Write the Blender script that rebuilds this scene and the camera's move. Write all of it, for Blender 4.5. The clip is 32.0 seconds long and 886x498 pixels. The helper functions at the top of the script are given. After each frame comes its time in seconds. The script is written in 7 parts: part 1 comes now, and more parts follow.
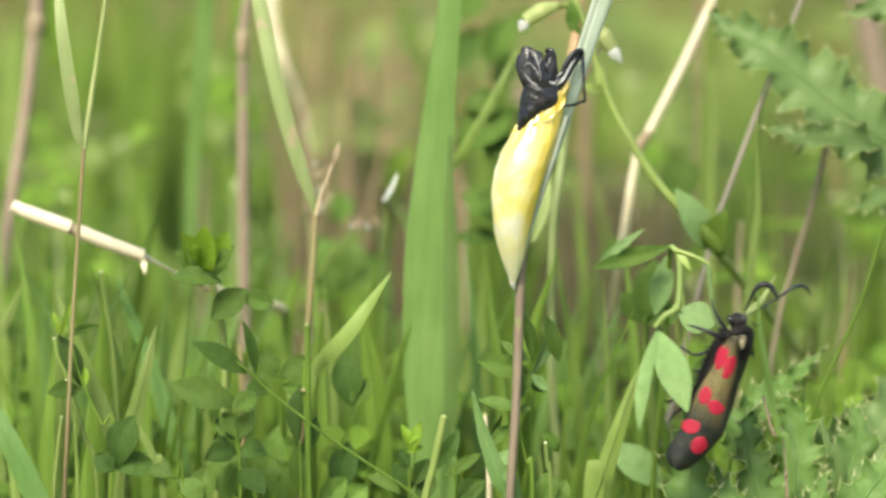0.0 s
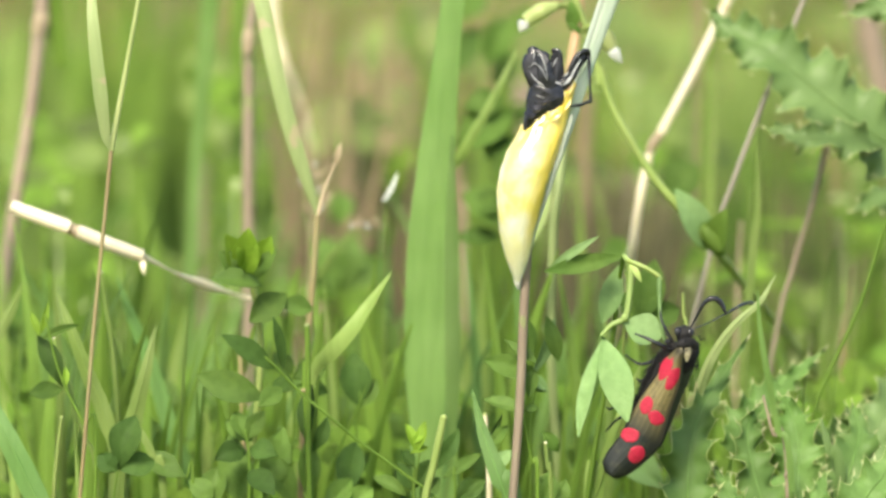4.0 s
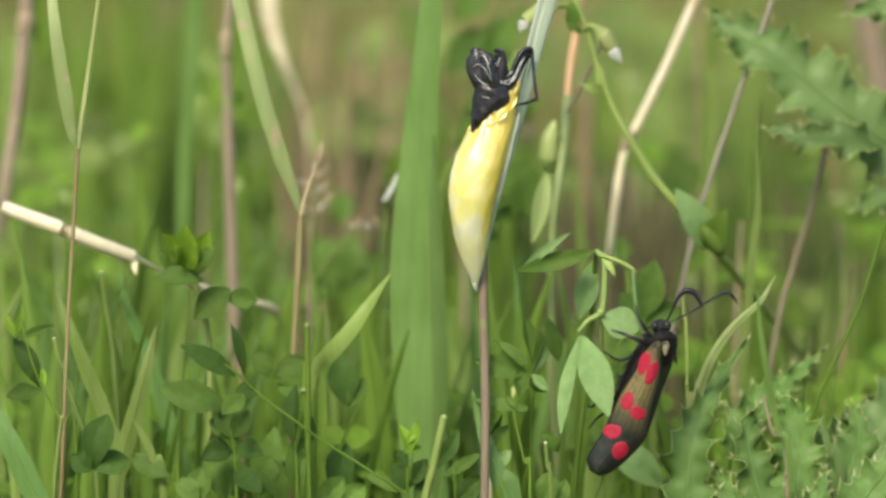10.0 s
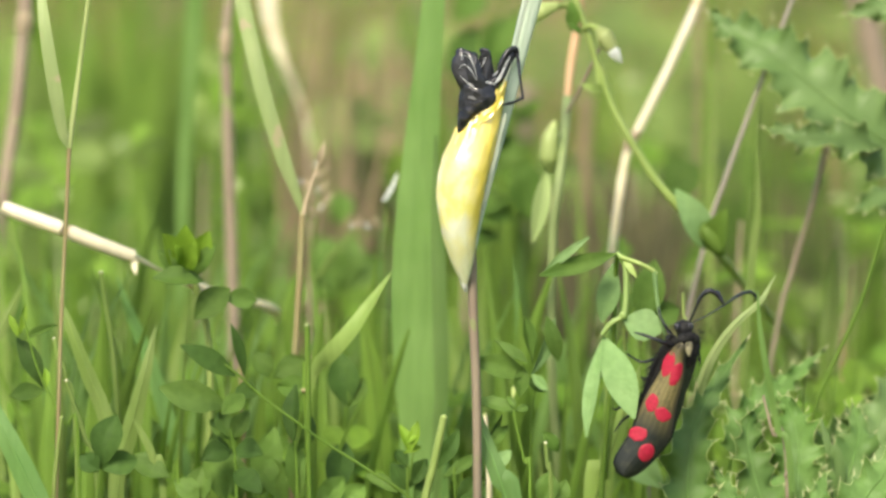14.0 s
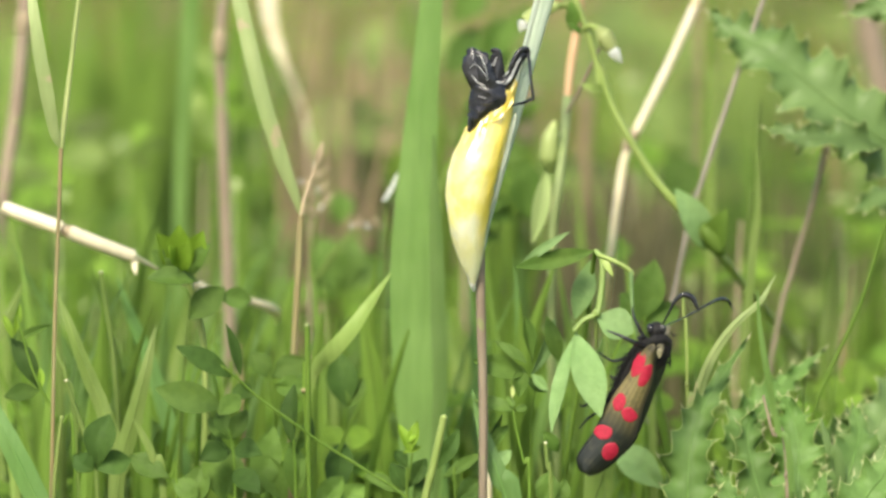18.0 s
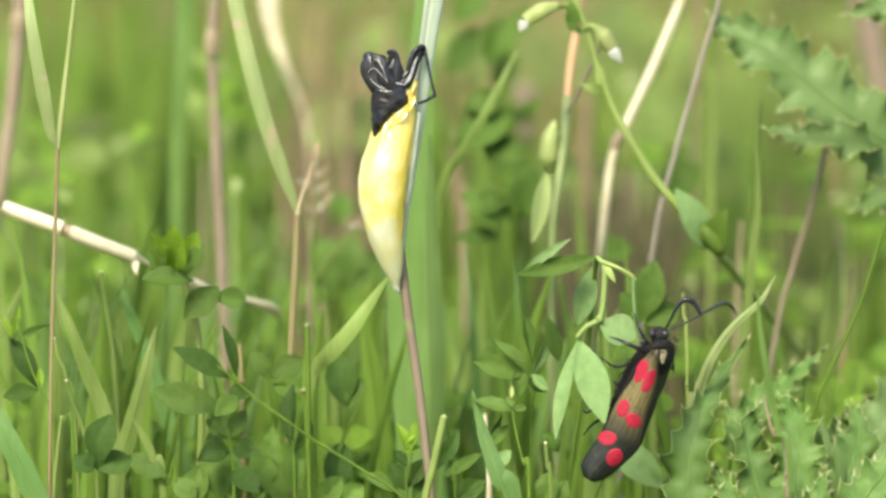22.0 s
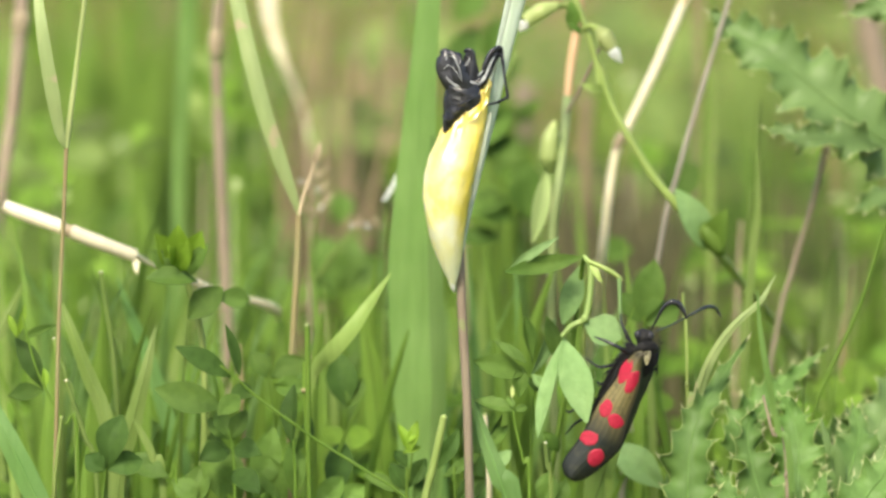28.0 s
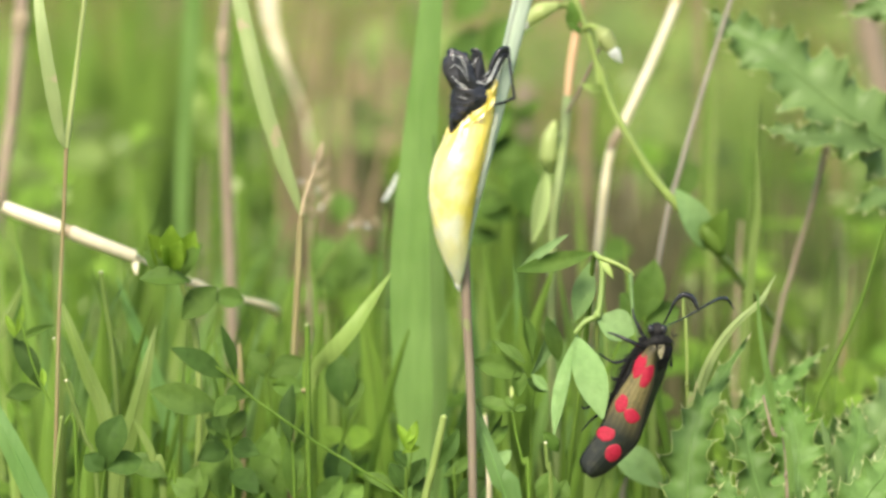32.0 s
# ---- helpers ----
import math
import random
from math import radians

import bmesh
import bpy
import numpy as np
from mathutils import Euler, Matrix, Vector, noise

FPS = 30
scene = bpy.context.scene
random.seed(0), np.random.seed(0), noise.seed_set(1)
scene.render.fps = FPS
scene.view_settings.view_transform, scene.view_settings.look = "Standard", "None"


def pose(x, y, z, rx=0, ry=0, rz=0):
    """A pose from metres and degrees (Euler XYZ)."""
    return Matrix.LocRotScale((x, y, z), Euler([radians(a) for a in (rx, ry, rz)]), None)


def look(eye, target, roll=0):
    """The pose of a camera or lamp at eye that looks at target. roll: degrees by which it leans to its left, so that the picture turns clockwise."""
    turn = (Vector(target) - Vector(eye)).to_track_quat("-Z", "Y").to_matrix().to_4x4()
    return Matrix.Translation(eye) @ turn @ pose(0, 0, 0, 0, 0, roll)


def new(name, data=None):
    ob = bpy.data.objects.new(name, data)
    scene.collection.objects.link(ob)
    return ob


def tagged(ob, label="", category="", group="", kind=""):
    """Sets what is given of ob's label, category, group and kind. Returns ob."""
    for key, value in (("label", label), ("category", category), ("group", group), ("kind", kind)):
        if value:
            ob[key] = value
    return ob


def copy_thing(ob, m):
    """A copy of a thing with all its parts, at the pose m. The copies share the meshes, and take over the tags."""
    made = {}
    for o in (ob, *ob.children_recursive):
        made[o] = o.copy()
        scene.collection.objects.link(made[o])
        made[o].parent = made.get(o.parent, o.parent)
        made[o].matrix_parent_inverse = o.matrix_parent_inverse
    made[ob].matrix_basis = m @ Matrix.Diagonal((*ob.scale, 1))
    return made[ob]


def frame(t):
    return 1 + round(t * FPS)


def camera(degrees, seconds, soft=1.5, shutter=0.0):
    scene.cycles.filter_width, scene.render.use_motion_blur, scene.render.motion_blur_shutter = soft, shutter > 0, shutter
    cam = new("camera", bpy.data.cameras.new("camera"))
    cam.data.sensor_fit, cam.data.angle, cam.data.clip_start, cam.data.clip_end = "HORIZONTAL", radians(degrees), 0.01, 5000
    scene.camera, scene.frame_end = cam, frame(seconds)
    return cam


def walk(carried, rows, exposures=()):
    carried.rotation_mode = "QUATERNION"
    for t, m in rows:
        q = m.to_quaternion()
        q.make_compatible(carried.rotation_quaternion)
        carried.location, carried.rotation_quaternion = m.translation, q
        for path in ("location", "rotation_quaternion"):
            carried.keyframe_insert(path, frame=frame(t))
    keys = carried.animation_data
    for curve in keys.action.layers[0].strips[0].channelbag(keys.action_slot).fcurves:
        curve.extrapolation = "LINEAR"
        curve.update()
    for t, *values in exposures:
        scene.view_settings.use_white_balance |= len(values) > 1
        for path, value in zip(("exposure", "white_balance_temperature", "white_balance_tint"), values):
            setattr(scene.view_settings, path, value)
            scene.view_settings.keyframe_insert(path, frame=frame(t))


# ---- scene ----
# ---- camera: a still, long-lens close view over a meadow ----
cam = camera(9.0, 32.0, soft=2.9, shutter=0.5)
cam.data.dof.use_dof = True
cam.data.dof.focus_distance = 0.708
cam.data.dof.aperture_fstop = 20.0
EYE, AIM = (0.0, -0.7073, 0.1499), (0.0, 0.0, 0.088)
walk(cam, [(0.0, look(EYE, AIM)), (32.0, look(EYE, AIM))],
     exposures=[(0.0, 0.58), (1.0, 0.68), (2.0, 0.63), (3.0, 0.86), (3.5, 0.84), (5.5, 0.64), (8.0, 0.60), (9.0, 0.57), (10.0, 0.21), (11.0, 0.52), (12.0, 0.48), (13.0, 0.54), (18.0, 0.63), (25.0, 0.67), (32.0, 0.66)])

# ---- daylight: a hazy sun, high behind the camera and a little to its left ----
SUN_UP, SUN_TURN = 47.0, 199.0
world = bpy.data.worlds.new("sky")
scene.world = world
world.use_nodes = True
wn, wl = world.node_tree.nodes, world.node_tree.links
sky = wn.new("ShaderNodeTexSky")
sky.sky_type = "NISHITA"
sky.sun_disc = False
sky.sun_elevation, sky.sun_rotation = radians(SUN_UP), radians(SUN_TURN)
sky.dust_density, sky.air_density = 3.0, 1.0
wl.new(sky.outputs[0], wn["Background"].inputs[0])
wn["Background"].inputs[1].default_value = 0.15
sun_data = bpy.data.lights.new("sun", "SUN")
sun_data.energy, sun_data.angle, sun_data.color = 2.95, radians(14), (1.0, 0.92, 0.71)
sun = new("sun", sun_data)
su, st = radians(SUN_UP), radians(SUN_TURN)
sun_way = Vector((math.sin(st) * math.cos(su), math.cos(st) * math.cos(su), math.sin(su)))
sun.matrix_world = look(sun_way * 5, (0, 0, 0))

# ---- materials ----


def nodes_of(name):
    m = bpy.data.materials.new(name)
    m.use_nodes = True
    t = m.node_tree
    return m, t.nodes, t.links, t.nodes["Principled BSDF"]


def mixed(n, l, fac, a, b):
    """Colour node: a and b by fac (sockets or values)."""
    mx = n.new("ShaderNodeMix")
    mx.data_type = "RGBA"
    for sock, v in ((mx.inputs[0], fac), (mx.inputs[6], a), (mx.inputs[7], b)):
        if isinstance(v, bpy.types.NodeSocket):
            l.new(v, sock)
        elif isinstance(v, (int, float)):
            sock.default_value = v
        else:
            sock.default_value = (*v, 1)
    return mx.outputs[2]


def noise_of(n, l, scale, detail=3.0, stretch=None):
    """Noise in the thing's own space, scale in features a metre."""
    tc = n.new("ShaderNodeTexCoord")
    nz = n.new("ShaderNodeTexNoise")
    nz.inputs["Scale"].default_value, nz.inputs["Detail"].default_value = scale, detail
    if stretch:
        mp = n.new("ShaderNodeMapping")
        mp.inputs["Scale"].default_value = stretch
        l.new(tc.outputs["Object"], mp.inputs[0])
        l.new(mp.outputs[0], nz.inputs[0])
    else:
        l.new(tc.outputs["Object"], nz.inputs[0])
    return nz.outputs[0]


def ramp_of(n, l, src, lo, hi):
    mr = n.new("ShaderNodeMapRange")
    mr.inputs[1].default_value, mr.inputs[2].default_value = lo, hi
    l.new(src, mr.inputs[0])
    return mr.outputs[0]


def plant(name, c1, c2, rough=0.45, see=0.3, grain=700, stretch=(1, 1, 0.12), island=0.0, spot=None, coat=0.5, dead=None):
    """A leaf or stem: two tones, fibres along it, some light through it; dead: a share of straw-coloured pieces."""
    m, n, l, b = nodes_of(name)
    big = ramp_of(n, l, noise_of(n, l, grain * 0.16, 2), 0.3, 0.7)
    col = mixed(n, l, big, c1, c2)
    fine = ramp_of(n, l, noise_of(n, l, grain, 4, stretch), 0.35, 0.7)
    dark = tuple(v * 0.72 for v in c1)
    f2 = n.new("ShaderNodeMath")
    f2.operation = "MULTIPLY"
    f2.inputs[1].default_value = 0.45
    l.new(fine, f2.inputs[0])
    col = mixed(n, l, f2.outputs[0], col, dark)
    if spot:
        col = mixed(n, l, ramp_of(n, l, noise_of(n, l, grain * 0.5, 1), 0.66, 0.72), col, spot)
    geo = n.new("ShaderNodeNewGeometry")
    oi = n.new("ShaderNodeObjectInfo")
    rnd = geo.outputs["Random Per Island"] if island else oi.outputs["Random"]
    hsv = n.new("ShaderNodeHueSaturation")
    mr = n.new("ShaderNodeMapRange")
    mr.inputs[3].default_value, mr.inputs[4].default_value = 0.8 - island * 0.25, 1.2 + island * 0.35
    l.new(rnd, mr.inputs[0])
    l.new(mr.outputs[0], hsv.inputs["Value"])
    l.new(col, hsv.inputs["Color"])
    col = hsv.outputs[0]
    if dead:
        wn_ = n.new("ShaderNodeTexWhiteNoise")
        wn_.noise_dimensions = "1D"
        l.new(rnd, wn_.inputs["W"])
        st_ = n.new("ShaderNodeMath")
        st_.operation = "LESS_THAN"
        st_.inputs[1].default_value = dead
        l.new(wn_.outputs["Value"], st_.inputs[0])
        col = mixed(n, l, st_.outputs[0], col, (0.36, 0.27, 0.14))
    l.new(col, b.inputs["Base Color"])
    b.inputs["Roughness"].default_value = rough
    b.inputs["Specular IOR Level"].default_value = coat
    bp = n.new("ShaderNodeBump")
    bp.inputs["Strength"].default_value, bp.inputs["Distance"].default_value = 0.5, 0.0002
    l.new(fine, bp.inputs["Height"])
    l.new(bp.outputs[0], b.inputs["Normal"])
    if see:
        tr = n.new("ShaderNodeBsdfTranslucent")
        gl = n.new("ShaderNodeHueSaturation")
        gl.inputs["Hue"].default_value, gl.inputs["Saturation"].default_value, gl.inputs["Value"].default_value = 0.488, 1.05, 1.3
        l.new(col, gl.inputs["Color"])
        l.new(gl.outputs[0], tr.inputs[0])
        ms = n.new("ShaderNodeMixShader")
        ms.inputs[0].default_value = see
        l.new(b.outputs[0], ms.inputs[1])
        l.new(tr.outputs[0], ms.inputs[2])
        l.new(ms.outputs[0], n["Material Output"].inputs[0])
    return m


GRASS = plant("grass_green", (0.18, 0.315, 0.045), (0.23, 0.37, 0.06), 0.45, 0.42, coat=0.35)
GRASS_PALE = plant("grass_pale", (0.255, 0.38, 0.085), (0.325, 0.435, 0.13), 0.5, 0.4, coat=0.35)
BROAD = plant("grass_cool", (0.175, 0.31, 0.072), (0.22, 0.36, 0.1), 0.45, 0.4, coat=0.4)
GRASS_BLUE = plant("grass_blue", (0.16, 0.32, 0.08), (0.21, 0.37, 0.11), 0.45, 0.28, coat=0.35)
SHEATH = plant("sheath_blue", (0.5, 0.58, 0.46), (0.6, 0.67, 0.56), 0.4, 0.35)
MAUVE = plant("culm_mauve", (0.285, 0.215, 0.155), (0.36, 0.295, 0.205), 0.5, 0.05, spot=(0.28, 0.30, 0.13))
RUST = plant("culm_rust", (0.37, 0.27, 0.13), (0.36, 0.34, 0.15), 0.5, 0.05)
STRAW = plant("straw_cream", (0.94, 0.84, 0.56), (0.96, 0.90, 0.70), 0.35, 0.15, spot=(0.78, 0.62, 0.38))
ASH = plant("stem_ash", (0.31, 0.27, 0.22), (0.38, 0.34, 0.28), 0.5, 0.05)
CREAM = plant("dead_leaf", (0.55, 0.44, 0.28), (0.66, 0.56, 0.38), 0.6, 0.3)
CLOVER = plant("trefoil_leaf", (0.1, 0.195, 0.034), (0.15, 0.25, 0.05), 0.6, 0.4, 900, (1, 1, 1), coat=0.15)
CLOVER_DARK = plant("trefoil_dark", (0.058, 0.124, 0.024), (0.09, 0.165, 0.034), 0.6, 0.34, 900, (1, 1, 1), coat=0.15)
CLOVER_PALE = plant("trefoil_pale", (0.195, 0.335, 0.11), (0.245, 0.385, 0.145), 0.6, 0.2, 900, (1, 1, 1), coat=0.25)
SPRIG = plant("sprig_stalk", (0.31, 0.45, 0.12), (0.39, 0.52, 0.17), 0.45, 0.2)
# trefoil green lightened in colour for leaves in the sun and young ones
LEAF_LIT = plant("trefoil_lit", (0.12, 0.225, 0.038), (0.165, 0.285, 0.055), 0.6, 0.32, 900, (1, 1, 1), coat=0.25)
YOUNG = plant("shoot_leaf", (0.21, 0.36, 0.03), (0.27, 0.43, 0.05), 0.55, 0.4, 900, (1, 1, 1), coat=0.2)
BROWN_HAY = plant("brown_hay", (0.27, 0.205, 0.115), (0.36, 0.275, 0.155), 0.7, 0.2, 500, (1, 1, 0.2), island=0.5)
STALK = plant("stalk_green", (0.27, 0.37, 0.09), (0.33, 0.41, 0.12), 0.45, 0.15)
THISTLE = plant("thistle_leaf", (0.133, 0.260, 0.052), (0.198, 0.339, 0.095), 0.5, 0.3, 600, (1, 1, 1), coat=0.3)
THISTLE_DARK = plant("thistle_blue", (0.11, 0.205, 0.048), (0.21, 0.31, 0.11), 0.45, 0.26, 260, (1, 1, 1), coat=0.3)
SPINE = plant("spine_cream", (0.62, 0.62, 0.30), (0.7, 0.68, 0.4), 0.4, 0.15)
WHITE = plant("petal_white", (0.86, 0.86, 0.82), (0.9, 0.9, 0.86), 0.5, 0.65)
LIME = plant("culm_lime", (0.46, 0.56, 0.20), (0.56, 0.63, 0.27), 0.45, 0.2, coat=0.35)
WAN = plant("leaf_wan", (0.34, 0.44, 0.17), (0.42, 0.50, 0.22), 0.5, 0.3, spot=(0.46, 0.42, 0.24), coat=0.3)
CALYX = plant("calyx_green", (0.40, 0.50, 0.17), (0.50, 0.56, 0.22), 0.5, 0.3)
BLUSH = plant("stalk_orange", (0.56, 0.33, 0.18), (0.54, 0.38, 0.2), 0.5, 0.15)
FIELD = plant("meadow_blades", (0.18, 0.26, 0.04), (0.26, 0.325, 0.06), 0.6, 0.42, 500, (1, 1, 0.2), island=1.0, dead=0.36, coat=0.25)
COVER = plant("meadow_leaves", (0.115, 0.22, 0.026), (0.175, 0.285, 0.038), 0.6, 0.4, 700, (1, 1, 1), island=1.0, coat=0.22)
HERB = plant("herb_green", (0.15, 0.26, 0.04), (0.205, 0.325, 0.055), 0.55, 0.35, 300, (1, 1, 0.2), coat=0.25)
COVER_DULL = plant("meadow_herbs", (0.13, 0.20, 0.045), (0.20, 0.265, 0.07), 0.6, 0.3, 300, (1, 1, 1), island=1.0, coat=0.3)

# thatch brown with the shade of the sward's interior put into the colour
THATCH_SHADE = plant("dead_thatch", (0.095, 0.10, 0.04), (0.15, 0.13, 0.06), 0.8, 0.1, 500, (1, 1, 0.2), island=1.0)
BUFF = plant("buff_hay", (0.39, 0.30, 0.16), (0.48, 0.38, 0.21), 0.7, 0.2, 500, (1, 1, 0.2), island=0.5)


def simple(name, c1, c2, rough, grain, bump=0.4, dist=0.0002, stretch=None, spec=0.5, metal=0.0, see=0.0):
    m, n, l, b = nodes_of(name)
    nz = noise_of(n, l, grain, 5, stretch)
    l.new(mixed(n, l, ramp_of(n, l, nz, 0.3, 0.7), c1, c2), b.inputs["Base Color"])
    b.inputs["Roughness"].default_value, b.inputs["Metallic"].default_value = rough, metal
    b.inputs["Specular IOR Level"].default_value = spec
    bp = n.new("ShaderNodeBump")
    bp.inputs["Strength"].default_value, bp.inputs["Distance"].default_value = bump, dist
    l.new(nz, bp.inputs["Height"])
    l.new(bp.outputs[0], b.inputs["Normal"])
    if see:
        tr = n.new("ShaderNodeBsdfTranslucent")
        tr.inputs[0].default_value = (*c2, 1)
        ms = n.new("ShaderNodeMixShader")
        ms.inputs[0].default_value = see
        l.new(b.outputs[0], ms.inputs[1])
        l.new(tr.outputs[0], ms.inputs[2])
        l.new(ms.outputs[0], n["Material Output"].inputs[0])
    return m


SOIL = simple("soil_and_thatch", (0.09, 0.085, 0.04), (0.13, 0.19, 0.05), 0.9, 40, 1.0, 0.004)
BLACK = simple("black_chitin", (0.010, 0.010, 0.012), (0.036, 0.037, 0.042), 0.2, 850, 0.8, 0.0003)
FUR = simple("black_fur", (0.007, 0.007, 0.008), (0.022, 0.021, 0.02), 0.75, 2500, 0.8, spec=0.3)
TEGULA = simple("tegula_bronze", (0.12, 0.11, 0.05), (0.36, 0.33, 0.19), 0.5, 2200, 0.6)
# pale membrane grey, lightened so its strips also stand for highlights
GREY = simple("membrane_glint", (0.26, 0.27, 0.28), (0.68, 0.70, 0.68), 0.35, 1600, 0.5, see=0.2)
RED = simple("crimson_scales", (0.28, 0.002, 0.02), (0.43, 0.006, 0.038), 0.65, 2600, 0.5)
WING_EDGE = simple("wing_black", (0.010, 0.011, 0.011), (0.026, 0.028, 0.025), 0.55, 1500, 0.4, spec=0.35)

# forewing: olive-bronze in the middle, blackish towards the tip, veins along it
WING, n_, l_, b_ = nodes_of("forewing_bronze")
tc_ = n_.new("ShaderNodeTexCoord")
sx_ = n_.new("ShaderNodeSeparateXYZ")
l_.new(tc_.outputs["UV"], sx_.inputs[0])
tip_ = ramp_of(n_, l_, sx_.outputs[0], 0.42, 0.66)
rim_ = ramp_of(n_, l_, sx_.outputs[1], 0.74, 0.96)
wv_ = n_.new("ShaderNodeTexWave")
wv_.bands_direction = "Y"
wv_.inputs["Scale"].default_value, wv_.inputs["Distortion"].default_value, wv_.inputs["Detail"].default_value = 2.2, 1.6, 2
mp_ = n_.new("ShaderNodeMapping")
mp_.inputs["Scale"].default_value = (0.5, 1.0, 1.0)
l_.new(tc_.outputs["UV"], mp_.inputs[0])
l_.new(mp_.outputs[0], wv_.inputs[0])
c_ = mixed(n_, l_, ramp_of(n_, l_, wv_.outputs[1], 0.1, 0.9), (0.15, 0.125, 0.05), (0.2, 0.165, 0.066))
sk_ = n_.new("ShaderNodeTexNoise")
sk_.inputs["Scale"].default_value, sk_.inputs["Detail"].default_value = 1.0, 4
ms_ = n_.new("ShaderNodeMapping")
ms_.inputs["Scale"].default_value = (2.0, 6.0, 1.0)
l_.new(tc_.outputs["UV"], ms_.inputs[0])
l_.new(ms_.outputs[0], sk_.inputs[0])
c_ = mixed(n_, l_, ramp_of(n_, l_, sk_.outputs[0], 0.5, 0.8), c_, (0.05, 0.046, 0.024))
lt_ = ramp_of(n_, l_, sx_.outputs[0], 0.0, 0.12)
c_ = mixed(n_, l_, lt_, (0.05, 0.045, 0.03), c_)
c_ = mixed(n_, l_, tip_, c_, (0.014, 0.018, 0.015))
c_ = mixed(n_, l_, rim_, c_, (0.02, 0.021, 0.018))
c_ = mixed(n_, l_, ramp_of(n_, l_, noise_of(n_, l_, 1400, 4), 0.5, 0.9), c_, (0.05, 0.05, 0.03))
l_.new(c_, b_.inputs["Base Color"])
b_.inputs["Roughness"].default_value, b_.inputs["Metallic"].default_value = 0.5, 0.15
b_.inputs["Specular IOR Level"].default_value = 0.35
bp_ = n_.new("ShaderNodeBump")
bp_.inputs["Strength"].default_value, bp_.inputs["Distance"].default_value = 0.2, 0.0001
l_.new(wv_.outputs[1], bp_.inputs["Height"])
l_.new(bp_.outputs[0], b_.inputs["Normal"])

# cocoon: glossy parchment silk, golden at the mouth and along the stem, paler towards the foot
SILK, n_, l_, b_ = nodes_of("cocoon_silk")
tc_ = n_.new("ShaderNodeTexCoord")
sx_ = n_.new("ShaderNodeSeparateXYZ")
l_.new(tc_.outputs["UV"], sx_.inputs[0])
gold_ = ramp_of(n_, l_, sx_.outputs[1], 0.46, 0.1)
pale_ = ramp_of(n_, l_, sx_.outputs[1], 0.55, 0.9)
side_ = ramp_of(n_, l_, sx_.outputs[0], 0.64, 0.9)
c_ = mixed(n_, l_, ramp_of(n_, l_, noise_of(n_, l_, 330, 6, (1, 1, 0.8)), 0.4, 0.6), (0.96, 0.87, 0.24), (0.98, 0.95, 0.62))
c_ = mixed(n_, l_, gold_, c_, (0.9, 0.68, 0.09))
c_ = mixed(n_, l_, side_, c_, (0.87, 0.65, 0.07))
c_ = mixed(n_, l_, pale_, c_, (0.95, 0.93, 0.56))
l_.new(c_, b_.inputs["Base Color"])
b_.inputs["Roughness"].default_value = 0.38
b_.inputs["Specular IOR Level"].default_value = 0.9
b_.inputs["Coat Weight"].default_value, b_.inputs["Coat Roughness"].default_value, b_.inputs["Coat IOR"].default_value = 1.0, 0.24, 1.8
b_.inputs["Subsurface Weight"].default_value = 0.25
b_.inputs["Subsurface Radius"].default_value = (0.002, 0.0015, 0.0006)
b_.inputs["Subsurface Scale"].default_value = 0.5
bp_ = n_.new("ShaderNodeBump")
bp_.inputs["Strength"].default_value, bp_.inputs["Distance"].default_value = 0.65, 0.0005
l_.new(noise_of(n_, l_, 520, 6, (1, 1, 0.7)), bp_.inputs["Height"])
l_.new(bp_.outputs[0], b_.inputs["Normal"])

# ---- mesh helpers; all shapes are drawn in millimetres of the place ----
MM = 0.001


def thing(name, base, label, category, group=""):
    e = new(name)
    e.empty_display_size = 0.004
    e.location = Vector(base) * MM
    return tagged(e, label, category, group)


def home(ob):
    v = Vector((0, 0, 0))
    while ob:
        v += ob.location
        ob = ob.parent
    return v


def part(name, bm, material, parent, label=""):
    """One mesh under a thing or a part; the bmesh is in millimetres of the place."""
    bmesh.ops.recalc_face_normals(bm, faces=bm.faces)
    me = bpy.data.meshes.new(name)
    m = Matrix.Translation(-home(parent)) @ Matrix.Scale(MM, 4)
    bm.transform(m)
    for f in bm.faces:
        f.smooth = True
    for e in bm.edges:
        if len(e.link_faces) == 2 and e.calc_face_angle(0) > 1.0:
            e.smooth = False
    bm.to_mesh(me)
    bm.free()
    me.materials.append(material)
    ob = new(name, me)
    ob.parent = parent
    return tagged(ob, label) if label else ob


def spline(points, n):
    """n + 1 places along a smooth line through the points."""
    p = [Vector(v) for v in points]
    p = [p[0] * 2 - p[1]] + p + [p[-1] * 2 - p[-2]]
    segs, out = len(p) - 3, []
    for i in range(n + 1):
        u = i / n * segs
        k = min(int(u), segs - 1)
        u -= k
        a, b, c, d = p[k:k + 4]
        out.append(0.5 * (2 * b + (c - a) * u + (2 * a - 5 * b + 4 * c - d) * u * u + (3 * b - a - 3 * c + d) * u ** 3))
    return out


def along(values, u):
    """A value from an even list, at u in 0 to 1."""
    x = u * (len(values) - 1)
    k = min(int(x), len(values) - 2)
    return values[k] + (values[k + 1] - values[k]) * (x - k)


def loft(rings, closed=True, caps=True):
    bm = bmesh.new()
    vs = [[bm.verts.new(q) for q in r] for r in rings]
    k = len(rings[0])
    for a, b in zip(vs, vs[1:]):
        for j in range(k if closed else k - 1):
            bm.faces.new((a[j], a[(j + 1) % k], b[(j + 1) % k], b[j]))
    if caps and closed:
        bm.faces.new(vs[0][::-1])
        bm.faces.new(vs[-1])
    return bm


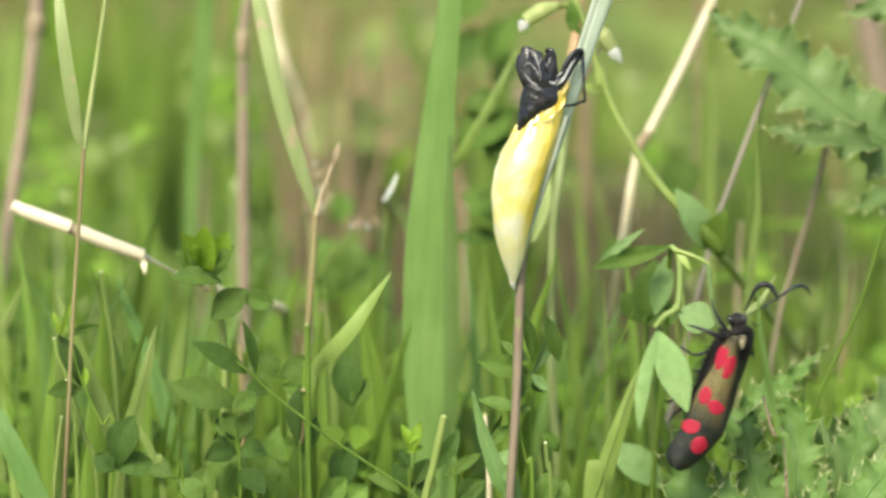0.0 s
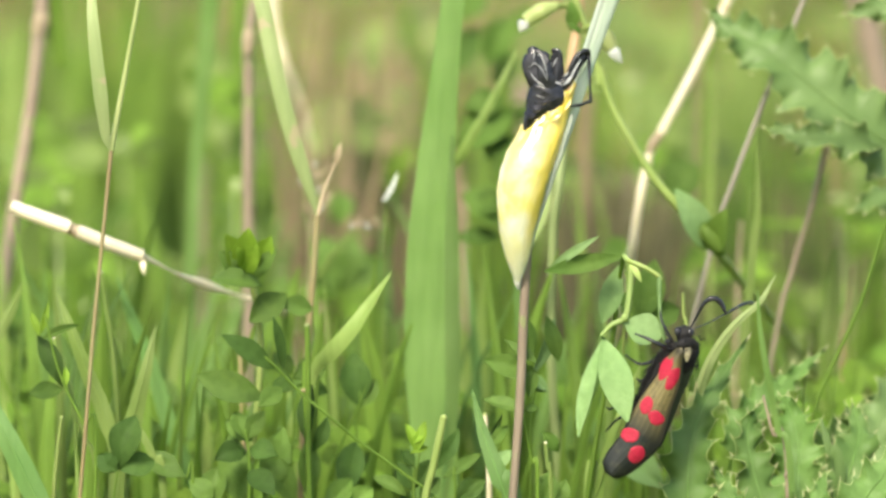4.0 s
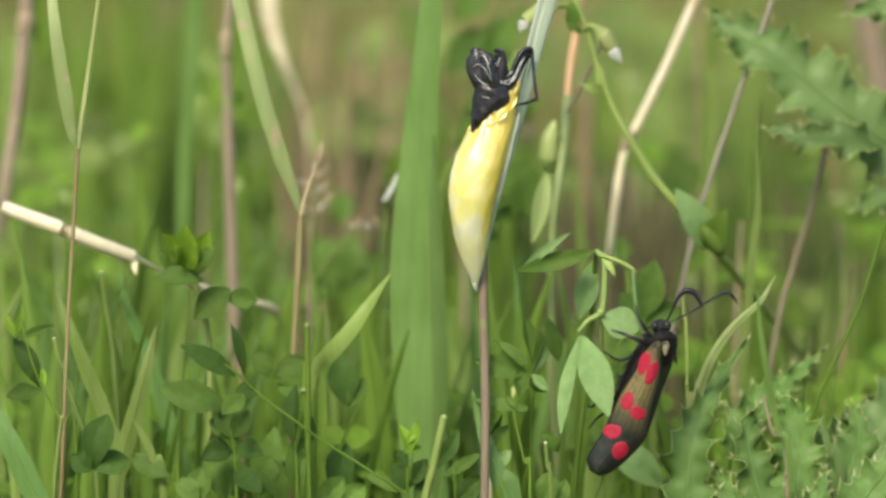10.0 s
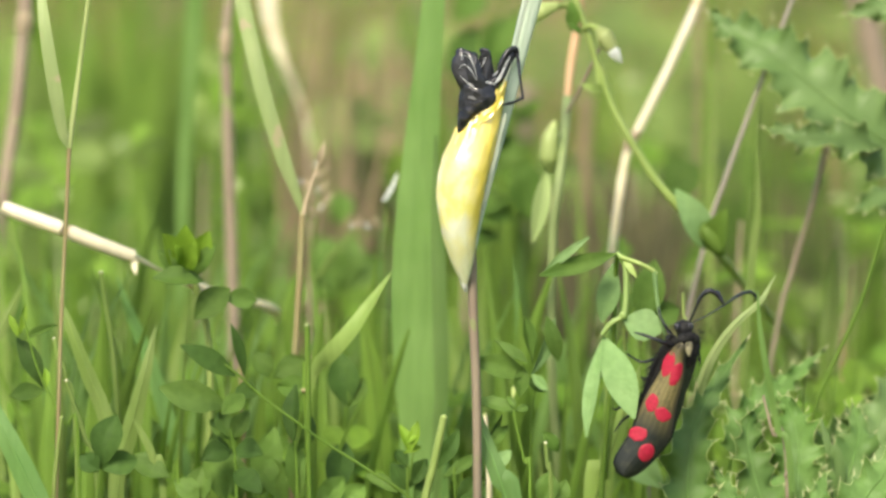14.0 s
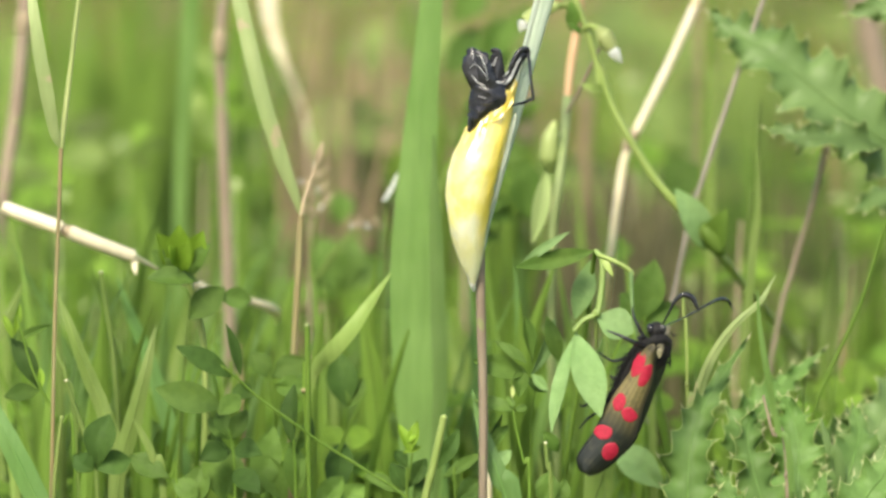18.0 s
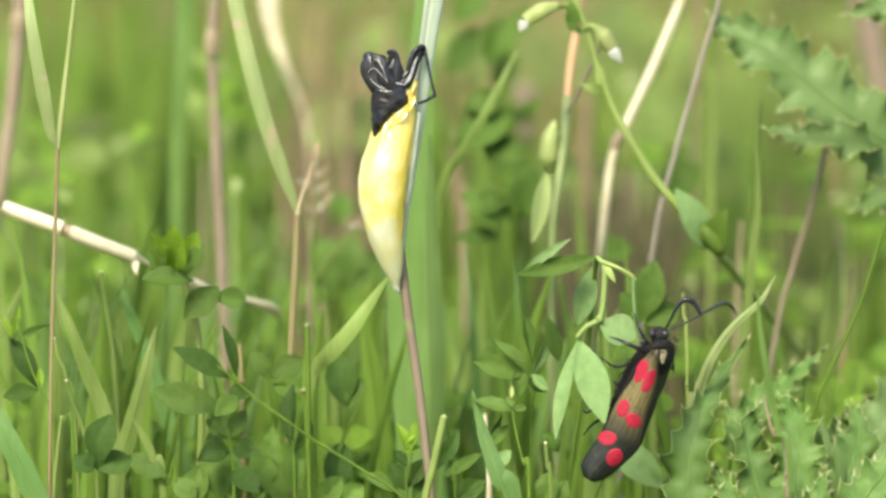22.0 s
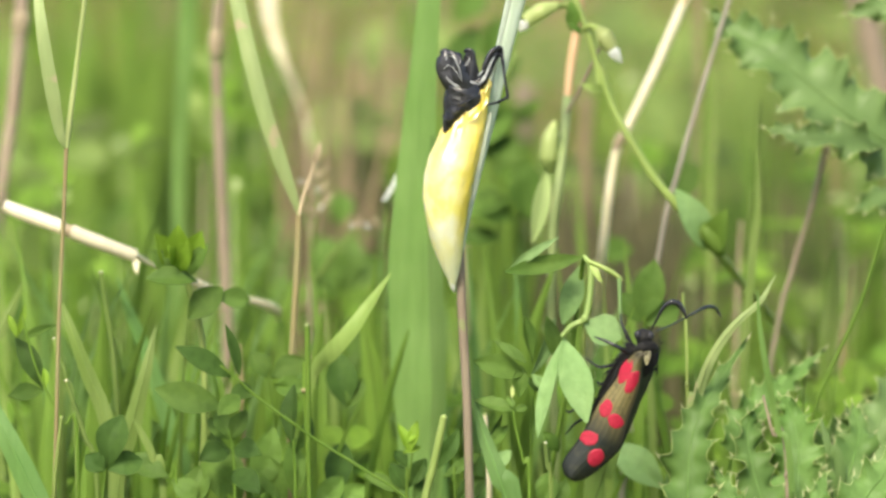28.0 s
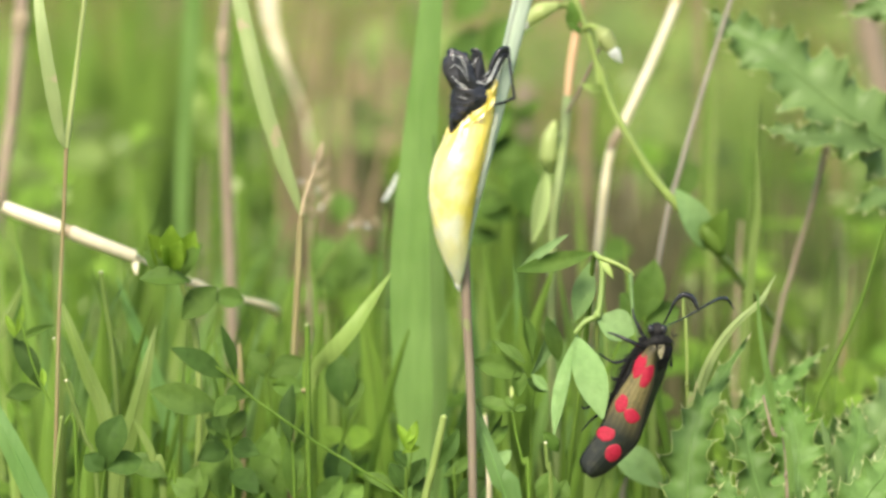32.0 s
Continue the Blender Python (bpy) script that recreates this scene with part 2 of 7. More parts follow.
def tube(points, radii, sides=8, n=None, flat=1.0, wobble=0.0):
    """A stem through the points; radii even along it; flat: its depth over its width."""
    n = n or max(6, 5 * (len(points) - 1))
    line = spline(points, n)
    rings = []
    for i, c in enumerate(line):
        t = (line[min(i + 1, n)] - line[max(i - 1, 0)]).normalized()
        s = t.cross(Vector((0, 1, 0.03)))
        s = s.normalized() if s.length > 1e-3 else Vector((1, 0, 0))
        d = s.cross(t)
        r = max(along(radii, i / n), 0.02)
        ring = []
        for j in range(sides):
            a = 2 * math.pi * j / sides
            rr = r * (1 + wobble * noise.noise(c * 0.35 + Vector((math.cos(a), math.sin(a), 0)) * 0.9))
            ring.append(c + s * math.cos(a) * rr + d * math.sin(a) * rr * flat)
        rings.append(ring)
    return loft(rings)


def blade(points, widths, fold=0.25, face=(0, -1, 0.15), thick=0.14, n=None, twist=0.0):
    """A grass blade: a long strip with a keel, widths even along it."""
    n = n or max(8, 6 * (len(points) - 1))
    line = spline(points, n)
    rings = []
    for i, c in enumerate(line):
        t = (line[min(i + 1, n)] - line[max(i - 1, 0)]).normalized()
        s = t.cross(Vector(face)).normalized()
        f = s.cross(t)
        if twist:
            q = Matrix.Rotation(radians(twist) * i / n, 3, t)
            s, f = q @ s, q @ f
        w = max(along(widths, i / n), 0.04) / 2
        h = thick * min(1, w)
        w1 = w * (1 + 0.05 * noise.noise(c * 0.2))
        rings.append([c - s * w1 - f * w * fold, c - s * w * 0.5 - f * w * fold * 0.35, c + f * h * 0.5, c + s * w * 0.5 - f * w * fold * 0.35,
                      c + s * w1 - f * w * fold, c + s * w * 0.5 - f * (w * fold * 0.35 + h), c - f * h * 0.9, c - s * w * 0.5 - f * (w * fold * 0.35 + h)])
    return loft(rings)


def leaflet(base, tip, width, face=(0, -1, 0.3), fold=0.25, droop=0.12, belly=0.5, thick=0.2, wave=0.04, n=9):
    """An egg-shaped leaflet from its base to its tip; belly: where it is widest."""
    a, b = Vector(base), Vector(tip)
    ax = b - a
    ln = ax.length
    t = ax / ln
    s = t.cross(Vector(face)).normalized()
    f = s.cross(t)
    k = math.log(0.5) / math.log(belly)
    up, low = [], []
    for i in range(n + 1):
        u = i / n
        w = width / 2 * max(math.sin(math.pi * min(max(u, 0.012), 0.985) ** k), 0.02) ** 0.85
        row_u, row_l = [], []
        for j in range(-3, 4):
            v = j / 3
            h = abs(v) * fold * w - droop * ln * (2 * u - 1) ** 2 + wave * width * noise.noise(Vector((u * 3 + a.x, v * 1.5, a.z)))
            q = a + t * ln * u + s * v * w + f * h
            row_u.append(q)
            row_l.append(q - f * thick * (1 - 0.7 * abs(v)))
        up.append(row_u)
        low.append(row_l[::-1])
    return loft([p + q for p, q in zip(up, low)])


def ball(c, rx, ry, rz, seg=12, rough=0.0, turn=0.0):
    bm = bmesh.new()
    bmesh.ops.create_uvsphere(bm, u_segments=seg, v_segments=max(6, seg * 2 // 3), radius=1)
    m = Matrix.Translation(Vector(c)) @ Matrix.Rotation(radians(turn), 4, "Y") @ Matrix.Diagonal((rx, ry, rz, 1))
    for v in bm.verts:
        v.co *= 1 + rough * noise.noise(v.co * 2.3 + Vector(c))
    bm.transform(m)
    return bm


def merged(bms):
    out = bmesh.new()
    for b in bms:
        me = bpy.data.meshes.new("scrap")
        b.to_mesh(me)
        b.free()
        out.from_mesh(me)
        bpy.data.meshes.remove(me)
    return out


def uv_part(name, rings, material, parent, label="", thick=0.0):
    """A part lofted from open or closed rings, with u along and v across kept as UV."""
    bm = bmesh.new()
    uv = bm.loops.layers.uv.new("UVMap")
    vs = [[bm.verts.new(q) for q in r] for r in rings]
    k, n = len(rings[0]), len(rings) - 1
    for i in range(n):
        for j in range(k - 1):
            f = bm.faces.new((vs[i][j], vs[i][j + 1], vs[i + 1][j + 1], vs[i + 1][j]))
            for lp, (a, b) in zip(f.loops, ((i, j), (i, j + 1), (i + 1, j + 1), (i + 1, j))):
                lp[uv].uv = (a / n, b / (k - 1))
    ob = part(name, bm, material, parent, label)
    if thick:
        so = ob.modifiers.new("thickness", "SOLIDIFY")
        so.thickness, so.offset = thick * MM, 0
    return ob


# ---- ground ----
gm = bmesh.new()
size, cells = 400.0, 40
steps = [math.copysign(abs(i / cells) ** 4, i) * size for i in range(-cells, cells + 1)]
grid = [[gm.verts.new((x * 1000, y * 1000, (noise.noise(Vector((x * 3, y * 3, 0))) * 6 - 4) if abs(x) + abs(y) < 8 else -4)) for x in steps] for y in steps]
for ra, rb in zip(grid, grid[1:]):
    for i in range(len(steps) - 1):
        gm.faces.new((ra[i], ra[i + 1], rb[i + 1], rb[i]))
bmesh.ops.recalc_face_normals(gm, faces=gm.faces)
gm.transform(Matrix.Scale(MM, 4))
gme = bpy.data.meshes.new("ground")
gm.to_mesh(gme)
gm.free()
gme.materials.append(SOIL)
tagged(new("ground", gme), "brown soil with moss and thatch under meadow grass", "ground", kind="structure")


# ---- the cocoon, its stem and the cast skin ----
cocoon_stem = thing("meadow_grass", (3.7, 0.0, -3.0), "tall grass stem, blue-green sheath above and mauve-brown culm below", "grass")
part("culm", tube([(1.1, 1.0, 89.1), (1.2, 1.0, 85.1), (1.6, 1.0, 77.9), (2.2, 1.0, 69.3), (2.7, 1.0, 56.2), (3.3, 0.5, 33.3), (3.7, 0.0, -3.0)],
                  [0.5, 0.6, 0.6, 0.58, 0.56, 0.6, 0.7], 10), MAUVE, cocoon_stem, "mauve-brown culm")
part("sheath", tube([(10.0, 1.6, 127.9), (8.1, 1.6, 120.8), (6.3, 1.5, 113.0), (4.3, 1.3, 103.7), (2.7, 1.1, 96.6), (1.6, 1.0, 90.8), (1.1, 1.0, 87.3)],
                    [1.35, 1.25, 1.05, 0.95, 0.8, 0.55, 0.5], 12, flat=0.55), SHEATH, cocoon_stem, "pale blue-green leaf sheath")
part("sheath_rib", tube([(9.3, 0.9, 127.9), (7.4, 0.9, 120.8), (5.7, 0.9, 113.0), (3.8, 0.7, 103.7), (2.3, 0.5, 95.9)],
                        [0.28, 0.26, 0.22, 0.2, 0.15], 6), SHEATH, cocoon_stem)
part("sheath_margin", blade([(9.5, 0.8, 127.9), (7.7, 0.8, 120.1), (6.3, 0.8, 113.7), (5.6, 0.9, 109.4)], [0.5, 0.6, 0.5, 0.1], 0.05), SHEATH, cocoon_stem)

cocoon = thing("cocoon", (0.4, 0.0, 83.4), "glossy yellow parchment cocoon, torn open on top, on grass stem", "cocoon")


def spindle(n=90, k=96):
    """Rings of the cocoon from its torn mouth to its pointed foot."""
    axis = spline([(1.7, -0.9, 105.0), (0.6, -1.9, 100.8), (-0.6, -2.6, 96.1), (-0.6, -2.2, 91.1), (-0.1, -1.1, 86.7), (0.4, 0.0, 83.1)], n)
    half = [2.35, 2.75, 2.98, 3.12, 3.14, 2.98, 2.66, 2.3, 1.9, 1.42, 0.85, 0.14]
    rings = []
    for i, c in enumerate(axis):
        u = i / n
        w = along(half, u)
        t = (axis[min(i + 1, n)] - axis[max(i - 1, 0)]).normalized()
        s = t.cross(Vector((0, 1, 0))).normalized()
        if s.x < 0:
            s = -s
        ring = []
        for j in range(k):
            a = 2 * math.pi * j / k
            x, y = math.cos(a), -math.sin(a)
            r = 1 + 0.045 * noise.noise(Vector((x * 1.6, y * 1.6, u * 9))) + 0.022 * noise.noise(Vector((x * 4, y * 4, u * 24))) + 0.012 * noise.noise(Vector((x * 9, y * 9, u * 55)))
            crease = 0.02 * max(0, 1 - abs(a - 5.5) * 6)
            q = c + s * x * w * (r - crease) + Vector((0, 1, 0)) * (y * w * 0.8 * (r - crease))
            mouth = (1 - u) ** 6
            q.z += mouth * (1.4 + x * 3.1 + 1.1 * noise.noise(Vector((x * 6, y * 6, 3.1))))
            q.x += mouth * max(x, 0) * 0.9
            ring.append(q)
        ring.append(ring[0].copy())
        rings.append(ring)
    return rings


def silk_part(name, rings, parent, label=""):
    bm = bmesh.new()
    uv = bm.loops.layers.uv.new("UVMap")
    k, n = len(rings[0]) - 1, len(rings) - 1
    vs = [[bm.verts.new(q) for q in r[:k]] for r in rings]
    for i in range(n):
        for j in range(k):
            f = bm.faces.new((vs[i][j], vs[i][(j + 1) % k], vs[i + 1][(j + 1) % k], vs[i + 1][j]))
            for lp, (a, b) in zip(f.loops, ((i, j), (i, j + 1), (i + 1, j + 1), (i + 1, j))):
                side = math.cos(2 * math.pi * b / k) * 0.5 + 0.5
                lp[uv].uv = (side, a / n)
    ob = part(name, bm, SILK, parent, label)
    so = ob.modifiers.new("thickness", "SOLIDIFY")
    so.thickness, so.offset = 0.12 * MM, -1
    return ob


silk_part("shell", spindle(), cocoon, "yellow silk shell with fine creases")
part("silk_seam", tube([(4.8, -1.6, 105.4), (4.65, -1.9, 104.6), (3.85, -2.3, 100.4), (2.75, -2.5, 95.7), (1.95, -2.3, 92.5), (1.35, -1.7, 89.4), (1.0, -0.9, 87.0)], [0.1, 0.24, 0.3, 0.3, 0.28, 0.26, 0.12], 7, n=40, flat=0.6, wobble=0.5), SHEATH, cocoon, "whitish silk along the stem")
part("silk_foot", tube([(0.1, 0.0, 84.5), (0.3, 0.0, 83.2), (0.5, 0.3, 82.5)], [0.55, 0.35, 0.12], 8, wobble=0.3), WHITE, cocoon, "whitish silk tip")
shape_ = spindle()
mouth_ = shape_[0][:-1]
lip_ = [mouth_[j_] + Vector((0, -0.05, 0.05 + 0.25 * noise.noise(mouth_[j_] * 1.7))) for j_ in range(0, 96, 2)]
part("torn_rim", tube(lip_ + lip_[:1], [0.1, 0.2, 0.12, 0.22, 0.1, 0.18, 0.1], 6, n=90, flat=0.6, wobble=0.7), SILK, cocoon)
lining_ = bmesh.new()
ring_ = [lining_.verts.new(q * 0.94 + (sum(mouth_, Vector()) / 96) * 0.06 + Vector((0, 0, -0.25))) for q in mouth_]
mid_ = lining_.verts.new(sum(mouth_, Vector()) / 96 + Vector((0, 0, -1.0)))
for j_ in range(96):
    lining_.faces.new((ring_[j_], ring_[(j_ + 1) % 96], mid_))
part("lining", lining_, SILK, cocoon, "crumpled yellow silk inside the mouth")

for a_, b_, w_ in (((0.4, -3.6, 103.3), (2.0, -3.9, 104.6), 0.9), ((1.7, -3.9, 104.2), (3.4, -3.7, 105.7), 1.1), ((3.3, -3.4, 105.4), (4.5, -2.6, 107.6), 1.0)):
    part("torn_flap", leaflet(a_, b_, w_ * 0.55, (0.5, -1, 0.3), 0.35, 0.1, 0.5, 0.1, 0.14), SILK, cocoon, "crumpled golden silk flap")
pupal_skin = thing("cast_pupal_skin", (0.1, -1.0, 103.5), "shiny black cast pupal skin sticking out of the cocoon", "pupal skin")
part("abdomen_skin", tube([(-0.9, -2.6, 102.5), (-0.5, -2.5, 104.2), (0.3, -2.3, 105.9), (1.3, -1.9, 107.5), (1.7, -1.4, 109.0)],
                          [0.25, 0.85, 1.5, 2.15, 1.85], 20, flat=0.8, wobble=0.4, n=30), BLACK, pupal_skin)
for c_, r in (((-0.4, -3.0, 104.7), 1.0), ((0.1, -3.2, 105.7), 1.4), ((0.8, -3.4, 106.7), 1.8)):
    v_ = Vector(c_)
    part("segment_ring", tube([v_ + Vector((-r * 0.93, 0, 0.35)), v_ + Vector((0, -0.9, -0.2)), v_ + Vector((r * 0.93, 0, 0.55))], [0.1, 0.22, 0.1], 6), BLACK, pupal_skin)
part("wing_case", tube([(1.0, -1.6, 107.4), (-0.1, -2.0, 109.2), (-0.8, -2.0, 111.2), (-1.1, -1.8, 112.6), (-1.6, -1.7, 113.1)], [1.3, 1.45, 1.2, 0.75, 0.2], 16, flat=0.7, wobble=0.55, n=30), BLACK, pupal_skin)
part("wing_case", tube([(1.7, -2.4, 107.8), (1.1, -3.0, 109.8), (0.4, -2.9, 111.6), (-0.3, -2.4, 112.5), (-1.1, -2.0, 112.2)], [1.0, 0.95, 0.75, 0.5, 0.25], 14, flat=0.6, wobble=0.6, n=30), BLACK, pupal_skin)
part("wing_case", tube([(2.4, -0.8, 108.0), (2.4, -0.6, 109.9), (2.1, -0.6, 111.6), (2.0, -0.7, 112.8), (1.3, -0.7, 113.1)], [1.1, 0.8, 0.7, 0.55, 0.15], 14, wobble=0.6, n=26), BLACK, pupal_skin)
part("wing_case", tube([(1.1, -0.4, 107.7), (0.6, -0.2, 109.8), (0.4, 0.0, 111.8), (0.9, 0.2, 112.6)], [1.2, 1.1, 0.8, 0.3], 14, wobble=0.6, n=24), BLACK, pupal_skin)
part("antenna_case", tube([(1.1, -2.6, 108.9), (0.6, -3.2, 110.7), (0.9, -3.0, 111.9), (0.4, -2.6, 112.7)], [0.25, 0.3, 0.25, 0.08], 7), BLACK, pupal_skin)
part("head_shield", tube([(2.7, -1.6, 108.3), (3.8, -1.4, 109.7), (4.7, -1.0, 111.5), (5.5, -0.6, 112.9), (6.1, -0.3, 113.4)], [1.0, 0.75, 0.5, 0.55, 0.25], 10, flat=0.6, wobble=0.4, n=18), BLACK, pupal_skin)
part("head_shield", tube([(3.5, -2.0, 110.0), (4.1, -1.8, 111.7), (4.8, -1.6, 113.0), (5.8, -1.2, 113.5), (6.2, -1.0, 112.8)], [0.2, 0.32, 0.34, 0.3, 0.15], 8), BLACK, pupal_skin)


# pale strips: torn membrane, with highlights of the skin put into their colour
def membrane(pts, w):
    part("membrane", tube(pts, [0.02, w * 0.42, w * 0.36, 0.02], 7, flat=0.4, wobble=0.5), GREY, pupal_skin, "pale grey torn membrane, lightened for highlights")


membrane([(-0.6, -3.1, 112.5), (0.1, -3.6, 112.3), (0.6, -3.8, 111.3), (1.1, -3.6, 109.7)], 0.2)
membrane([(1.1, -3.3, 109.2), (2.3, -3.0, 109.2), (3.4, -2.8, 108.9)], 0.3)
membrane([(3.3, -2.6, 109.1), (4.1, -2.4, 110.2), (4.8, -2.0, 111.6)], 0.34)
membrane([(3.0, -2.4, 109.9), (3.8, -2.3, 110.7)], 0.3)
membrane([(0.0, -3.3, 109.1), (0.8, -3.6, 108.7)], 0.16)
membrane([(-0.8, -3.0, 112.8), (-0.9, -3.3, 111.9)], 0.12)
membrane([(1.6, -1.6, 111.6), (1.4, -1.9, 110.6), (2.0, -2.0, 109.6)], 0.14)
membrane([(4.4, -2.2, 111.2), (5.2, -1.8, 112.4)], 0.2)
membrane([(0.0, -3.4, 107.4), (1.0, -3.6, 107.1)], 0.1)
membrane([(-1.3, -3.6, 110.8), (-0.6, -3.9, 111.4), (0.3, -4.0, 110.7), (1.1, -3.9, 109.4)], 0.13)
membrane([(-1.0, -3.6, 110.0), (0.0, -3.9, 109.0), (1.0, -3.8, 108.4)], 0.12)
membrane([(4.4, -2.4, 111.2), (4.0, -2.8, 109.8), (3.1, -2.9, 108.9)], 0.42)
membrane([(2.1, -1.6, 112.3), (1.7, -1.9, 111.1)], 0.12)
part("leg_case", tube([(6.0, -0.8, 113.1), (6.3, -1.2, 111.1), (6.6, -1.4, 109.0), (6.9, -1.2, 107.3), (6.7, -1.2, 107.1)], [0.24, 0.2, 0.18, 0.22, 0.15], 7), BLACK, pupal_skin)
part("leg_case", tube([(6.9, -1.2, 107.3), (5.7, -1.8, 106.7), (4.8, -2.2, 106.5), (4.0, -2.4, 106.2)], [0.22, 0.2, 0.16, 0.08], 7), BLACK, pupal_skin)

# ---- the trefoil sprig ----
sprig = thing("trefoil_sprig", (12.8, 8.0, -0.4), "pale green trefoil sprig with egg-shaped leaflets, a moth on it", "sprig")
part("stem", tube([(19.2, 3.0, 86.5), (19.0, 5.0, 84.0), (18.6, 8.0, 77.2), (17.8, 9.0, 68.4), (16.2, 9.0, 55.1), (14.2, 9.0, 28.2), (12.8, 8.0, -1.5)], [0.28, 0.3, 0.32, 0.34, 0.38, 0.5, 0.6], 8), GRASS, sprig)
part("stalk", tube([(19.2, 2.0, 86.6), (20.1, 1.0, 85.3), (20.1, 0.5, 82.3), (19.8, 0.0, 79.5), (19.3, 0.0, 78.6), (18.0, 0.0, 77.9), (16.8, 0.0, 76.5)], [0.32, 0.4, 0.4, 0.4, 0.4, 0.36, 0.3], 8), SPRIG, sprig)
part("node", ball((19.6, -0.1, 78.9), 0.55, 0.5, 0.6, 10, 0.2), SPRIG, sprig)
part("stalk", tube([(19.7, 1.0, 86.1), (21.8, 0.0, 85.4), (23.4, 0.0, 84.5), (24.0, 0.0, 83.9)], [0.34, 0.3, 0.3, 0.25], 8), STALK, sprig)
part("stalk", tube([(23.7, 0.0, 84.3), (23.9, -0.5, 81.0), (24.2, -1.0, 78.5), (24.7, -1.0, 76.3)], [0.3, 0.24, 0.2, 0.12], 8), CLOVER_PALE, sprig)
part("stalk", tube([(19.6, 0.4, 78.9), (19.6, 1.0, 76.5), (19.7, 1.5, 74.2)], [0.25, 0.26, 0.2], 7), STALK, sprig)
part("stipule", leaflet((20.0, 0.5, 85.9), (21.5, -0.3, 83.6), 0.9, belly=0.4), STALK, sprig)
part("leaflet", leaflet((16.8, 0.0, 76.5), (14.0, -3.0, 64.0), 2.3, (-0.8, -1, 0.3), 0.3, 0.04, 0.55), CLOVER_PALE, sprig)
part("leaflet", leaflet((17.0, 0.0, 76.5), (20.4, -4.0, 66.3), 4.2, (0.1, -1, 0.1), 0.22, 0.05, 0.52), CLOVER_PALE, sprig)
part("leaflet", leaflet((19.5, 0.0, 78.5), (24.3, -0.6, 76.7), 4.6, (0, -1, 0.55), 0.12, 0.03, 0.55), CLOVER_PALE, sprig)
part("leaflet", leaflet((19.0, 2.0, 86.5), (9.1, 0.0, 84.3), 2.4, (0.1, -1, 0.2), 0.3, -0.03, 0.5), CLOVER, sprig)
part("leaflet", leaflet((9.4, 1.0, 84.4), (15.7, 0.0, 89.1), 1.2, (0.2, -1, 0.5), 0.3, 0.06, 0.5), CLOVER_PALE, sprig)
part("leaflet", leaflet((18.8, 5.0, 85.0), (17.0, 5.0, 77.5), 3.0, (0.2, -1, 0.3), 0.2, 0.04, 0.5), CLOVER_PALE, sprig)

# ---- the burnet moth ----
moth = thing("burnet_moth", (23.4, 0.0, 66.9), "black and bronze day-flying moth with six crimson spots, clinging to trefoil", "moth")
WS = Vector((27.2, -3.0, 75.1))
WU, WV = Vector((-0.494, 0, -0.871)), Vector((0.871, 0, -0.494))
LEFT = [-0.9, -1.2, -1.35, -1.32, -1.28, -1.25, -1.3, -1.38, -1.45, -1.5, -1.45, -1.38, -1.3, -1.25, -1.2, -1.2, -1.28, -1.36, -1.4, -1.25, -0.3]
RIGHT = [0.2, 0.5, 0.8, 1.3, 1.75, 2.05, 2.3, 2.5, 2.7, 3.0, 3.3, 3.6, 3.85, 3.85, 3.7, 3.45, 3.2, 2.92, 2.55, 2.1, 1.25]


def wing_at(u, v, lift=0.0):
    """A place on the near forewing: millimetres along it and across it."""
    a, b = along(LEFT, min(max(u / 18.3, 0), 1)), along(RIGHT, min(max(u / 18.3, 0), 1))
    w = (v - a) / max(b - a, 0.05)
    return WS + WU * u + WV * v + Vector((0, -1, 0)) * (math.sin(math.pi * min(max(w * 0.85 + 0.05, 0), 1)) * 1.15 - 0.3 * u / 18.3 + lift)


rows_ = []
for i in range(41):
    u = 18.3 * i / 40
    a, b = along(LEFT, i / 40), along(RIGHT, i / 40)
    rows_.append([wing_at(u, a + (b - a) * j / 16) for j in range(17)])
uv_part("forewing", rows_, WING, moth, "bronze-black forewing", 0.14)
# the other forewing lies beyond the ridge and falls away from it
rows_ = []
for i in range(31):
    u = 18.0 * i / 30
    a, b = along([0.1, 0.5, 0.9, 1.3, 1.6, 1.9, 2.0, 1.9, 1.4, 0.8, 0.2], i / 30), along([1.7, 2.5, 2.8, 3.0, 3.4, 3.7, 4.0, 3.8, 3.2, 2.4, 0.7], i / 30)
    rows_.append([WS + WU * u + WV * (a + (b - a) * j / 10) + Vector((0, 0.2 + 2.6 * (j / 10) ** 1.4, 0)) for j in range(11)])
uv_part("far_forewing", rows_, WING_EDGE, moth, "blackish far forewing", 0.14)
rows_ = []
for i in range(21):
    u = 2.5 + 11.5 * i / 20
    b = along([2.2, 2.8, 3.1, 3.5, 3.85, 4.0, 3.6], i / 20)
    rows_.append([WS + WU * u + WV * (b - 1.2 + 1.2 * j / 6) + Vector((0, 2.4 + 0.9 * j / 6, 0)) for j in range(7)])
uv_part("hindwing", rows_, RED, moth, "crimson hindwing edge", 0.1)


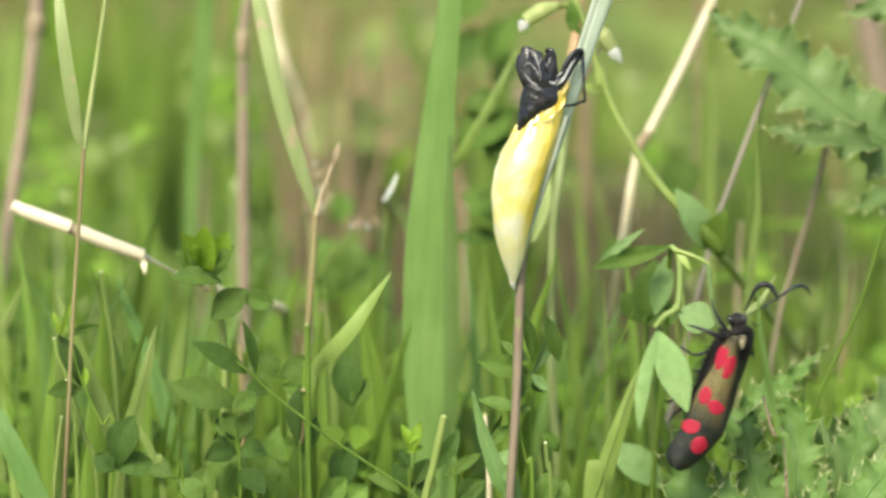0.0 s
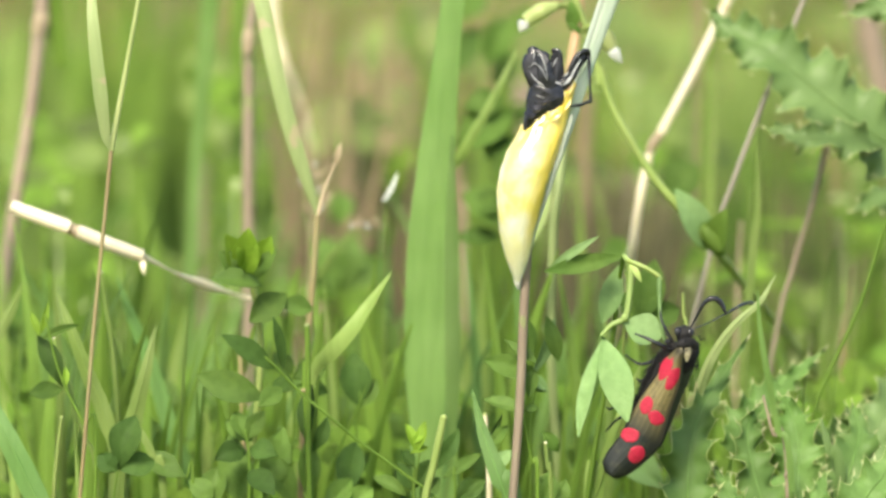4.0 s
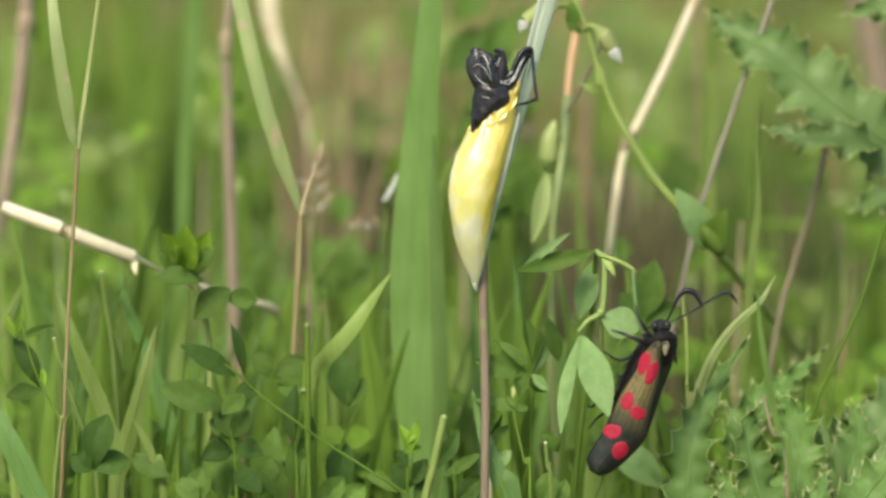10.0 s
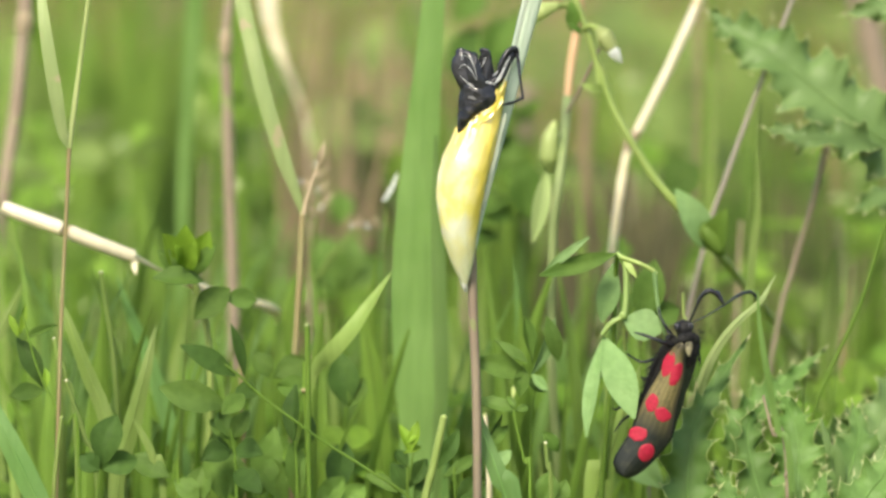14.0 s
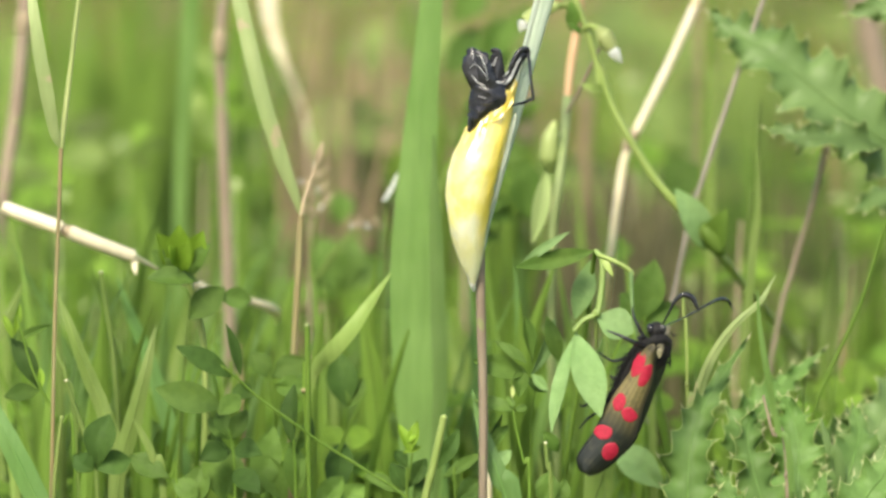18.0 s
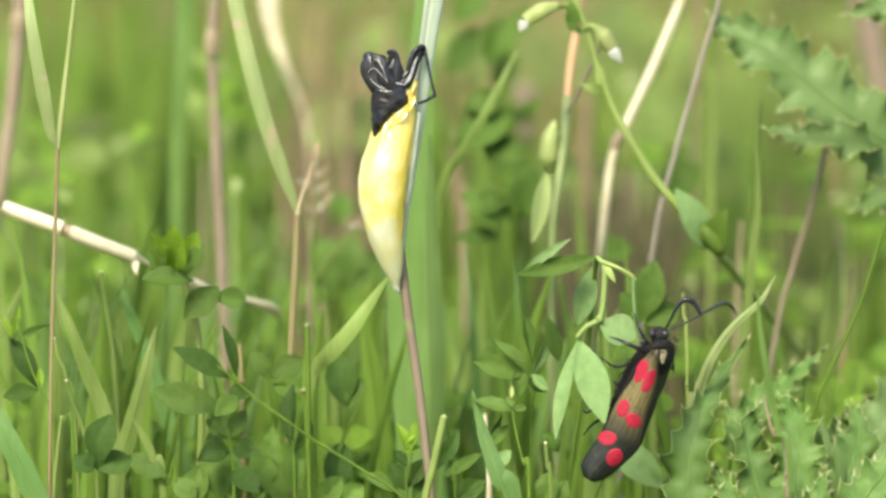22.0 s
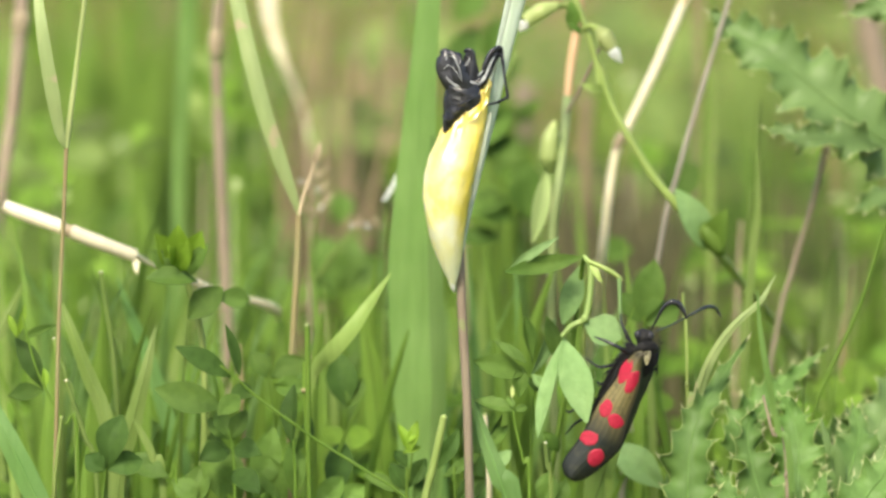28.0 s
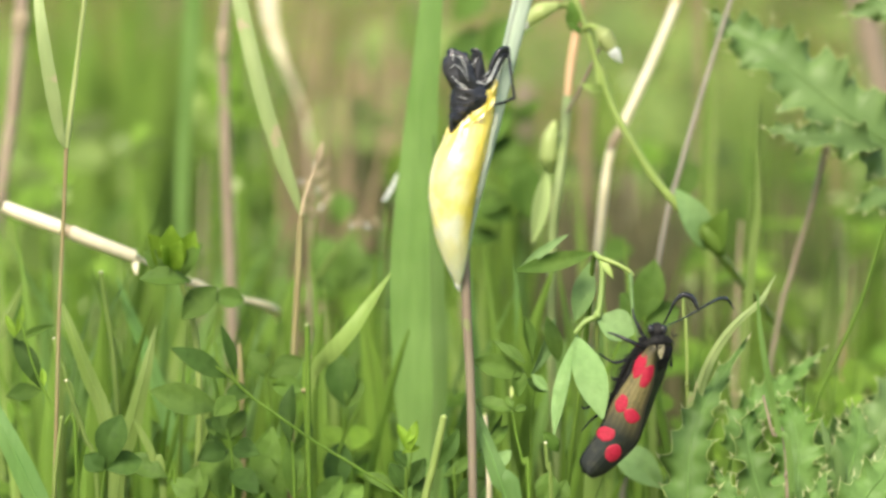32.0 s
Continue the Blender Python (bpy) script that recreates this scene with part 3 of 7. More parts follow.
def wing_spot(u, v, ru, rv, turn=0.0):
    """A crimson patch that lies on the forewing."""
    bm = bmesh.new()
    c, s = math.cos(radians(turn)), math.sin(radians(turn))
    rings = []
    for r in (0.0, 0.35, 0.7, 0.93, 1.0):
        ring = []
        for j in range(18):
            a = 2 * math.pi * j / 18
            k = r * (1 + 0.14 * noise.noise(Vector((math.cos(a) * 1.3, math.sin(a) * 1.3, u * 1.7))) + 0.06 * noise.noise(Vector((math.cos(a) * 4, math.sin(a) * 4, u))))
            x, y = k * ru * math.cos(a), k * rv * math.sin(a)
            ring.append(bm.verts.new(wing_at(u + x * c - y * s, v + x * s + y * c, 0.12 if r < 0.95 else 0.04)))
        rings.append(ring)
    for p, q in zip(rings, rings[1:]):
        for j in range(18):
            bm.faces.new((p[j], p[(j + 1) % 18], q[(j + 1) % 18], q[j]))
    bmesh.ops.remove_doubles(bm, verts=bm.verts, dist=0.001)
    return part("wing_spot", bm, RED, moth, "crimson spot")


for px_, ru_, rv_, turn_ in (((24.9, -3.0, 72.8), 2.0, 0.74, 8), ((25.85, -3.0, 71.6), 1.9, 0.8, 6), ((22.70, -3.0, 68.07), 1.30, 0.87, 12), ((24.00, -3.0, 66.57), 1.00, 1.25, 0),
                             ((20.82, -3.0, 64.23), 1.07, 1.30, 30), ((21.76, -3.0, 61.86), 1.36, 1.11, 5)):
    d_ = Vector(px_) - WS
    wing_spot(d_.dot(WU), d_.dot(WV), ru_ * 0.9, rv_ * 0.9, turn_)
part("thorax", ball((27.7, -1.0, 73.8), 1.15, 1.5, 2.6, 20, 0.12, 25), FUR, moth, "black furry thorax")
part("collar", tube([(26.0, -2.8, 75.3), (26.9, -3.2, 76.0), (28.2, -2.8, 76.0), (28.9, -1.5, 75.2)], [0.3, 0.65, 0.65, 0.3], 10, wobble=0.2), FUR, moth)
part("head", ball((27.1, -1.5, 77.1), 1.05, 1.1, 1.0, 18, 0.25, 20), FUR, moth)
part("neck", tube([(27.0, -1.4, 76.8), (27.4, -1.5, 75.8), (27.8, -1.4, 74.7)], [0.9, 1.15, 1.4], 12, wobble=0.3), FUR, moth)
part("breast", tube([(26.2, -0.6, 75.8), (24.7, -0.4, 73.8), (23.6, 0.0, 71.4), (22.2, 0.4, 68.3), (20.5, 0.6, 64.7)], [0.7, 0.95, 0.9, 0.7, 0.3], 12, n=22, wobble=0.5), FUR, moth, "black hairy underside")
part("eye", ball((26.3, -2.2, 77.4), 0.5, 0.5, 0.6, 12), BLACK, moth, "glossy black eye")
part("eye", ball((27.9, -2.1, 77.3), 0.5, 0.5, 0.6, 12), BLACK, moth, "glossy black eye")
part("shoulder_tuft", leaflet((26.7, -3.6, 75.7), (26.3, -4.1, 73.8), 0.7, belly=0.4, fold=0.1), TEGULA, moth, "pale bronze shoulder scales")
part("shoulder_tuft", leaflet((27.6, -3.5, 75.8), (27.5, -4.0, 73.8), 0.9, belly=0.4, fold=0.1), TEGULA, moth)
part("abdomen", tube([(26.8, 0.0, 73.0), (24.6, 0.2, 69.4), (22.5, 0.4, 65.6), (20.6, 0.4, 62.2), (19.9, 0.3, 60.6)], [1.5, 1.7, 1.65, 1.3, 0.4], 14, n=24, wobble=0.08), FUR, moth, "black abdomen")
rng = random.Random(5)
hair = []
for _ in range(230):
    a_, h_ = rng.uniform(0, 2 * math.pi), rng.uniform(-0.45, 1)
    c_ = Vector((27.8, -1.0, 73.8))
    d_ = Vector((math.cos(a_) * math.sqrt(1 - h_ * h_), math.sin(a_) * math.sqrt(1 - h_ * h_), h_))
    p_ = c_ + Vector((d_.x * 1.15 - 0.35 * d_.z, d_.y * 1.6, d_.z * 2.5))
    hair.append(tube([p_, p_ + d_ * 0.14 + Vector((0, 0, -0.16)), p_ + d_ * 0.18 + Vector((0, 0, -0.4))], [0.05, 0.04, 0.015], 4, n=3))
for _ in range(120):
    t_ = rng.random()
    p_ = spline([(26.1, -1.2, 75.9), (24.4, -1.0, 73.7), (23.3, -0.6, 71.2), (21.9, -0.2, 68.0)], 12)[int(t_ * 12)]
    d_ = Vector((-rng.uniform(0.3, 1.1), rng.uniform(-0.6, 0.4), rng.uniform(-0.9, 0.2)))
    p_ = p_ + Vector((-0.6, rng.uniform(-0.5, 0.5), rng.uniform(-0.4, 0.4)))
    hair.append(tube([p_, p_ + d_ * 0.5, p_ + d_ * 0.9 + Vector((0, 0, -0.2))], [0.06, 0.04, 0.012], 4, n=3))
for _ in range(90):
    p_ = WS + WU * rng.uniform(-2.6, 0.6) + WV * rng.uniform(-0.9, 1.6) + Vector((0, rng.uniform(-1.2, -0.4), 0))
    d_ = Vector((rng.uniform(-0.5, 0.6), -0.5, rng.uniform(-0.3, 0.7)))
    hair.append(tube([p_, p_ + d_ * 0.35, p_ + d_ * 0.6 + Vector((0, 0, -0.15))], [0.06, 0.04, 0.012], 4, n=3))
part("fur", merged(hair), FUR, moth, "fine black hairs")
part("antenna", tube([(27.9, -1.6, 77.9), (28.6, -2.4, 79.5), (29.3, -2.8, 81.0), (30.3, -3.0, 81.8), (31.3, -3.0, 81.5), (31.9, -3.0, 80.6), (32.3, -2.8, 79.7)],
                                    [0.13, 0.17, 0.26, 0.36, 0.38, 0.28, 0.08], 9, n=30), BLACK, moth, "clubbed black antenna")
part("antenna", tube([(28.4, -0.8, 77.7), (30.7, 4.0, 78.2), (33.3, 9.0, 79.1), (35.2, 13.0, 79.7), (36.4, 15.0, 79.7), (37.2, 16.0, 79.1), (37.7, 16.0, 78.1)],
                     [0.08, 0.1, 0.15, 0.24, 0.26, 0.2, 0.05], 9, n=30), BLACK, moth, "clubbed black antenna")
for pts, w in (([(25.8, -2.0, 74.9), (24.0, -3.6, 75.8), (22.3, -3.2, 76.5), (20.9, -2.4, 76.9)], 0.28), ([(25.8, -1.0, 75.9), (24.8, -1.5, 77.5), (24.2, -1.3, 78.7), (24.0, -1.0, 79.9)], 0.2),
               ([(25.4, -1.0, 73.8), (23.4, 0.0, 73.2), (21.7, 0.6, 72.8), (19.9, 0.8, 73.9)], 0.24), ([(24.7, -0.5, 72.0), (23.2, 0.4, 71.1), (22.0, 1.0, 70.6), (21.5, 1.0, 70.9)], 0.24),
               ([(22.4, 0.3, 68.0), (19.9, 1.0, 67.7), (18.3, 1.4, 66.8), (17.8, 1.4, 67.1)], 0.2), ([(21.5, 0.5, 66.9), (19.2, 1.2, 65.5), (17.9, 1.5, 63.9)], 0.2),
               ([(24.8, -1.0, 75.9), (25.5, -1.4, 76.3), (24.7, -1.2, 76.9)], 0.16)):
    part("leg", tube(pts, [w * 1.2, w, w * 0.75, w * 0.4], 7), BLACK, moth)


# ---- grasses and stems that stand out ----


def stem_plant(name, label, category, base, pieces, group=""):
    """A plant as an Empty at its base with named parts: (part, bmesh, material) each."""
    e = thing(name, base, label, category, group)
    for nm, bm, mat in pieces:
        part(nm, bm, mat, e)
    return e


left_grass = stem_plant("meadow_grass", "slender meadow grass, yellow-green above and rusty below, one leaf blade", "grass", (-49.9, 0.0, -3.0), [
    ("culm", tube([(-46.0, 0.0, 123.7), (-46.4, 0.0, 119.4), (-47.4, 0.0, 110.9), (-48.4, 0.0, 102.7), (-48.6, 0.0, 100.8)], [0.2, 0.28, 0.32, 0.36, 0.38], 8), LIME),
    ("culm", tube([(-48.6, 0.0, 101.1), (-48.9, 0.0, 92.4), (-49.4, 0.0, 79.5), (-49.7, 0.0, 65.1), (-50.1, 0.0, 40.6), (-49.9, 0.0, -3.0)], [0.28, 0.25, 0.25, 0.26, 0.3, 0.35], 8), RUST),
    ("leaf_blade", blade([(-48.7, -0.3, 100.8), (-49.4, -1.0, 102.8), (-50.2, -2.0, 107.5), (-51.2, -2.0, 113.1), (-52.0, -1.0, 118.1), (-52.8, 2.0, 123.6)], [0.3, 1.2, 1.8, 1.7, 1.3, 0.8], 0.15), WAN)])

edge_stem = stem_plant("meadow_grass", "stout purplish grass stem with a swollen node", "grass", (-68.0, 92.0, -3.0), [
    ("culm", tube([(-59.3, 92.0, 120.3), (-59.5, 92.0, 113.1), (-59.9, 92.0, 109.4), (-60.8, 92.0, 100.2), (-62.6, 92.0, 88.1), (-64.8, 92.0, 70.3), (-67.0, 92.0, 42.7), (-68.0, 92.0, -3.0)], [1.0, 1.05, 1.0, 0.95, 0.95, 0.95, 1, 1], 10), MAUVE),
    ("node", tube([(-59.5, 92.0, 113.9), (-59.5, 92.0, 112.9), (-59.7, 92.0, 111.6), (-59.8, 92.0, 110.5)], [1.05, 1.3, 1.25, 1.05], 10), CREAM),
    ("leaf_blade", blade([(-58.0, 93.0, 111.8), (-56.7, 94.0, 106.5), (-58.1, 92.0, 120.3)], [1.2, 1.6, 1.5], 0.3), GRASS)])

brown_stem = stem_plant("meadow_grass", "mauve-brown grass stem with a pale node", "grass", (-29.3, 92.0, -3.0), [
    ("culm", tube([(-30.6, 92.0, 120.3), (-31.0, 92.0, 115.5), (-31.5, 92.0, 109.8), (-31.3, 92.0, 101.0), (-30.9, 92.0, 87.3), (-30.3, 92.0, 70.3), (-29.8, 92.0, 42.7), (-29.3, 92.0, -3.0)], [0.75, 0.72, 0.7, 0.78, 0.85, 0.85, 0.9, 0.9], 10), MAUVE),
    ("node", tube([(-31.4, 91.5, 111.3), (-31.5, 91.5, 110.2), (-31.5, 91.5, 108.9), (-31.5, 91.5, 107.6)], [0.75, 1.0, 0.95, 0.75], 10), CREAM)])

far_blade = stem_plant("meadow_grass", "broad soft-green grass blade standing upright", "grass", (-39.6, 130.0, -3.0), [
    ("leaf_blade", blade([(-36.9, 130.0, 120.6), (-37.6, 130.0, 108.8), (-38.6, 130.0, 95.3), (-39.3, 130.0, 78.4), (-39.7, 130.0, 37.6), (-39.6, 130.0, -3.0)], [3.0, 2.7, 2.2, 1.9, 1.7, 1.5], 0.2), BROAD)])
stem_plant("meadow_grass", "green grass blade behind the mauve stem", "grass", (-30.1, 160.0, -3.0), [
    ("leaf_blade", blade([(-31.2, 160.0, 119.5), (-31.7, 160.0, 103.8), (-31.1, 160.0, 83.7), (-30.2, 160.0, 33.6), (-30.1, 160.0, -3.0)], [2, 2.2, 2.2, 2.2, 2.0], 0.2), GRASS)])

bent_grass = stem_plant("bent_grass", "grass with a long hanging green leaf on a rusty stalk", "grass", (-20.2, 28.0, -3.0), [
    ("leaf_blade", blade([(-18.7, 28.0, 89.8), (-19.5, 27.5, 92.7), (-21.1, 27.0, 97.2), (-23.0, 27.0, 103.1), (-24.9, 28.0, 110.1), (-26.6, 30.0, 117.4), (-28.1, 33.0, 123.9)], [0.35, 1.3, 1.9, 2.1, 2.1, 2.0, 1.7], 0.3), WAN),
    ("culm", tube([(-15.9, 29.0, 99.3), (-16.9, 29.0, 96.0), (-18.2, 28.0, 92.3), (-18.7, 28.0, 89.8)], [0.16, 0.15, 0.18, 0.3], 8), CREAM),
    ("culm", tube([(-18.7, 28.0, 90.1), (-19.0, 28.0, 83.4), (-19.5, 28.0, 75.2), (-19.9, 28.0, 66.2), (-20.2, 28.0, 43.8), (-20.2, 28.0, -3.0)], [0.42, 0.45, 0.42, 0.4, 0.4, 0.4], 8), RUST),
    ("spikelet", leaflet((-16.7, 29.0, 96.3), (-15.9, 28.0, 99.6), 0.9, belly=0.5), CREAM)])

stem_plant("dead_grass", "pale withered grass leaf, crumpled and hanging", "grass", (-18.5, 170.0, -3.0), [
    ("leaf_blade", blade([(-27.6, 170.0, 117.4), (-26.9, 168.0, 108.7), (-24.9, 166.0, 102.6), (-22.4, 168.0, 96.4), (-20.8, 170.0, 89.2)], [2.8, 2.0, 1.2, 0.9, 0.7], 0.5, twist=30), STRAW),
    ("culm", tube([(-20.8, 170.0, 89.6), (-20.2, 170.0, 75.0), (-19.4, 170.0, 50.1), (-18.5, 170.0, -3.0)], [0.6, 0.6, 0.6, 0.6], 7), CREAM)])
stem_plant("dead_grass", "small withered grass head, buff and frayed", "grass", (-18.6, 75.0, -3.0), [
    ("culm", tube([(-18.3, 75.0, 90.2), (-18.6, 75.0, 83.1), (-18.6, 75.0, 60.9), (-18.6, 75.0, -3.0)], [0.3, 0.3, 0.3, 0.3], 7), CREAM)])
for k_, (bx_, bz_) in enumerate(((0, 0), (0.9, 1.2), (-0.4, 2.6), (1.1, 3.8), (0.2, 5.2), (1.5, 2.2), (-0.9, 0.9))):
    o_ = Vector((-18.2, 74.0, 85.4)) + Vector((bx_, 0, bz_))
    part("spikelet", leaflet(o_, o_ + Vector((0.4 + bx_ * 0.5, -1, 1.9)), 0.8, belly=0.5), CREAM, bpy.data.objects["dead_grass.001"])

fluff_ = random.Random(77)
for k_ in range(26):
    top_ = k_ < 17
    o_ = Vector((-17.6 + fluff_.gauss(0, 1.2), 75.0 + fluff_.uniform(-4, 4), 89.0 + fluff_.gauss(0, 2.2))) if top_ else Vector((fluff_.uniform(-15.5, -9.0), 75.0 + fluff_.uniform(-4, 4), 84.4 + fluff_.gauss(0, 0.4)))
    part("floret", leaflet(o_, o_ + Vector((fluff_.uniform(-0.7, 0.7), -0.4, fluff_.uniform(0.4, 1.1))), fluff_.uniform(0.3, 0.7), (fluff_.uniform(-0.6, 0.6), -1, 0.6), belly=0.5, n=4), WHITE if k_ % 3 == 0 else CREAM, bpy.data.objects["dead_grass.001"], "cream dry floret")
    part("branch", tube([o_, o_ * 0.5 + Vector((-18.4, 75.0, 80.0)) * 0.5 + Vector((0, 0, -1.0)), Vector((-18.6, 75.0, 76.0))], [0.05, 0.06, 0.07], 4), GRASS_PALE, bpy.data.objects["dead_grass.001"])

broad_blade = stem_plant("broad_leaved_grass", "broad fresh green grass blade with a keel, tapering upwards", "grass", (-1.8, 33.0, -3.0), [
    ("leaf_blade", blade([(-0.9, 38.4, 124.5), (-1.6, 38.0, 117.8), (-2.4, 37.5, 108.8), (-3.2, 37.0, 98.4), (-3.9, 36.4, 87.9), (-3.8, 35.8, 75.9), (-3.3, 35.2, 66.2), (-2.7, 34.8, 57.9), (-2.1, 33.6, 35.4), (-1.8, 33.0, -3.0)],
                         [2.8, 3.0, 3.7, 4.7, 5.7, 6.5, 6.6, 6.3, 5.5, 4.0], 0.05, n=60), BROAD),
    ("leaf_blade", blade([(-1.3, 37.0, 99.9), (-1.1, 36.3, 86.4), (-0.9, 35.8, 75.9), (-0.7, 35.2, 66.2), (-1.2, 34.6, 54.9), (-1.7, 33.2, 27.9)], [0.4, 2.0, 2.5, 2.5, 2.2, 1.5], 0.15), BROAD)])

stem_plant("meadow_grass", "short slanting grass blade, buff towards its tip", "grass", (-17.3, 12.0, -3.0), [
    ("leaf_blade", blade([(-6.6, 10.0, 84.1), (-9.0, 9.0, 80.8), (-11.8, 8.0, 76.9), (-14.4, 9.0, 73.9), (-16.1, 11.0, 72.0), (-17.1, 12.0, 68.1), (-17.4, 12.0, 53.4), (-17.3, 12.0, -3.0)], [0.15, 1.2, 2.0, 2.2, 1.6, 1.0, 0.8, 0.8], 0.12), GRASS_PALE),
    ("leaf_blade", blade([(-15.5, 12.0, 79.2), (-16.0, 12.0, 75.4), (-16.6, 12.0, 69.5), (-16.9, 12.0, 53.4), (-17.1, 12.0, -3.0)], [0.1, 1.0, 1.2, 1.2, 1.0], 0.35), GRASS)])


def grass_stub(pts_, r_, mat_, lab_):
    """A cut or short upright stem, its top bleached."""
    e_ = thing("stubble", pts_[-1], lab_, "grass stub", "grass stubs")
    part("culm", tube(pts_, [r_ * 0.9] + [r_] * (len(pts_) - 1), 8), mat_, e_)
    tp_ = Vector(pts_[0])
    part("cut_end", ball(tp_, r_ * 0.92, r_ * 0.92, r_ * 0.7, 8, 0.4), CALYX if mat_ is not GRASS_PALE else STRAW, e_, "bleached cut end")


grass_stub([(0.1, -3.0, 67.0), (-0.3, -3.0, 65.1), (-1.3, -3.0, 60.5), (-2.4, -3.0, 55.4), (-3.5, -3.0, 41.0), (-3.8, -3.0, -3.0)], 0.5, STALK, "yellow-green cut grass stub with a pale top")
grass_stub([(-17.3, 6.0, 77.7), (-17.2, 6.0, 70.2), (-17.2, 6.0, 62.9), (-17.0, 6.0, 46.9), (-17.0, 6.0, -3.0)], 0.38, GRASS, "upright green grass shoot")
grass_stub([(-48.0, -3.0, 67.0), (-48.3, -3.0, 64.7), (-49.1, -3.0, 56.7), (-49.5, -3.0, 41.0), (-49.4, -3.0, -3.0)], 0.27, STALK, "thin yellow grass stub")
grass_stub([(-44.4, 20.0, 83.2), (-43.7, 20.0, 78.6), (-42.7, 20.0, 70.8), (-41.9, 20.0, 52.3), (-41.3, 20.0, -3.0)], 0.33, GRASS_PALE, "thin yellow-green grass shoot")
grass_stub([(-48.0, 6.0, 70.6), (-47.1, 6.0, 67.6), (-45.7, 6.0, 63.3), (-44.0, 6.0, 54.2), (-42.7, 6.0, -3.0)], 0.3, GRASS_PALE, "cut grass stub with a white end")
grass_stub([(-49.7, 8.0, 75.8), (-49.1, 8.0, 73.2), (-48.2, 8.0, 70.8), (-46.9, 8.0, 61.2), (-45.7, 8.0, -3.0)], 0.26, GRASS_PALE, "cut grass shoot with a white end")
grass_stub([(5.4, 14.0, 65.3), (5.6, 14.0, 61.2), (6.0, 14.0, 53.2), (6.3, 14.0, -3.0)], 0.36, STRAW, "short bleached straw stub")
grass_stub([(13.0, 2.0, 63.1), (13.3, 2.0, 59.8), (13.8, 2.0, 54.8), (15.4, 2.0, -3.0)], 0.26, GRASS_PALE, "thin yellow-green grass shoot")

node_ = thing("stubble", (-16.7, 8.0, -3.0), "green grass shoot with an orange node", "grass stub", "grass stubs")
part("culm", tube([(-17.7, 7.0, 73.0), (-17.6, 7.0, 69.4), (-17.3, 7.0, 62.8), (-16.9, 8.0, 46.7), (-16.7, 8.0, -3.0)], [0.25, 0.34, 0.36, 0.38, 0.4], 8), GRASS, node_)
part("node", ball((-17.6, 6.6, 69.3), 0.55, 0.5, 0.32, 10, 0.2), RUST, node_, "orange node")


def loose_blade(pts_, w_, mat_, lab_):
    """One grass blade with its midrib and sheath."""
    e_ = thing("meadow_grass", pts_[-1], lab_, "grass", "loose grass blades")
    lf_ = part("leaf_blade", blade(pts_, w_, 0.16), mat_, e_)
    ln_ = [p + Vector((0, -0.06, 0)) for p in spline(pts_[:-1], 6)]
    part("midrib", tube(ln_, [0.02] + [max(w_) * 0.05] * 3, 5), mat_, lf_)
    part("sheath", tube([ln_[-1], (ln_[-1] + Vector(pts_[-1])) / 2, pts_[-1]], [max(w_) * 0.3, max(w_) * 0.35, max(w_) * 0.35], 7), mat_, e_)


loose_blade([(-57.8, -4.0, 70.6), (-54.9, -5.0, 65.0), (-52.5, -5.0, 60.0), (-49.8, -4.5, 53.4), (-46.0, -3.0, 40.0), (-44.0, 0.0, -3.0)], [1.6, 2.6, 3.0, 2.9, 2.6, 2.0], GRASS_BLUE, "blue-green grass blade leaning over")
loose_blade([(-49.4, 11.0, 81.3), (-47.7, 10.0, 77.0), (-45.6, 10.0, 71.2), (-43.2, 10.0, 65.0), (-41.3, 10.0, 53.7), (-39.7, 10.0, -3.0)], [0.15, 1.3, 1.9, 2.0, 1.8, 1.4], GRASS_PALE, "pale green grass blade, bent")
loose_blade([(-36.7, 8.0, 77.5), (-37.8, 7.0, 72.3), (-39.5, 7.0, 65.7), (-41.1, 7.0, 59.9), (-41.9, 7.0, 52.6), (-42.0, 7.0, -3.0)], [0.15, 1.5, 2.2, 2.3, 2.0, 1.5], GRASS_PALE, "yellow-green grass blade, pointed")
loose_blade([(-43.5, 40.0, 80.8), (-41.6, 40.0, 75.5), (-39.2, 40.0, 69.4), (-36.5, 40.0, 60.3), (-34.3, 40.0, 49.7), (-33.4, 40.0, -3.0)], [0.15, 1.4, 1.9, 2.2, 2.0, 1.4], GRASS_BLUE, "blue-green narrow grass blade")
loose_blade([(-55.3, 30.0, 81.0), (-56.7, 30.0, 77.6), (-58.3, 30.0, 74.2), (-60.6, 30.0, 66.0), (-62.0, 30.0, -3.0)], [0.15, 1.2, 1.5, 1.5, 1.2], GRASS_PALE, "pale green grass blade, bent")
loose_blade([(-39.3, 5.0, 65.8), (-38.3, 5.0, 63.8), (-36.9, 5.0, 60.7), (-35.6, 5.0, 54.4), (-34.7, 5.0, -3.0)], [0.3, 0.9, 1.0, 0.9, 0.8], GRASS_PALE, "short yellow-green grass blade")
loose_blade([(-19.6, 60.0, 80.5), (-21.0, 60.0, 75.1), (-22.0, 60.0, 67.3), (-22.4, 60.0, 47.0), (-22.7, 60.0, -3.0)], [0.2, 1.8, 2.6, 2.4, 2.0], GRASS, "green grass blade, upright")
loose_blade([(-10.9, 40.0, 75.5), (-9.7, 40.0, 69.4), (-8.8, 40.0, 61.8), (-7.9, 40.0, 49.7), (-7.8, 40.0, -3.0)], [0.6, 2.4, 3.0, 2.6, 2.0], GRASS, "fresh green grass blade")
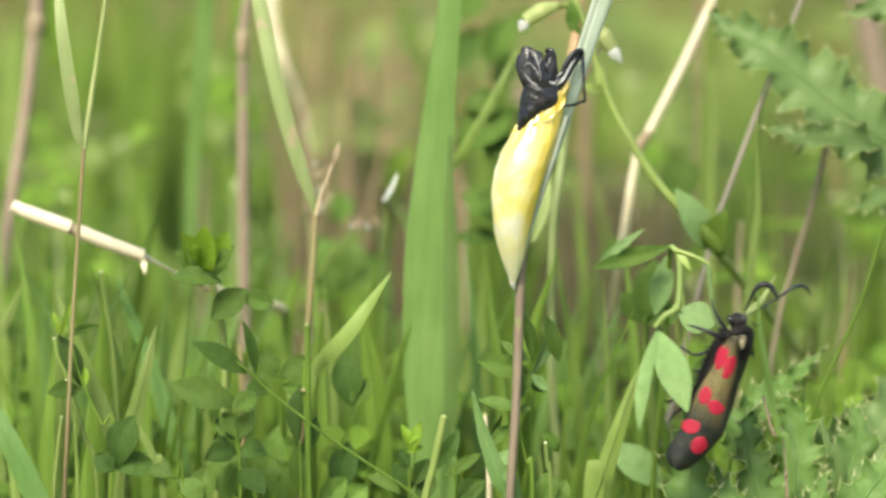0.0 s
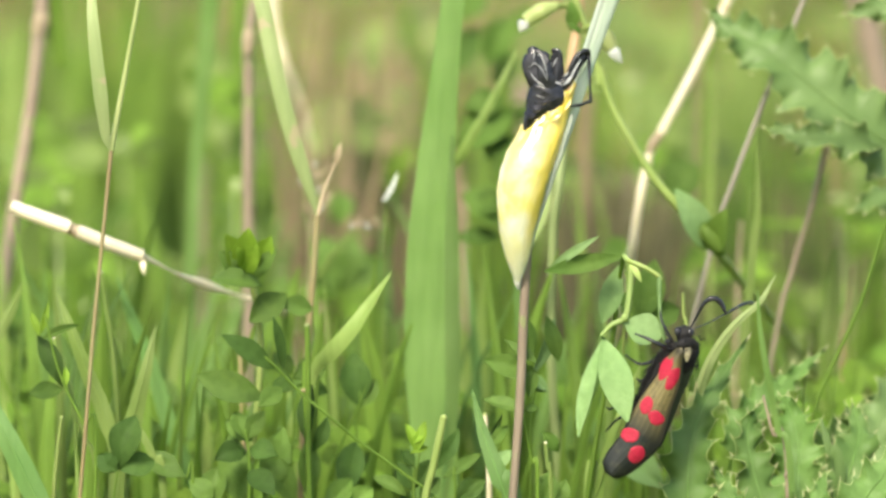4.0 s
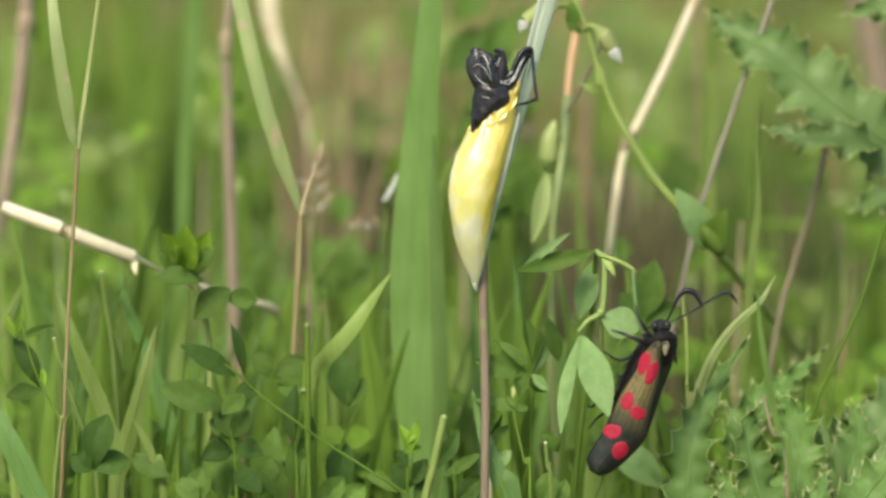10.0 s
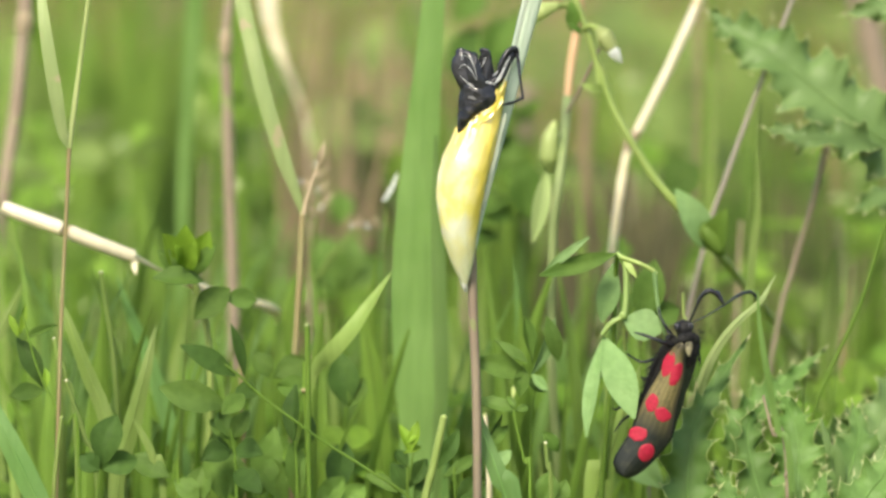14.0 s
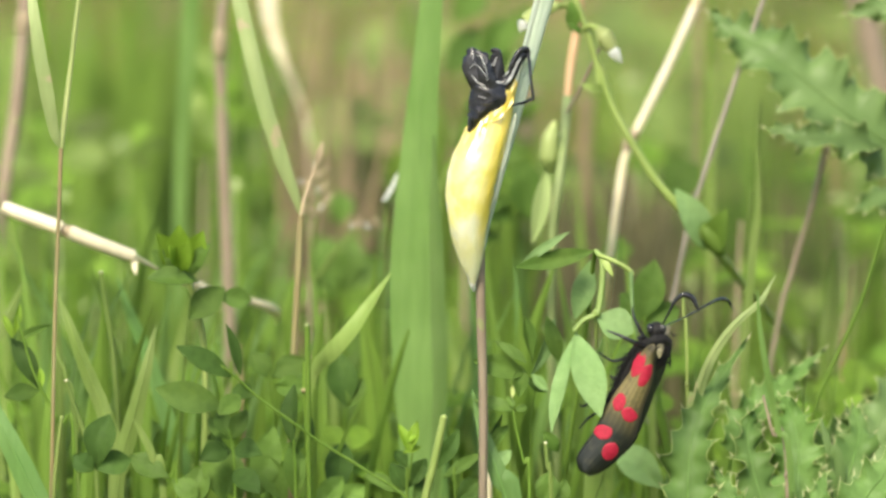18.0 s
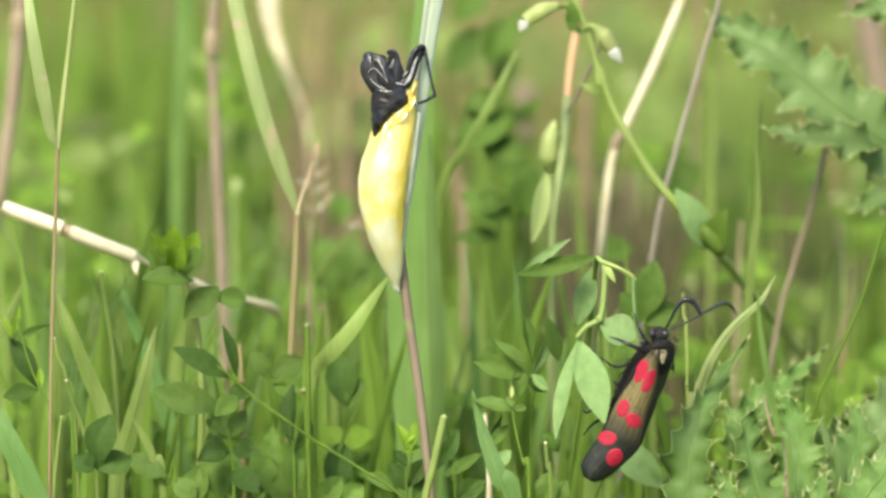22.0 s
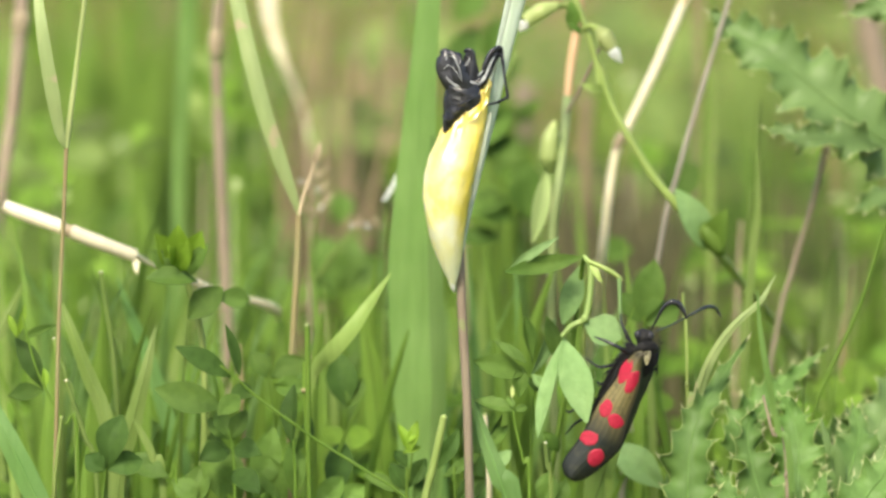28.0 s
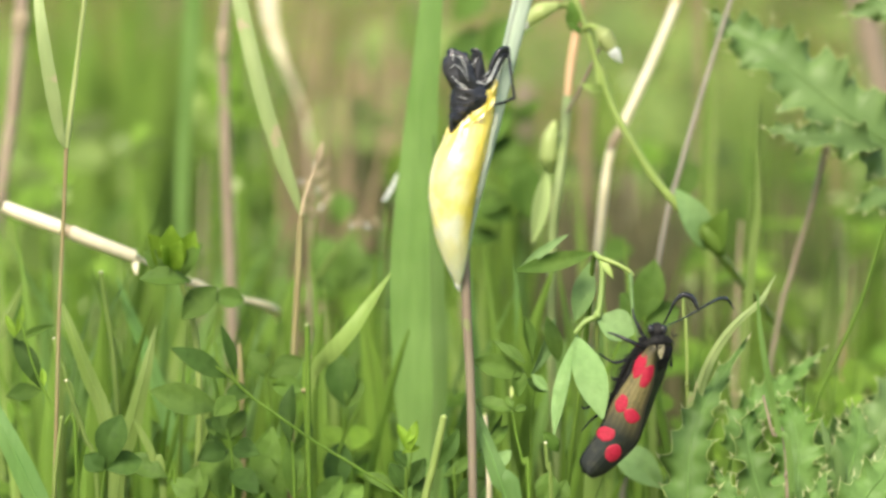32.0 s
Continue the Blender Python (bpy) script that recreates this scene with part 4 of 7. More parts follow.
loose_blade([(3.7, 5.0, 69.6), (5.2, 4.0, 63.9), (7.3, 3.0, 58.2), (9.1, 3.0, 52.5), (11.9, 3.0, -3.0)], [0.2, 1.6, 2.4, 2.4, 1.8], GRASS_BLUE, "bright green grass blade leaning over")
loose_blade([(42.3, 6.0, 84.1), (40.3, 5.0, 80.8), (37.1, 5.0, 77.9), (34.4, 6.0, 73.8), (32.6, 8.0, 68.5), (31.6, 9.0, 61.1), (30.1, 10.0, -3.0)], [0.12, 0.7, 1.0, 1.2, 1.3, 1.3, 1.2], WAN, "pale arching grass blade")
loose_blade([(39.8, 2.0, 82.5), (40.1, 2.0, 78.2), (41.1, 2.0, 72.1), (42.6, 3.0, 64.8), (44.4, 3.0, 56.8), (47.0, 4.0, -3.0)], [0.2, 0.6, 0.85, 0.85, 0.8, 0.8], BROAD, "narrow green grass blade")
loose_blade([(41.8, 40.0, 98.9), (42.0, 40.0, 90.6), (41.1, 40.0, 81.6), (40.3, 40.0, 70.9), (39.8, 40.0, 49.7), (39.2, 40.0, -3.0)], [0.4, 0.8, 1.1, 1.1, 1.0, 1.0], GRASS_PALE, "thin green grass blade, upright")
loose_blade([(48.3, 8.0, 65.6), (49.4, 7.0, 61.4), (51.0, 7.0, 55.5), (53.1, 8.0, -3.0)], [0.3, 1.1, 1.2, 1.0], THISTLE_DARK, "dark green narrow grass blade")
loose_blade([(54.4, 70.0, 82.0), (53.8, 70.0, 72.5), (53.2, 70.0, 61.5), (52.6, 70.0, -3.0)], [1.0, 2.4, 2.6, 2.0], GRASS_PALE, "pale grass blade, upright")
loose_blade([(6.3, 60.0, 82.8), (7.3, 60.0, 75.1), (8.2, 60.0, 62.6), (9.0, 60.0, -3.0)], [0.4, 1.5, 1.7, 1.4], GRASS, "fresh green grass blade")
loose_blade([(25.5, 10.0, 72.5), (24.2, 10.0, 69.0), (22.5, 10.0, 63.9), (20.6, 10.0, 58.1), (19.3, 10.0, 54.4), (17.5, 10.0, -3.0)], [0.15, 1.2, 2.0, 2.5, 2.6, 2.2], GRASS_PALE, "yellow-green pointed grass blade behind the sprig")
loose_blade([(10.0, 60.0, 109.8), (6.8, 58.0, 103.5), (3.2, 58.0, 97.1), (0.3, 60.0, 92.3), (-1.2, 62.0, 84.2), (-1.7, 62.0, 62.4), (-1.9, 62.0, -3.0)], [0.3, 1.1, 1.4, 1.4, 1.2, 1.1, 1.0], GRASS_PALE, "thin curved grass blade")

# ---- dry straws ----
fallen = thing("fallen_straw", (-22.8, 112.0, -3.0), "bleached dry straw, broken, lying slantwise in the grass", "straw")
part("culm", tube([(-57.9, 30.0, 91.0), (-56.0, 30.0, 90.2), (-54.1, 30.0, 89.5), (-50.2, 30.0, 88.1)], [0.8, 0.95, 0.97, 0.97], 10), STRAW, fallen)
part("culm", tube([(-49.2, 30.5, 87.6), (-45.7, 31.0, 86.1), (-40.8, 32.0, 84.2)], [0.96, 0.95, 0.85], 10), STRAW, fallen)
part("core", tube([(-50.8, 30.6, 88.2), (-48.9, 30.6, 87.4)], [0.8, 0.8], 8), CREAM, fallen)
part("culm", tube([(-41.1, 32.0, 84.4), (-37.1, 38.0, 81.6), (-33.3, 45.0, 79.2), (-29.3, 50.0, 77.4), (-23.3, 58.0, 74.6), (-22.6, 80.0, 69.1), (-22.7, 100.0, 59.7), (-22.8, 112.0, -3.0)], [0.4, 0.12, 0.75, 0.12, 0.7, 0.3, 0.3, 0.3], 9), STRAW, fallen)
part("flap", leaflet((-40.8, 32.0, 84.4), (-40.5, 31.0, 81.9), 0.8), STRAW, fallen)

dry_straw = stem_plant("dry_straw", "tall bleached straw with a bent joint", "straw", (18.4, 118.0, -3.0), [
    ("culm", tube([(37.4, 72.0, 122.6), (34.9, 72.0, 116.7), (30.7, 71.0, 107.1), (26.1, 70.0, 97.7)], [0.62, 0.66, 0.66, 0.62], 10), STRAW),
    ("culm", tube([(25.6, 70.0, 97.3), (24.6, 70.0, 93.7), (23.7, 70.0, 87.5), (22.9, 76.0, 78.3), (21.4, 104.0, 58.4), (19.7, 116.0, 31.1), (18.4, 118.0, -3.0)], [0.6, 0.56, 0.54, 0.52, 0.52, 0.52, 0.52], 10), STRAW),
    ("joint", tube([(26.4, 70.0, 98.3), (25.5, 70.0, 96.9), (24.9, 70.0, 95.5)], [0.64, 0.78, 0.6], 10), CREAM)])
grey_stem = stem_plant("meadow_grass", "thin grey-mauve dead grass stem leaning", "grass", (19.5, 50.0, -3.0), [
    ("culm", tube([(45.0, 50.0, 122.6), (43.4, 50.0, 117.3), (39.2, 50.0, 105.1), (35.4, 50.0, 93.5), (32.7, 50.0, 83.7), (26.0, 50.0, 48.0), (19.5, 50.0, -3.0)], [0.28, 0.3, 0.32, 0.32, 0.32, 0.34, 0.4], 8), ASH)])
stem_plant("meadow_grass", "thick pinkish-brown dead grass stem, far back", "grass", (11.5, 235.0, -3.0), [
    ("culm", tube([(13.8, 235.0, 95.1), (12.1, 235.0, 82.8), (11.5, 235.0, 69.4), (11.5, 235.0, -3.0)], [1.9, 1.9, 1.9, 1.9], 9), MAUVE)])
stem_plant("meadow_grass", "brownish dead grass stem, far back", "grass", (22.6, 190.0, -3.0), [
    ("culm", tube([(23.1, 190.0, 95.9), (22.8, 190.0, 84.2), (22.6, 190.0, 71.5), (22.6, 190.0, -3.0)], [1.0, 1.0, 1.0, 1.0], 9), BROWN_HAY)])
stem_plant("meadow_grass", "tan dead grass stem, far back", "grass", (3.0, 170.0, -3.0), [
    ("culm", tube([(1.6, 170.0, 88.3), (2.5, 170.0, 80.3), (3.0, 170.0, 70.5), (3.0, 170.0, -3.0)], [1.0, 1.0, 1.0, 1.0], 9), BROWN_HAY)])
stem_plant("meadow_grass", "thick pinkish-brown dead grass stem, leaning", "grass", (74.6, 200.0, -3.0), [
    ("culm", tube([(66.6, 200.0, 113.5), (69.4, 200.0, 102.6), (73.1, 200.0, 87.1), (74.6, 200.0, 74.3), (74.6, 200.0, -3.0)], [2.2, 2.2, 2.2, 2.2, 2.2], 9), MAUVE)])
stem_plant("meadow_grass", "olive grass stem, far back", "grass", (45.0, 260.0, -3.0), [
    ("culm", tube([(44.3, 260.0, 110.2), (44.9, 260.0, 93.6), (45.0, 260.0, 76.1), (45.0, 260.0, -3.0)], [1.0, 1.0, 1.0, 1.0], 9), BROWN_HAY)])
stem_plant("meadow_grass", "brownish thin grass stem", "grass", (39.9, 60.0, -3.0), [
    ("culm", tube([(52.3, 60.0, 96.6), (50.7, 60.0, 89.8), (48.0, 60.0, 80.5), (45.8, 60.0, 71.9), (42.4, 60.0, 47.0), (39.9, 60.0, -3.0)], [0.45, 0.34, 0.34, 0.34, 0.36, 0.4], 8), MAUVE),
    ("tip", leaflet((51.8, 60.0, 94.8), (52.7, 59.0, 97.5), 1.2), CREAM)])
stem_plant("meadow_grass", "thin yellowish grass stem leaning", "grass", (39.9, 18.0, -3.0), [
    ("culm", tube([(59.2, 18.0, 95.3), (57.1, 18.0, 89.4), (54.0, 18.0, 79.2), (50.4, 18.0, 71.1), (47.8, 18.0, 64.1), (44.5, 18.0, 45.2), (39.9, 18.0, -3.0)], [0.22, 0.25, 0.26, 0.27, 0.28, 0.3, 0.3], 7), GRASS)])


def thin_stem(pts_, r_, mat_):
    """A thin upright stem with a node."""
    e_ = thing("tall_grass", pts_[-1], "thin upright grass stem, dry and soft-edged", "grass", "thin stems")
    part("node", ball(pts_[2], r_ * 1.2, r_ * 1.2, r_ * 1.8, 8), mat_, e_)
    r_ *= 0.7
    part("culm", tube(pts_, [r_ * 0.8, r_, r_, r_], 7), mat_, e_)


thin_stem([(42.4, 90.0, 84.1), (42.1, 90.0, 77.8), (41.6, 90.0, 59.2), (41.1, 90.0, -3.0)], 0.36, CREAM)
thin_stem([(40.7, 4.0, 69.0), (42.0, 4.0, 63.9), (43.8, 5.0, 58.6), (45.7, 5.0, -3.0)], 0.3, MAUVE)
thin_stem([(30.8, 12.0, 81.3), (30.9, 12.0, 78.3), (31.4, 12.0, 69.5), (32.0, 12.0, -3.0)], 0.28, STALK)
thin_stem([(-26.8, 30.0, 72.8), (-26.5, 30.0, 66.0), (-26.4, 30.0, 58.5), (-26.2, 30.0, -3.0)], 0.5, RUST)
thin_stem([(3.2, 120.0, 86.8), (3.2, 120.0, 74.2), (3.3, 120.0, 55.8), (3.5, 120.0, -3.0)], 0.6, CREAM)
thin_stem([(-36.9, 170.0, 87.4), (-37.3, 170.0, 75.0), (-37.9, 170.0, 50.1), (-38.4, 170.0, -3.0)], 0.9, MAUVE)
thin_stem([(-13.0, 260.0, 96.6), (-12.9, 260.0, 79.0), (-12.1, 260.0, 49.7), (-11.6, 260.0, -3.0)], 1.2, RUST)
thin_stem([(-21.3, 240.0, 107.2), (-22.5, 240.0, 86.2), (-23.3, 240.0, 51.7), (-23.8, 240.0, -3.0)], 0.9, RUST)
thin_stem([(30.0, 200.0, 83.4), (30.5, 200.0, 66.9), (30.8, 200.0, 46.7), (30.7, 200.0, -3.0)], 0.8, MAUVE)
thin_stem([(39.7, 120.0, 104.3), (39.8, 120.0, 93.5), (39.5, 120.0, 79.3), (39.5, 120.0, -3.0)], 0.55, STALK)
thin_stem([(43.4, 60.0, 103.0), (42.9, 60.0, 92.1), (41.8, 60.0, 80.5), (40.8, 60.0, -3.0)], 0.28, GRASS_PALE)
thin_stem([(56.9, 70.0, 79.6), (56.1, 70.0, 72.5), (55.6, 70.0, 65.4), (54.6, 70.0, -3.0)], 0.5, RUST)
thin_stem([(-18.4, 110.0, 113.1), (-19.6, 110.0, 102.4), (-20.9, 110.0, 87.5), (-21.9, 110.0, -3.0)], 0.25, RUST)
thin_stem([(-14.0, 260.0, 89.8), (-13.2, 260.0, 81.0), (-12.6, 260.0, 70.2), (-13.6, 260.0, -3.0)], 1.2, RUST)
thin_stem([(-31.1, 170.0, 90.0), (-31.4, 170.0, 83.0), (-31.7, 170.0, 72.3), (-32.7, 170.0, -3.0)], 0.8, MAUVE)
thin_stem([(40.3, 150.0, 116.4), (40.2, 150.0, 99.2), (39.9, 150.0, 76.7), (39.4, 150.0, -3.0)], 0.8, GRASS)

# ---- trefoil and clover ----


def trefoil(centre, size, turn, face, mat, parent, spread=(-72, 0, 72), slim=0.62, belly=0.58):
    """Three leaflets from one point; turn: where the middle one points, degrees from up, to the right."""
    c = Vector(centre)
    f = Vector(face).normalized()
    up = (Vector((0, 0, 1)) - f * f.z).normalized()
    rt = up.cross(f)
    rt = -rt if rt.x < 0 else rt
    for k, s in enumerate(spread):
        a = radians(turn + s)
        d = up * math.cos(a) + rt * math.sin(a)
        ln = size * (1.0 if k == 1 else 0.92)
        part("leaflet", leaflet(c + d * 0.3, c + d * ln - f * ln * 0.12, ln * slim, tuple(f + d * 0.15), 0.28, 0.07, belly), mat, parent)


trefoil_tuft = thing("trefoil", (-33.0, 14.0, -3.0), "dark green trefoil shoot with folded young leaves", "trefoil")
part("stem", tube([(-35.1, 12.0, 87.0), (-33.8, 13.0, 82.6), (-32.0, 14.0, 75.2), (-31.6, 14.0, 63.4), (-32.4, 14.0, 45.8), (-33.0, 14.0, -3.0)], [0.3, 0.4, 0.42, 0.45, 0.5, 0.5], 8), STALK, trefoil_tuft)
for b_, t_, w_, f_, m_ in (((-34.9, 12.0, 83.5), (-37.5, 9.0, 89.0), 3.6, (0.3, -1, 0.6), YOUNG), ((-34.7, 11.0, 83.8), (-35.0, 8.0, 90.0), 3.8, (-0.1, -1, 0.5), YOUNG),
                           ((-34.5, 11.0, 83.8), (-32.0, 9.0, 89.3), 3.4, (0.3, -1, 0.6), YOUNG), ((-34.9, 9.0, 84.2), (-33.9, 6.0, 88.3), 3.0, (0, -1, 0.7), YOUNG),
                           ((-33.8, 10.0, 83.6), (-31.3, 9.0, 87.9), 2.3, (-0.4, -1, 0.4), LEAF_LIT), ((-32.3, 9.0, 83.4), (-38.9, 8.0, 83.8), 3.0, (0, -1, 0.9), LEAF_LIT),
                           ((-35.6, 10.0, 84.3), (-38.3, 9.0, 86.9), 2.6, (0.2, -1, 0.4), LEAF_LIT), ((-35.2, 8.0, 85.2), (-35.8, 6.0, 87.8), 2.2, (0.5, -1, 0.6), YOUNG),
                           ((-29.2, 12.0, 82.2), (-33.6, 10.0, 78.3), 3.8, (0.1, -1, 0.5), CLOVER), ((-29.9, 12.0, 80.9), (-25.7, 13.0, 80.4), 2.8, (0.1, -1, 0.3), LEAF_LIT)):
    part("leaflet", leaflet(b_, t_, w_, f_, 0.3, 0.08, 0.52), m_, trefoil_tuft)

trefoil_front = thing("trefoil", (3.3, -2.0, -3.0), "trefoil with a slanting stalk and dark egg-shaped leaflets", "trefoil")
part("stalk", tube([(-30.7, -4.0, 75.0), (-27.1, -4.0, 72.5), (-23.8, -3.0, 69.4), (-19.5, -3.0, 66.3), (-16.0, -2.0, 63.7), (-10.3, -2.0, 60.2), (-4.6, -2.0, 56.2), (1.1, -2.0, 48.1), (3.3, -2.0, -3.0)], [0.12, 0.17, 0.18, 0.18, 0.18, 0.18, 0.2, 0.3], 8), GRASS, trefoil_front)
for b_, t_, w_, f_, m_ in (((-27.0, -4.0, 72.2), (-33.8, -6.0, 76.2), 2.9, (0.1, -1, 0.6), CLOVER_DARK), ((-25.8, -4.0, 72.2), (-27.6, -5.0, 78.8), 1.7, (0.8, -1, 0.1), CLOVER_DARK),
                           ((-28.4, 2.0, 67.6), (-37.2, 4.0, 69.7), 4.0, (0, -1, 0.2), CLOVER), ((-26.0, -3.0, 69.8), (-28.6, -6.0, 67.6), 2.6, (0.2, -1, 0.5), CLOVER),
                           ((-24.5, -2.0, 69.7), (-27.5, 2.0, 69.9), 2.6, (0, -1, 0.3), CLOVER)):
    part("leaflet", leaflet(b_, t_, w_, f_, 0.2, 0.05, 0.5), m_, trefoil_front)

trefoils = {}
rng = random.Random(23)


def leafy_trefoil(lab_, base_, stem_, leaves_):
    """A trefoil on its stem: leaflets from base to tip, width, facing and material."""
    e_ = trefoils[lab_] = thing("trefoil", base_, lab_, "trefoil", "trefoil plants")
    part("stem", tube(list(stem_) + [base_], [0.12, 0.16, 0.22, 0.3], 7), GRASS, e_)
    for b_, t_, w_, f_, m_ in leaves_:
        t_ = (t_[0], b_[1] + abs(t_[1] - b_[1]) * 0.8, t_[2]) if t_[2] > b_[2] else t_
        part("leaflet", leaflet(b_, t_, w_, f_, rng.uniform(0.12, 0.6), rng.uniform(0.02, 0.15), rng.uniform(0.46, 0.58), 0.2, rng.uniform(0.04, 0.2)), m_, e_)


leafy_trefoil("small trefoil with dark paired leaves", (-43.6, -8.0, -3.0), [(-44.0, -8.0, 60.9), (-44.3, -8.0, 56.1), (-43.4, -8.0, 41.8)], [
    ((-44.0, -8.0, 61.1), (-42.4, -10.0, 67.9), 4.2, (-0.2, -1, 0.2), CLOVER_DARK), ((-43.7, -8.0, 61.1), (-39.4, -10.0, 62.2), 3.3, (0.2, -1, 0.4), CLOVER_DARK), ((-44.1, -8.0, 60.9), (-46.7, -7.0, 62.7), 2.8, (0, -1, 0.3), CLOVER_DARK)])
leafy_trefoil("trefoil with broad mid-green leaves", (-22.9, 16.0, -3.0), [(-22.9, 16.0, 70.5), (-22.2, 16.0, 63.2), (-22.6, 16.0, 52.9)], [
    ((-22.6, 16.0, 70.0), (-18.3, 14.0, 72.2), 3.4, (0, -1, 0.4), CLOVER), ((-22.8, 16.0, 70.0), (-25.1, 15.0, 73.2), 2.8, (0, -1, 0.5), CLOVER), ((-22.3, 16.0, 69.1), (-18.1, 14.0, 68.6), 3.0, (0.2, -1, 0.3), CLOVER)])
leafy_trefoil("trefoil with blue-shaded upright leaves", (-19.0, 8.0, -3.0), [(-19.4, 8.0, 62.7), (-19.1, 8.0, 56.9), (-19.1, 8.0, 46.7)], [
    ((-19.7, 8.0, 62.0), (-19.6, 6.0, 69.8), 2.6, (-0.6, -1, 0.1), CLOVER_DARK), ((-19.1, 8.0, 55.4), (-19.6, 5.0, 62.7), 3.0, (0.2, -1, 0.1), CLOVER), ((-18.8, 8.0, 61.2), (-17.0, 7.0, 65.7), 2.0, (0.5, -1, 0), CLOVER_DARK)])
leafy_trefoil("trefoil with a round dark leaf", (-12.6, 22.0, -3.0), [(-13.2, 22.0, 65.4), (-13.0, 22.0, 59.5), (-12.8, 22.0, 48.4)], [
    ((-13.0, 22.0, 65.7), (-13.8, 20.0, 72.5), 4.2, (0, -1, 0.3), CLOVER_DARK), ((-13.2, 20.0, 61.2), (-14.3, 16.0, 54.4), 3.8, (0, -1, 0.4), CLOVER_DARK), ((-12.7, 22.0, 65.4), (-10.6, 21.0, 69.1), 2.6, (0, -1, 0.3), CLOVER)])
leafy_trefoil("trefoil with mid-green leaves behind the sprig", (26.4, 30.0, -3.0), [(26.5, 30.0, 76.5), (26.4, 30.0, 67.5), (26.4, 30.0, 54.8)], [
    ((26.3, 30.0, 76.0), (27.9, 29.0, 83.9), 4.4, (0, -1, 0.2), CLOVER), ((26.2, 30.0, 75.7), (23.5, 29.0, 79.6), 3.4, (0.2, -1, 0.3), CLOVER), ((26.6, 30.0, 75.4), (31.2, 28.0, 77.6), 3.6, (0, -1, 0.3), CLOVER)])
leafy_trefoil("trefoil with bright mid-green leaves", (-15.6, 135.0, -3.0), [(-15.6, 135.0, 71.2), (-15.5, 135.0, 62.6), (-15.5, 135.0, 45.5)], [
    ((-15.6, 135.0, 70.7), (-19.0, 133.0, 78.1), 5.8, (0, -1, 0.4), LEAF_LIT), ((-15.5, 135.0, 70.7), (-13.5, 133.0, 78.6), 5.8, (0, -1, 0.3), LEAF_LIT), ((-15.3, 135.0, 70.3), (-8.8, 131.0, 74.9), 5.3, (0, -1, 0.5), LEAF_LIT),
    ((-15.7, 139.0, 79.3), (-15.1, 137.0, 84.6), 4.1, (0, -1, 0.2), LEAF_LIT), ((-15.8, 135.0, 69.9), (-20.2, 133.0, 72.2), 5.3, (0, -1, 0.6), LEAF_LIT)])
leafy_trefoil("tall leafy trefoil, soft green and dark leaves", (7.7, 115.0, -3.0), [(5.5, 125.0, 109.0), (5.9, 118.0, 89.4), (6.5, 115.0, 75.5)], [
    ((0.5, 140.0, 102.3), (5.6, 138.0, 109.2), 4.8, (0, -1, 0.4), CLOVER),
    ((6.5, 140.0, 104.0), (10.3, 138.0, 110.9), 4.8, (0, -1, 0.4), CLOVER),
    ((1.4, 140.0, 110.0), (6.4, 138.0, 115.2), 4.8, (0, -1, 0.4), CLOVER),
    ((7.4, 150.0, 100.0), (11.3, 148.0, 104.5), 4.0, (0, -1, 0.4), CLOVER),
    ((10.0, 150.0, 107.8), (15.1, 148.0, 112.2), 3.4, (0, -1, 0.4), CLOVER),
    ((8.2, 140.0, 87.8), (11.6, 138.0, 92.2), 3.7, (0, -1, 0.4), CLOVER)])
leafy_trefoil("trefoil with dark spreading leaves, tall", (7.5, 84.0, -3.0), [(6.2, 84.0, 98.7), (7.6, 84.0, 89.5), (8.1, 84.0, 81.5)], [
    ((9.9, 84.0, 100.1), (1.7, 83.0, 95.0), 6.2, (0, -1, 0.7), CLOVER),
    ((9.6, 84.0, 96.7), (5.9, 83.0, 93.7), 4.1, (0, -1, 0.7), CLOVER),
    ((2.7, 84.0, 88.7), (9.9, 83.0, 85.2), 5.7, (0, -1, 0.7), CLOVER),
    ((9.7, 84.0, 87.9), (4.1, 83.0, 86.2), 4.1, (0, -1, 0.7), CLOVER),
    ((12.0, 84.0, 84.7), (11.5, 83.0, 93.2), 5.4, (0, -1, 0.7), CLOVER),
    ((1.3, 84.0, 82.2), (8.4, 83.0, 82.4), 3.0, (0, -1, 0.7), CLOVER),
    ((8.3, 84.0, 101.9), (3.0, 83.0, 100.8), 4.1, (0, -1, 0.7), CLOVER),
    ((31.5, 84.0, 88.3), (35.9, 83.0, 92.8), 5.9, (0, -1, 0.7), CLOVER),
    ((22.0, 84.0, 79.5), (26.8, 83.0, 80.8), 4.1, (0, -1, 0.7), CLOVER)])
leafy_trefoil("clover with a broad pale bluish leaf", (30.0, 24.0, -3.0), [(29.0, 24.0, 54.6), (29.2, 24.0, 48.0), (29.6, 24.0, 30.0)], [
    ((29.0, 24.0, 54.6), (22.0, 22.5, 60.2), 4.6, (-0.1, -1, 0.5), CLOVER_PALE), ((29.0, 24.0, 54.4), (33.0, 23.0, 56.0), 4.0, (0.2, -1, 0.4), CLOVER_PALE)])
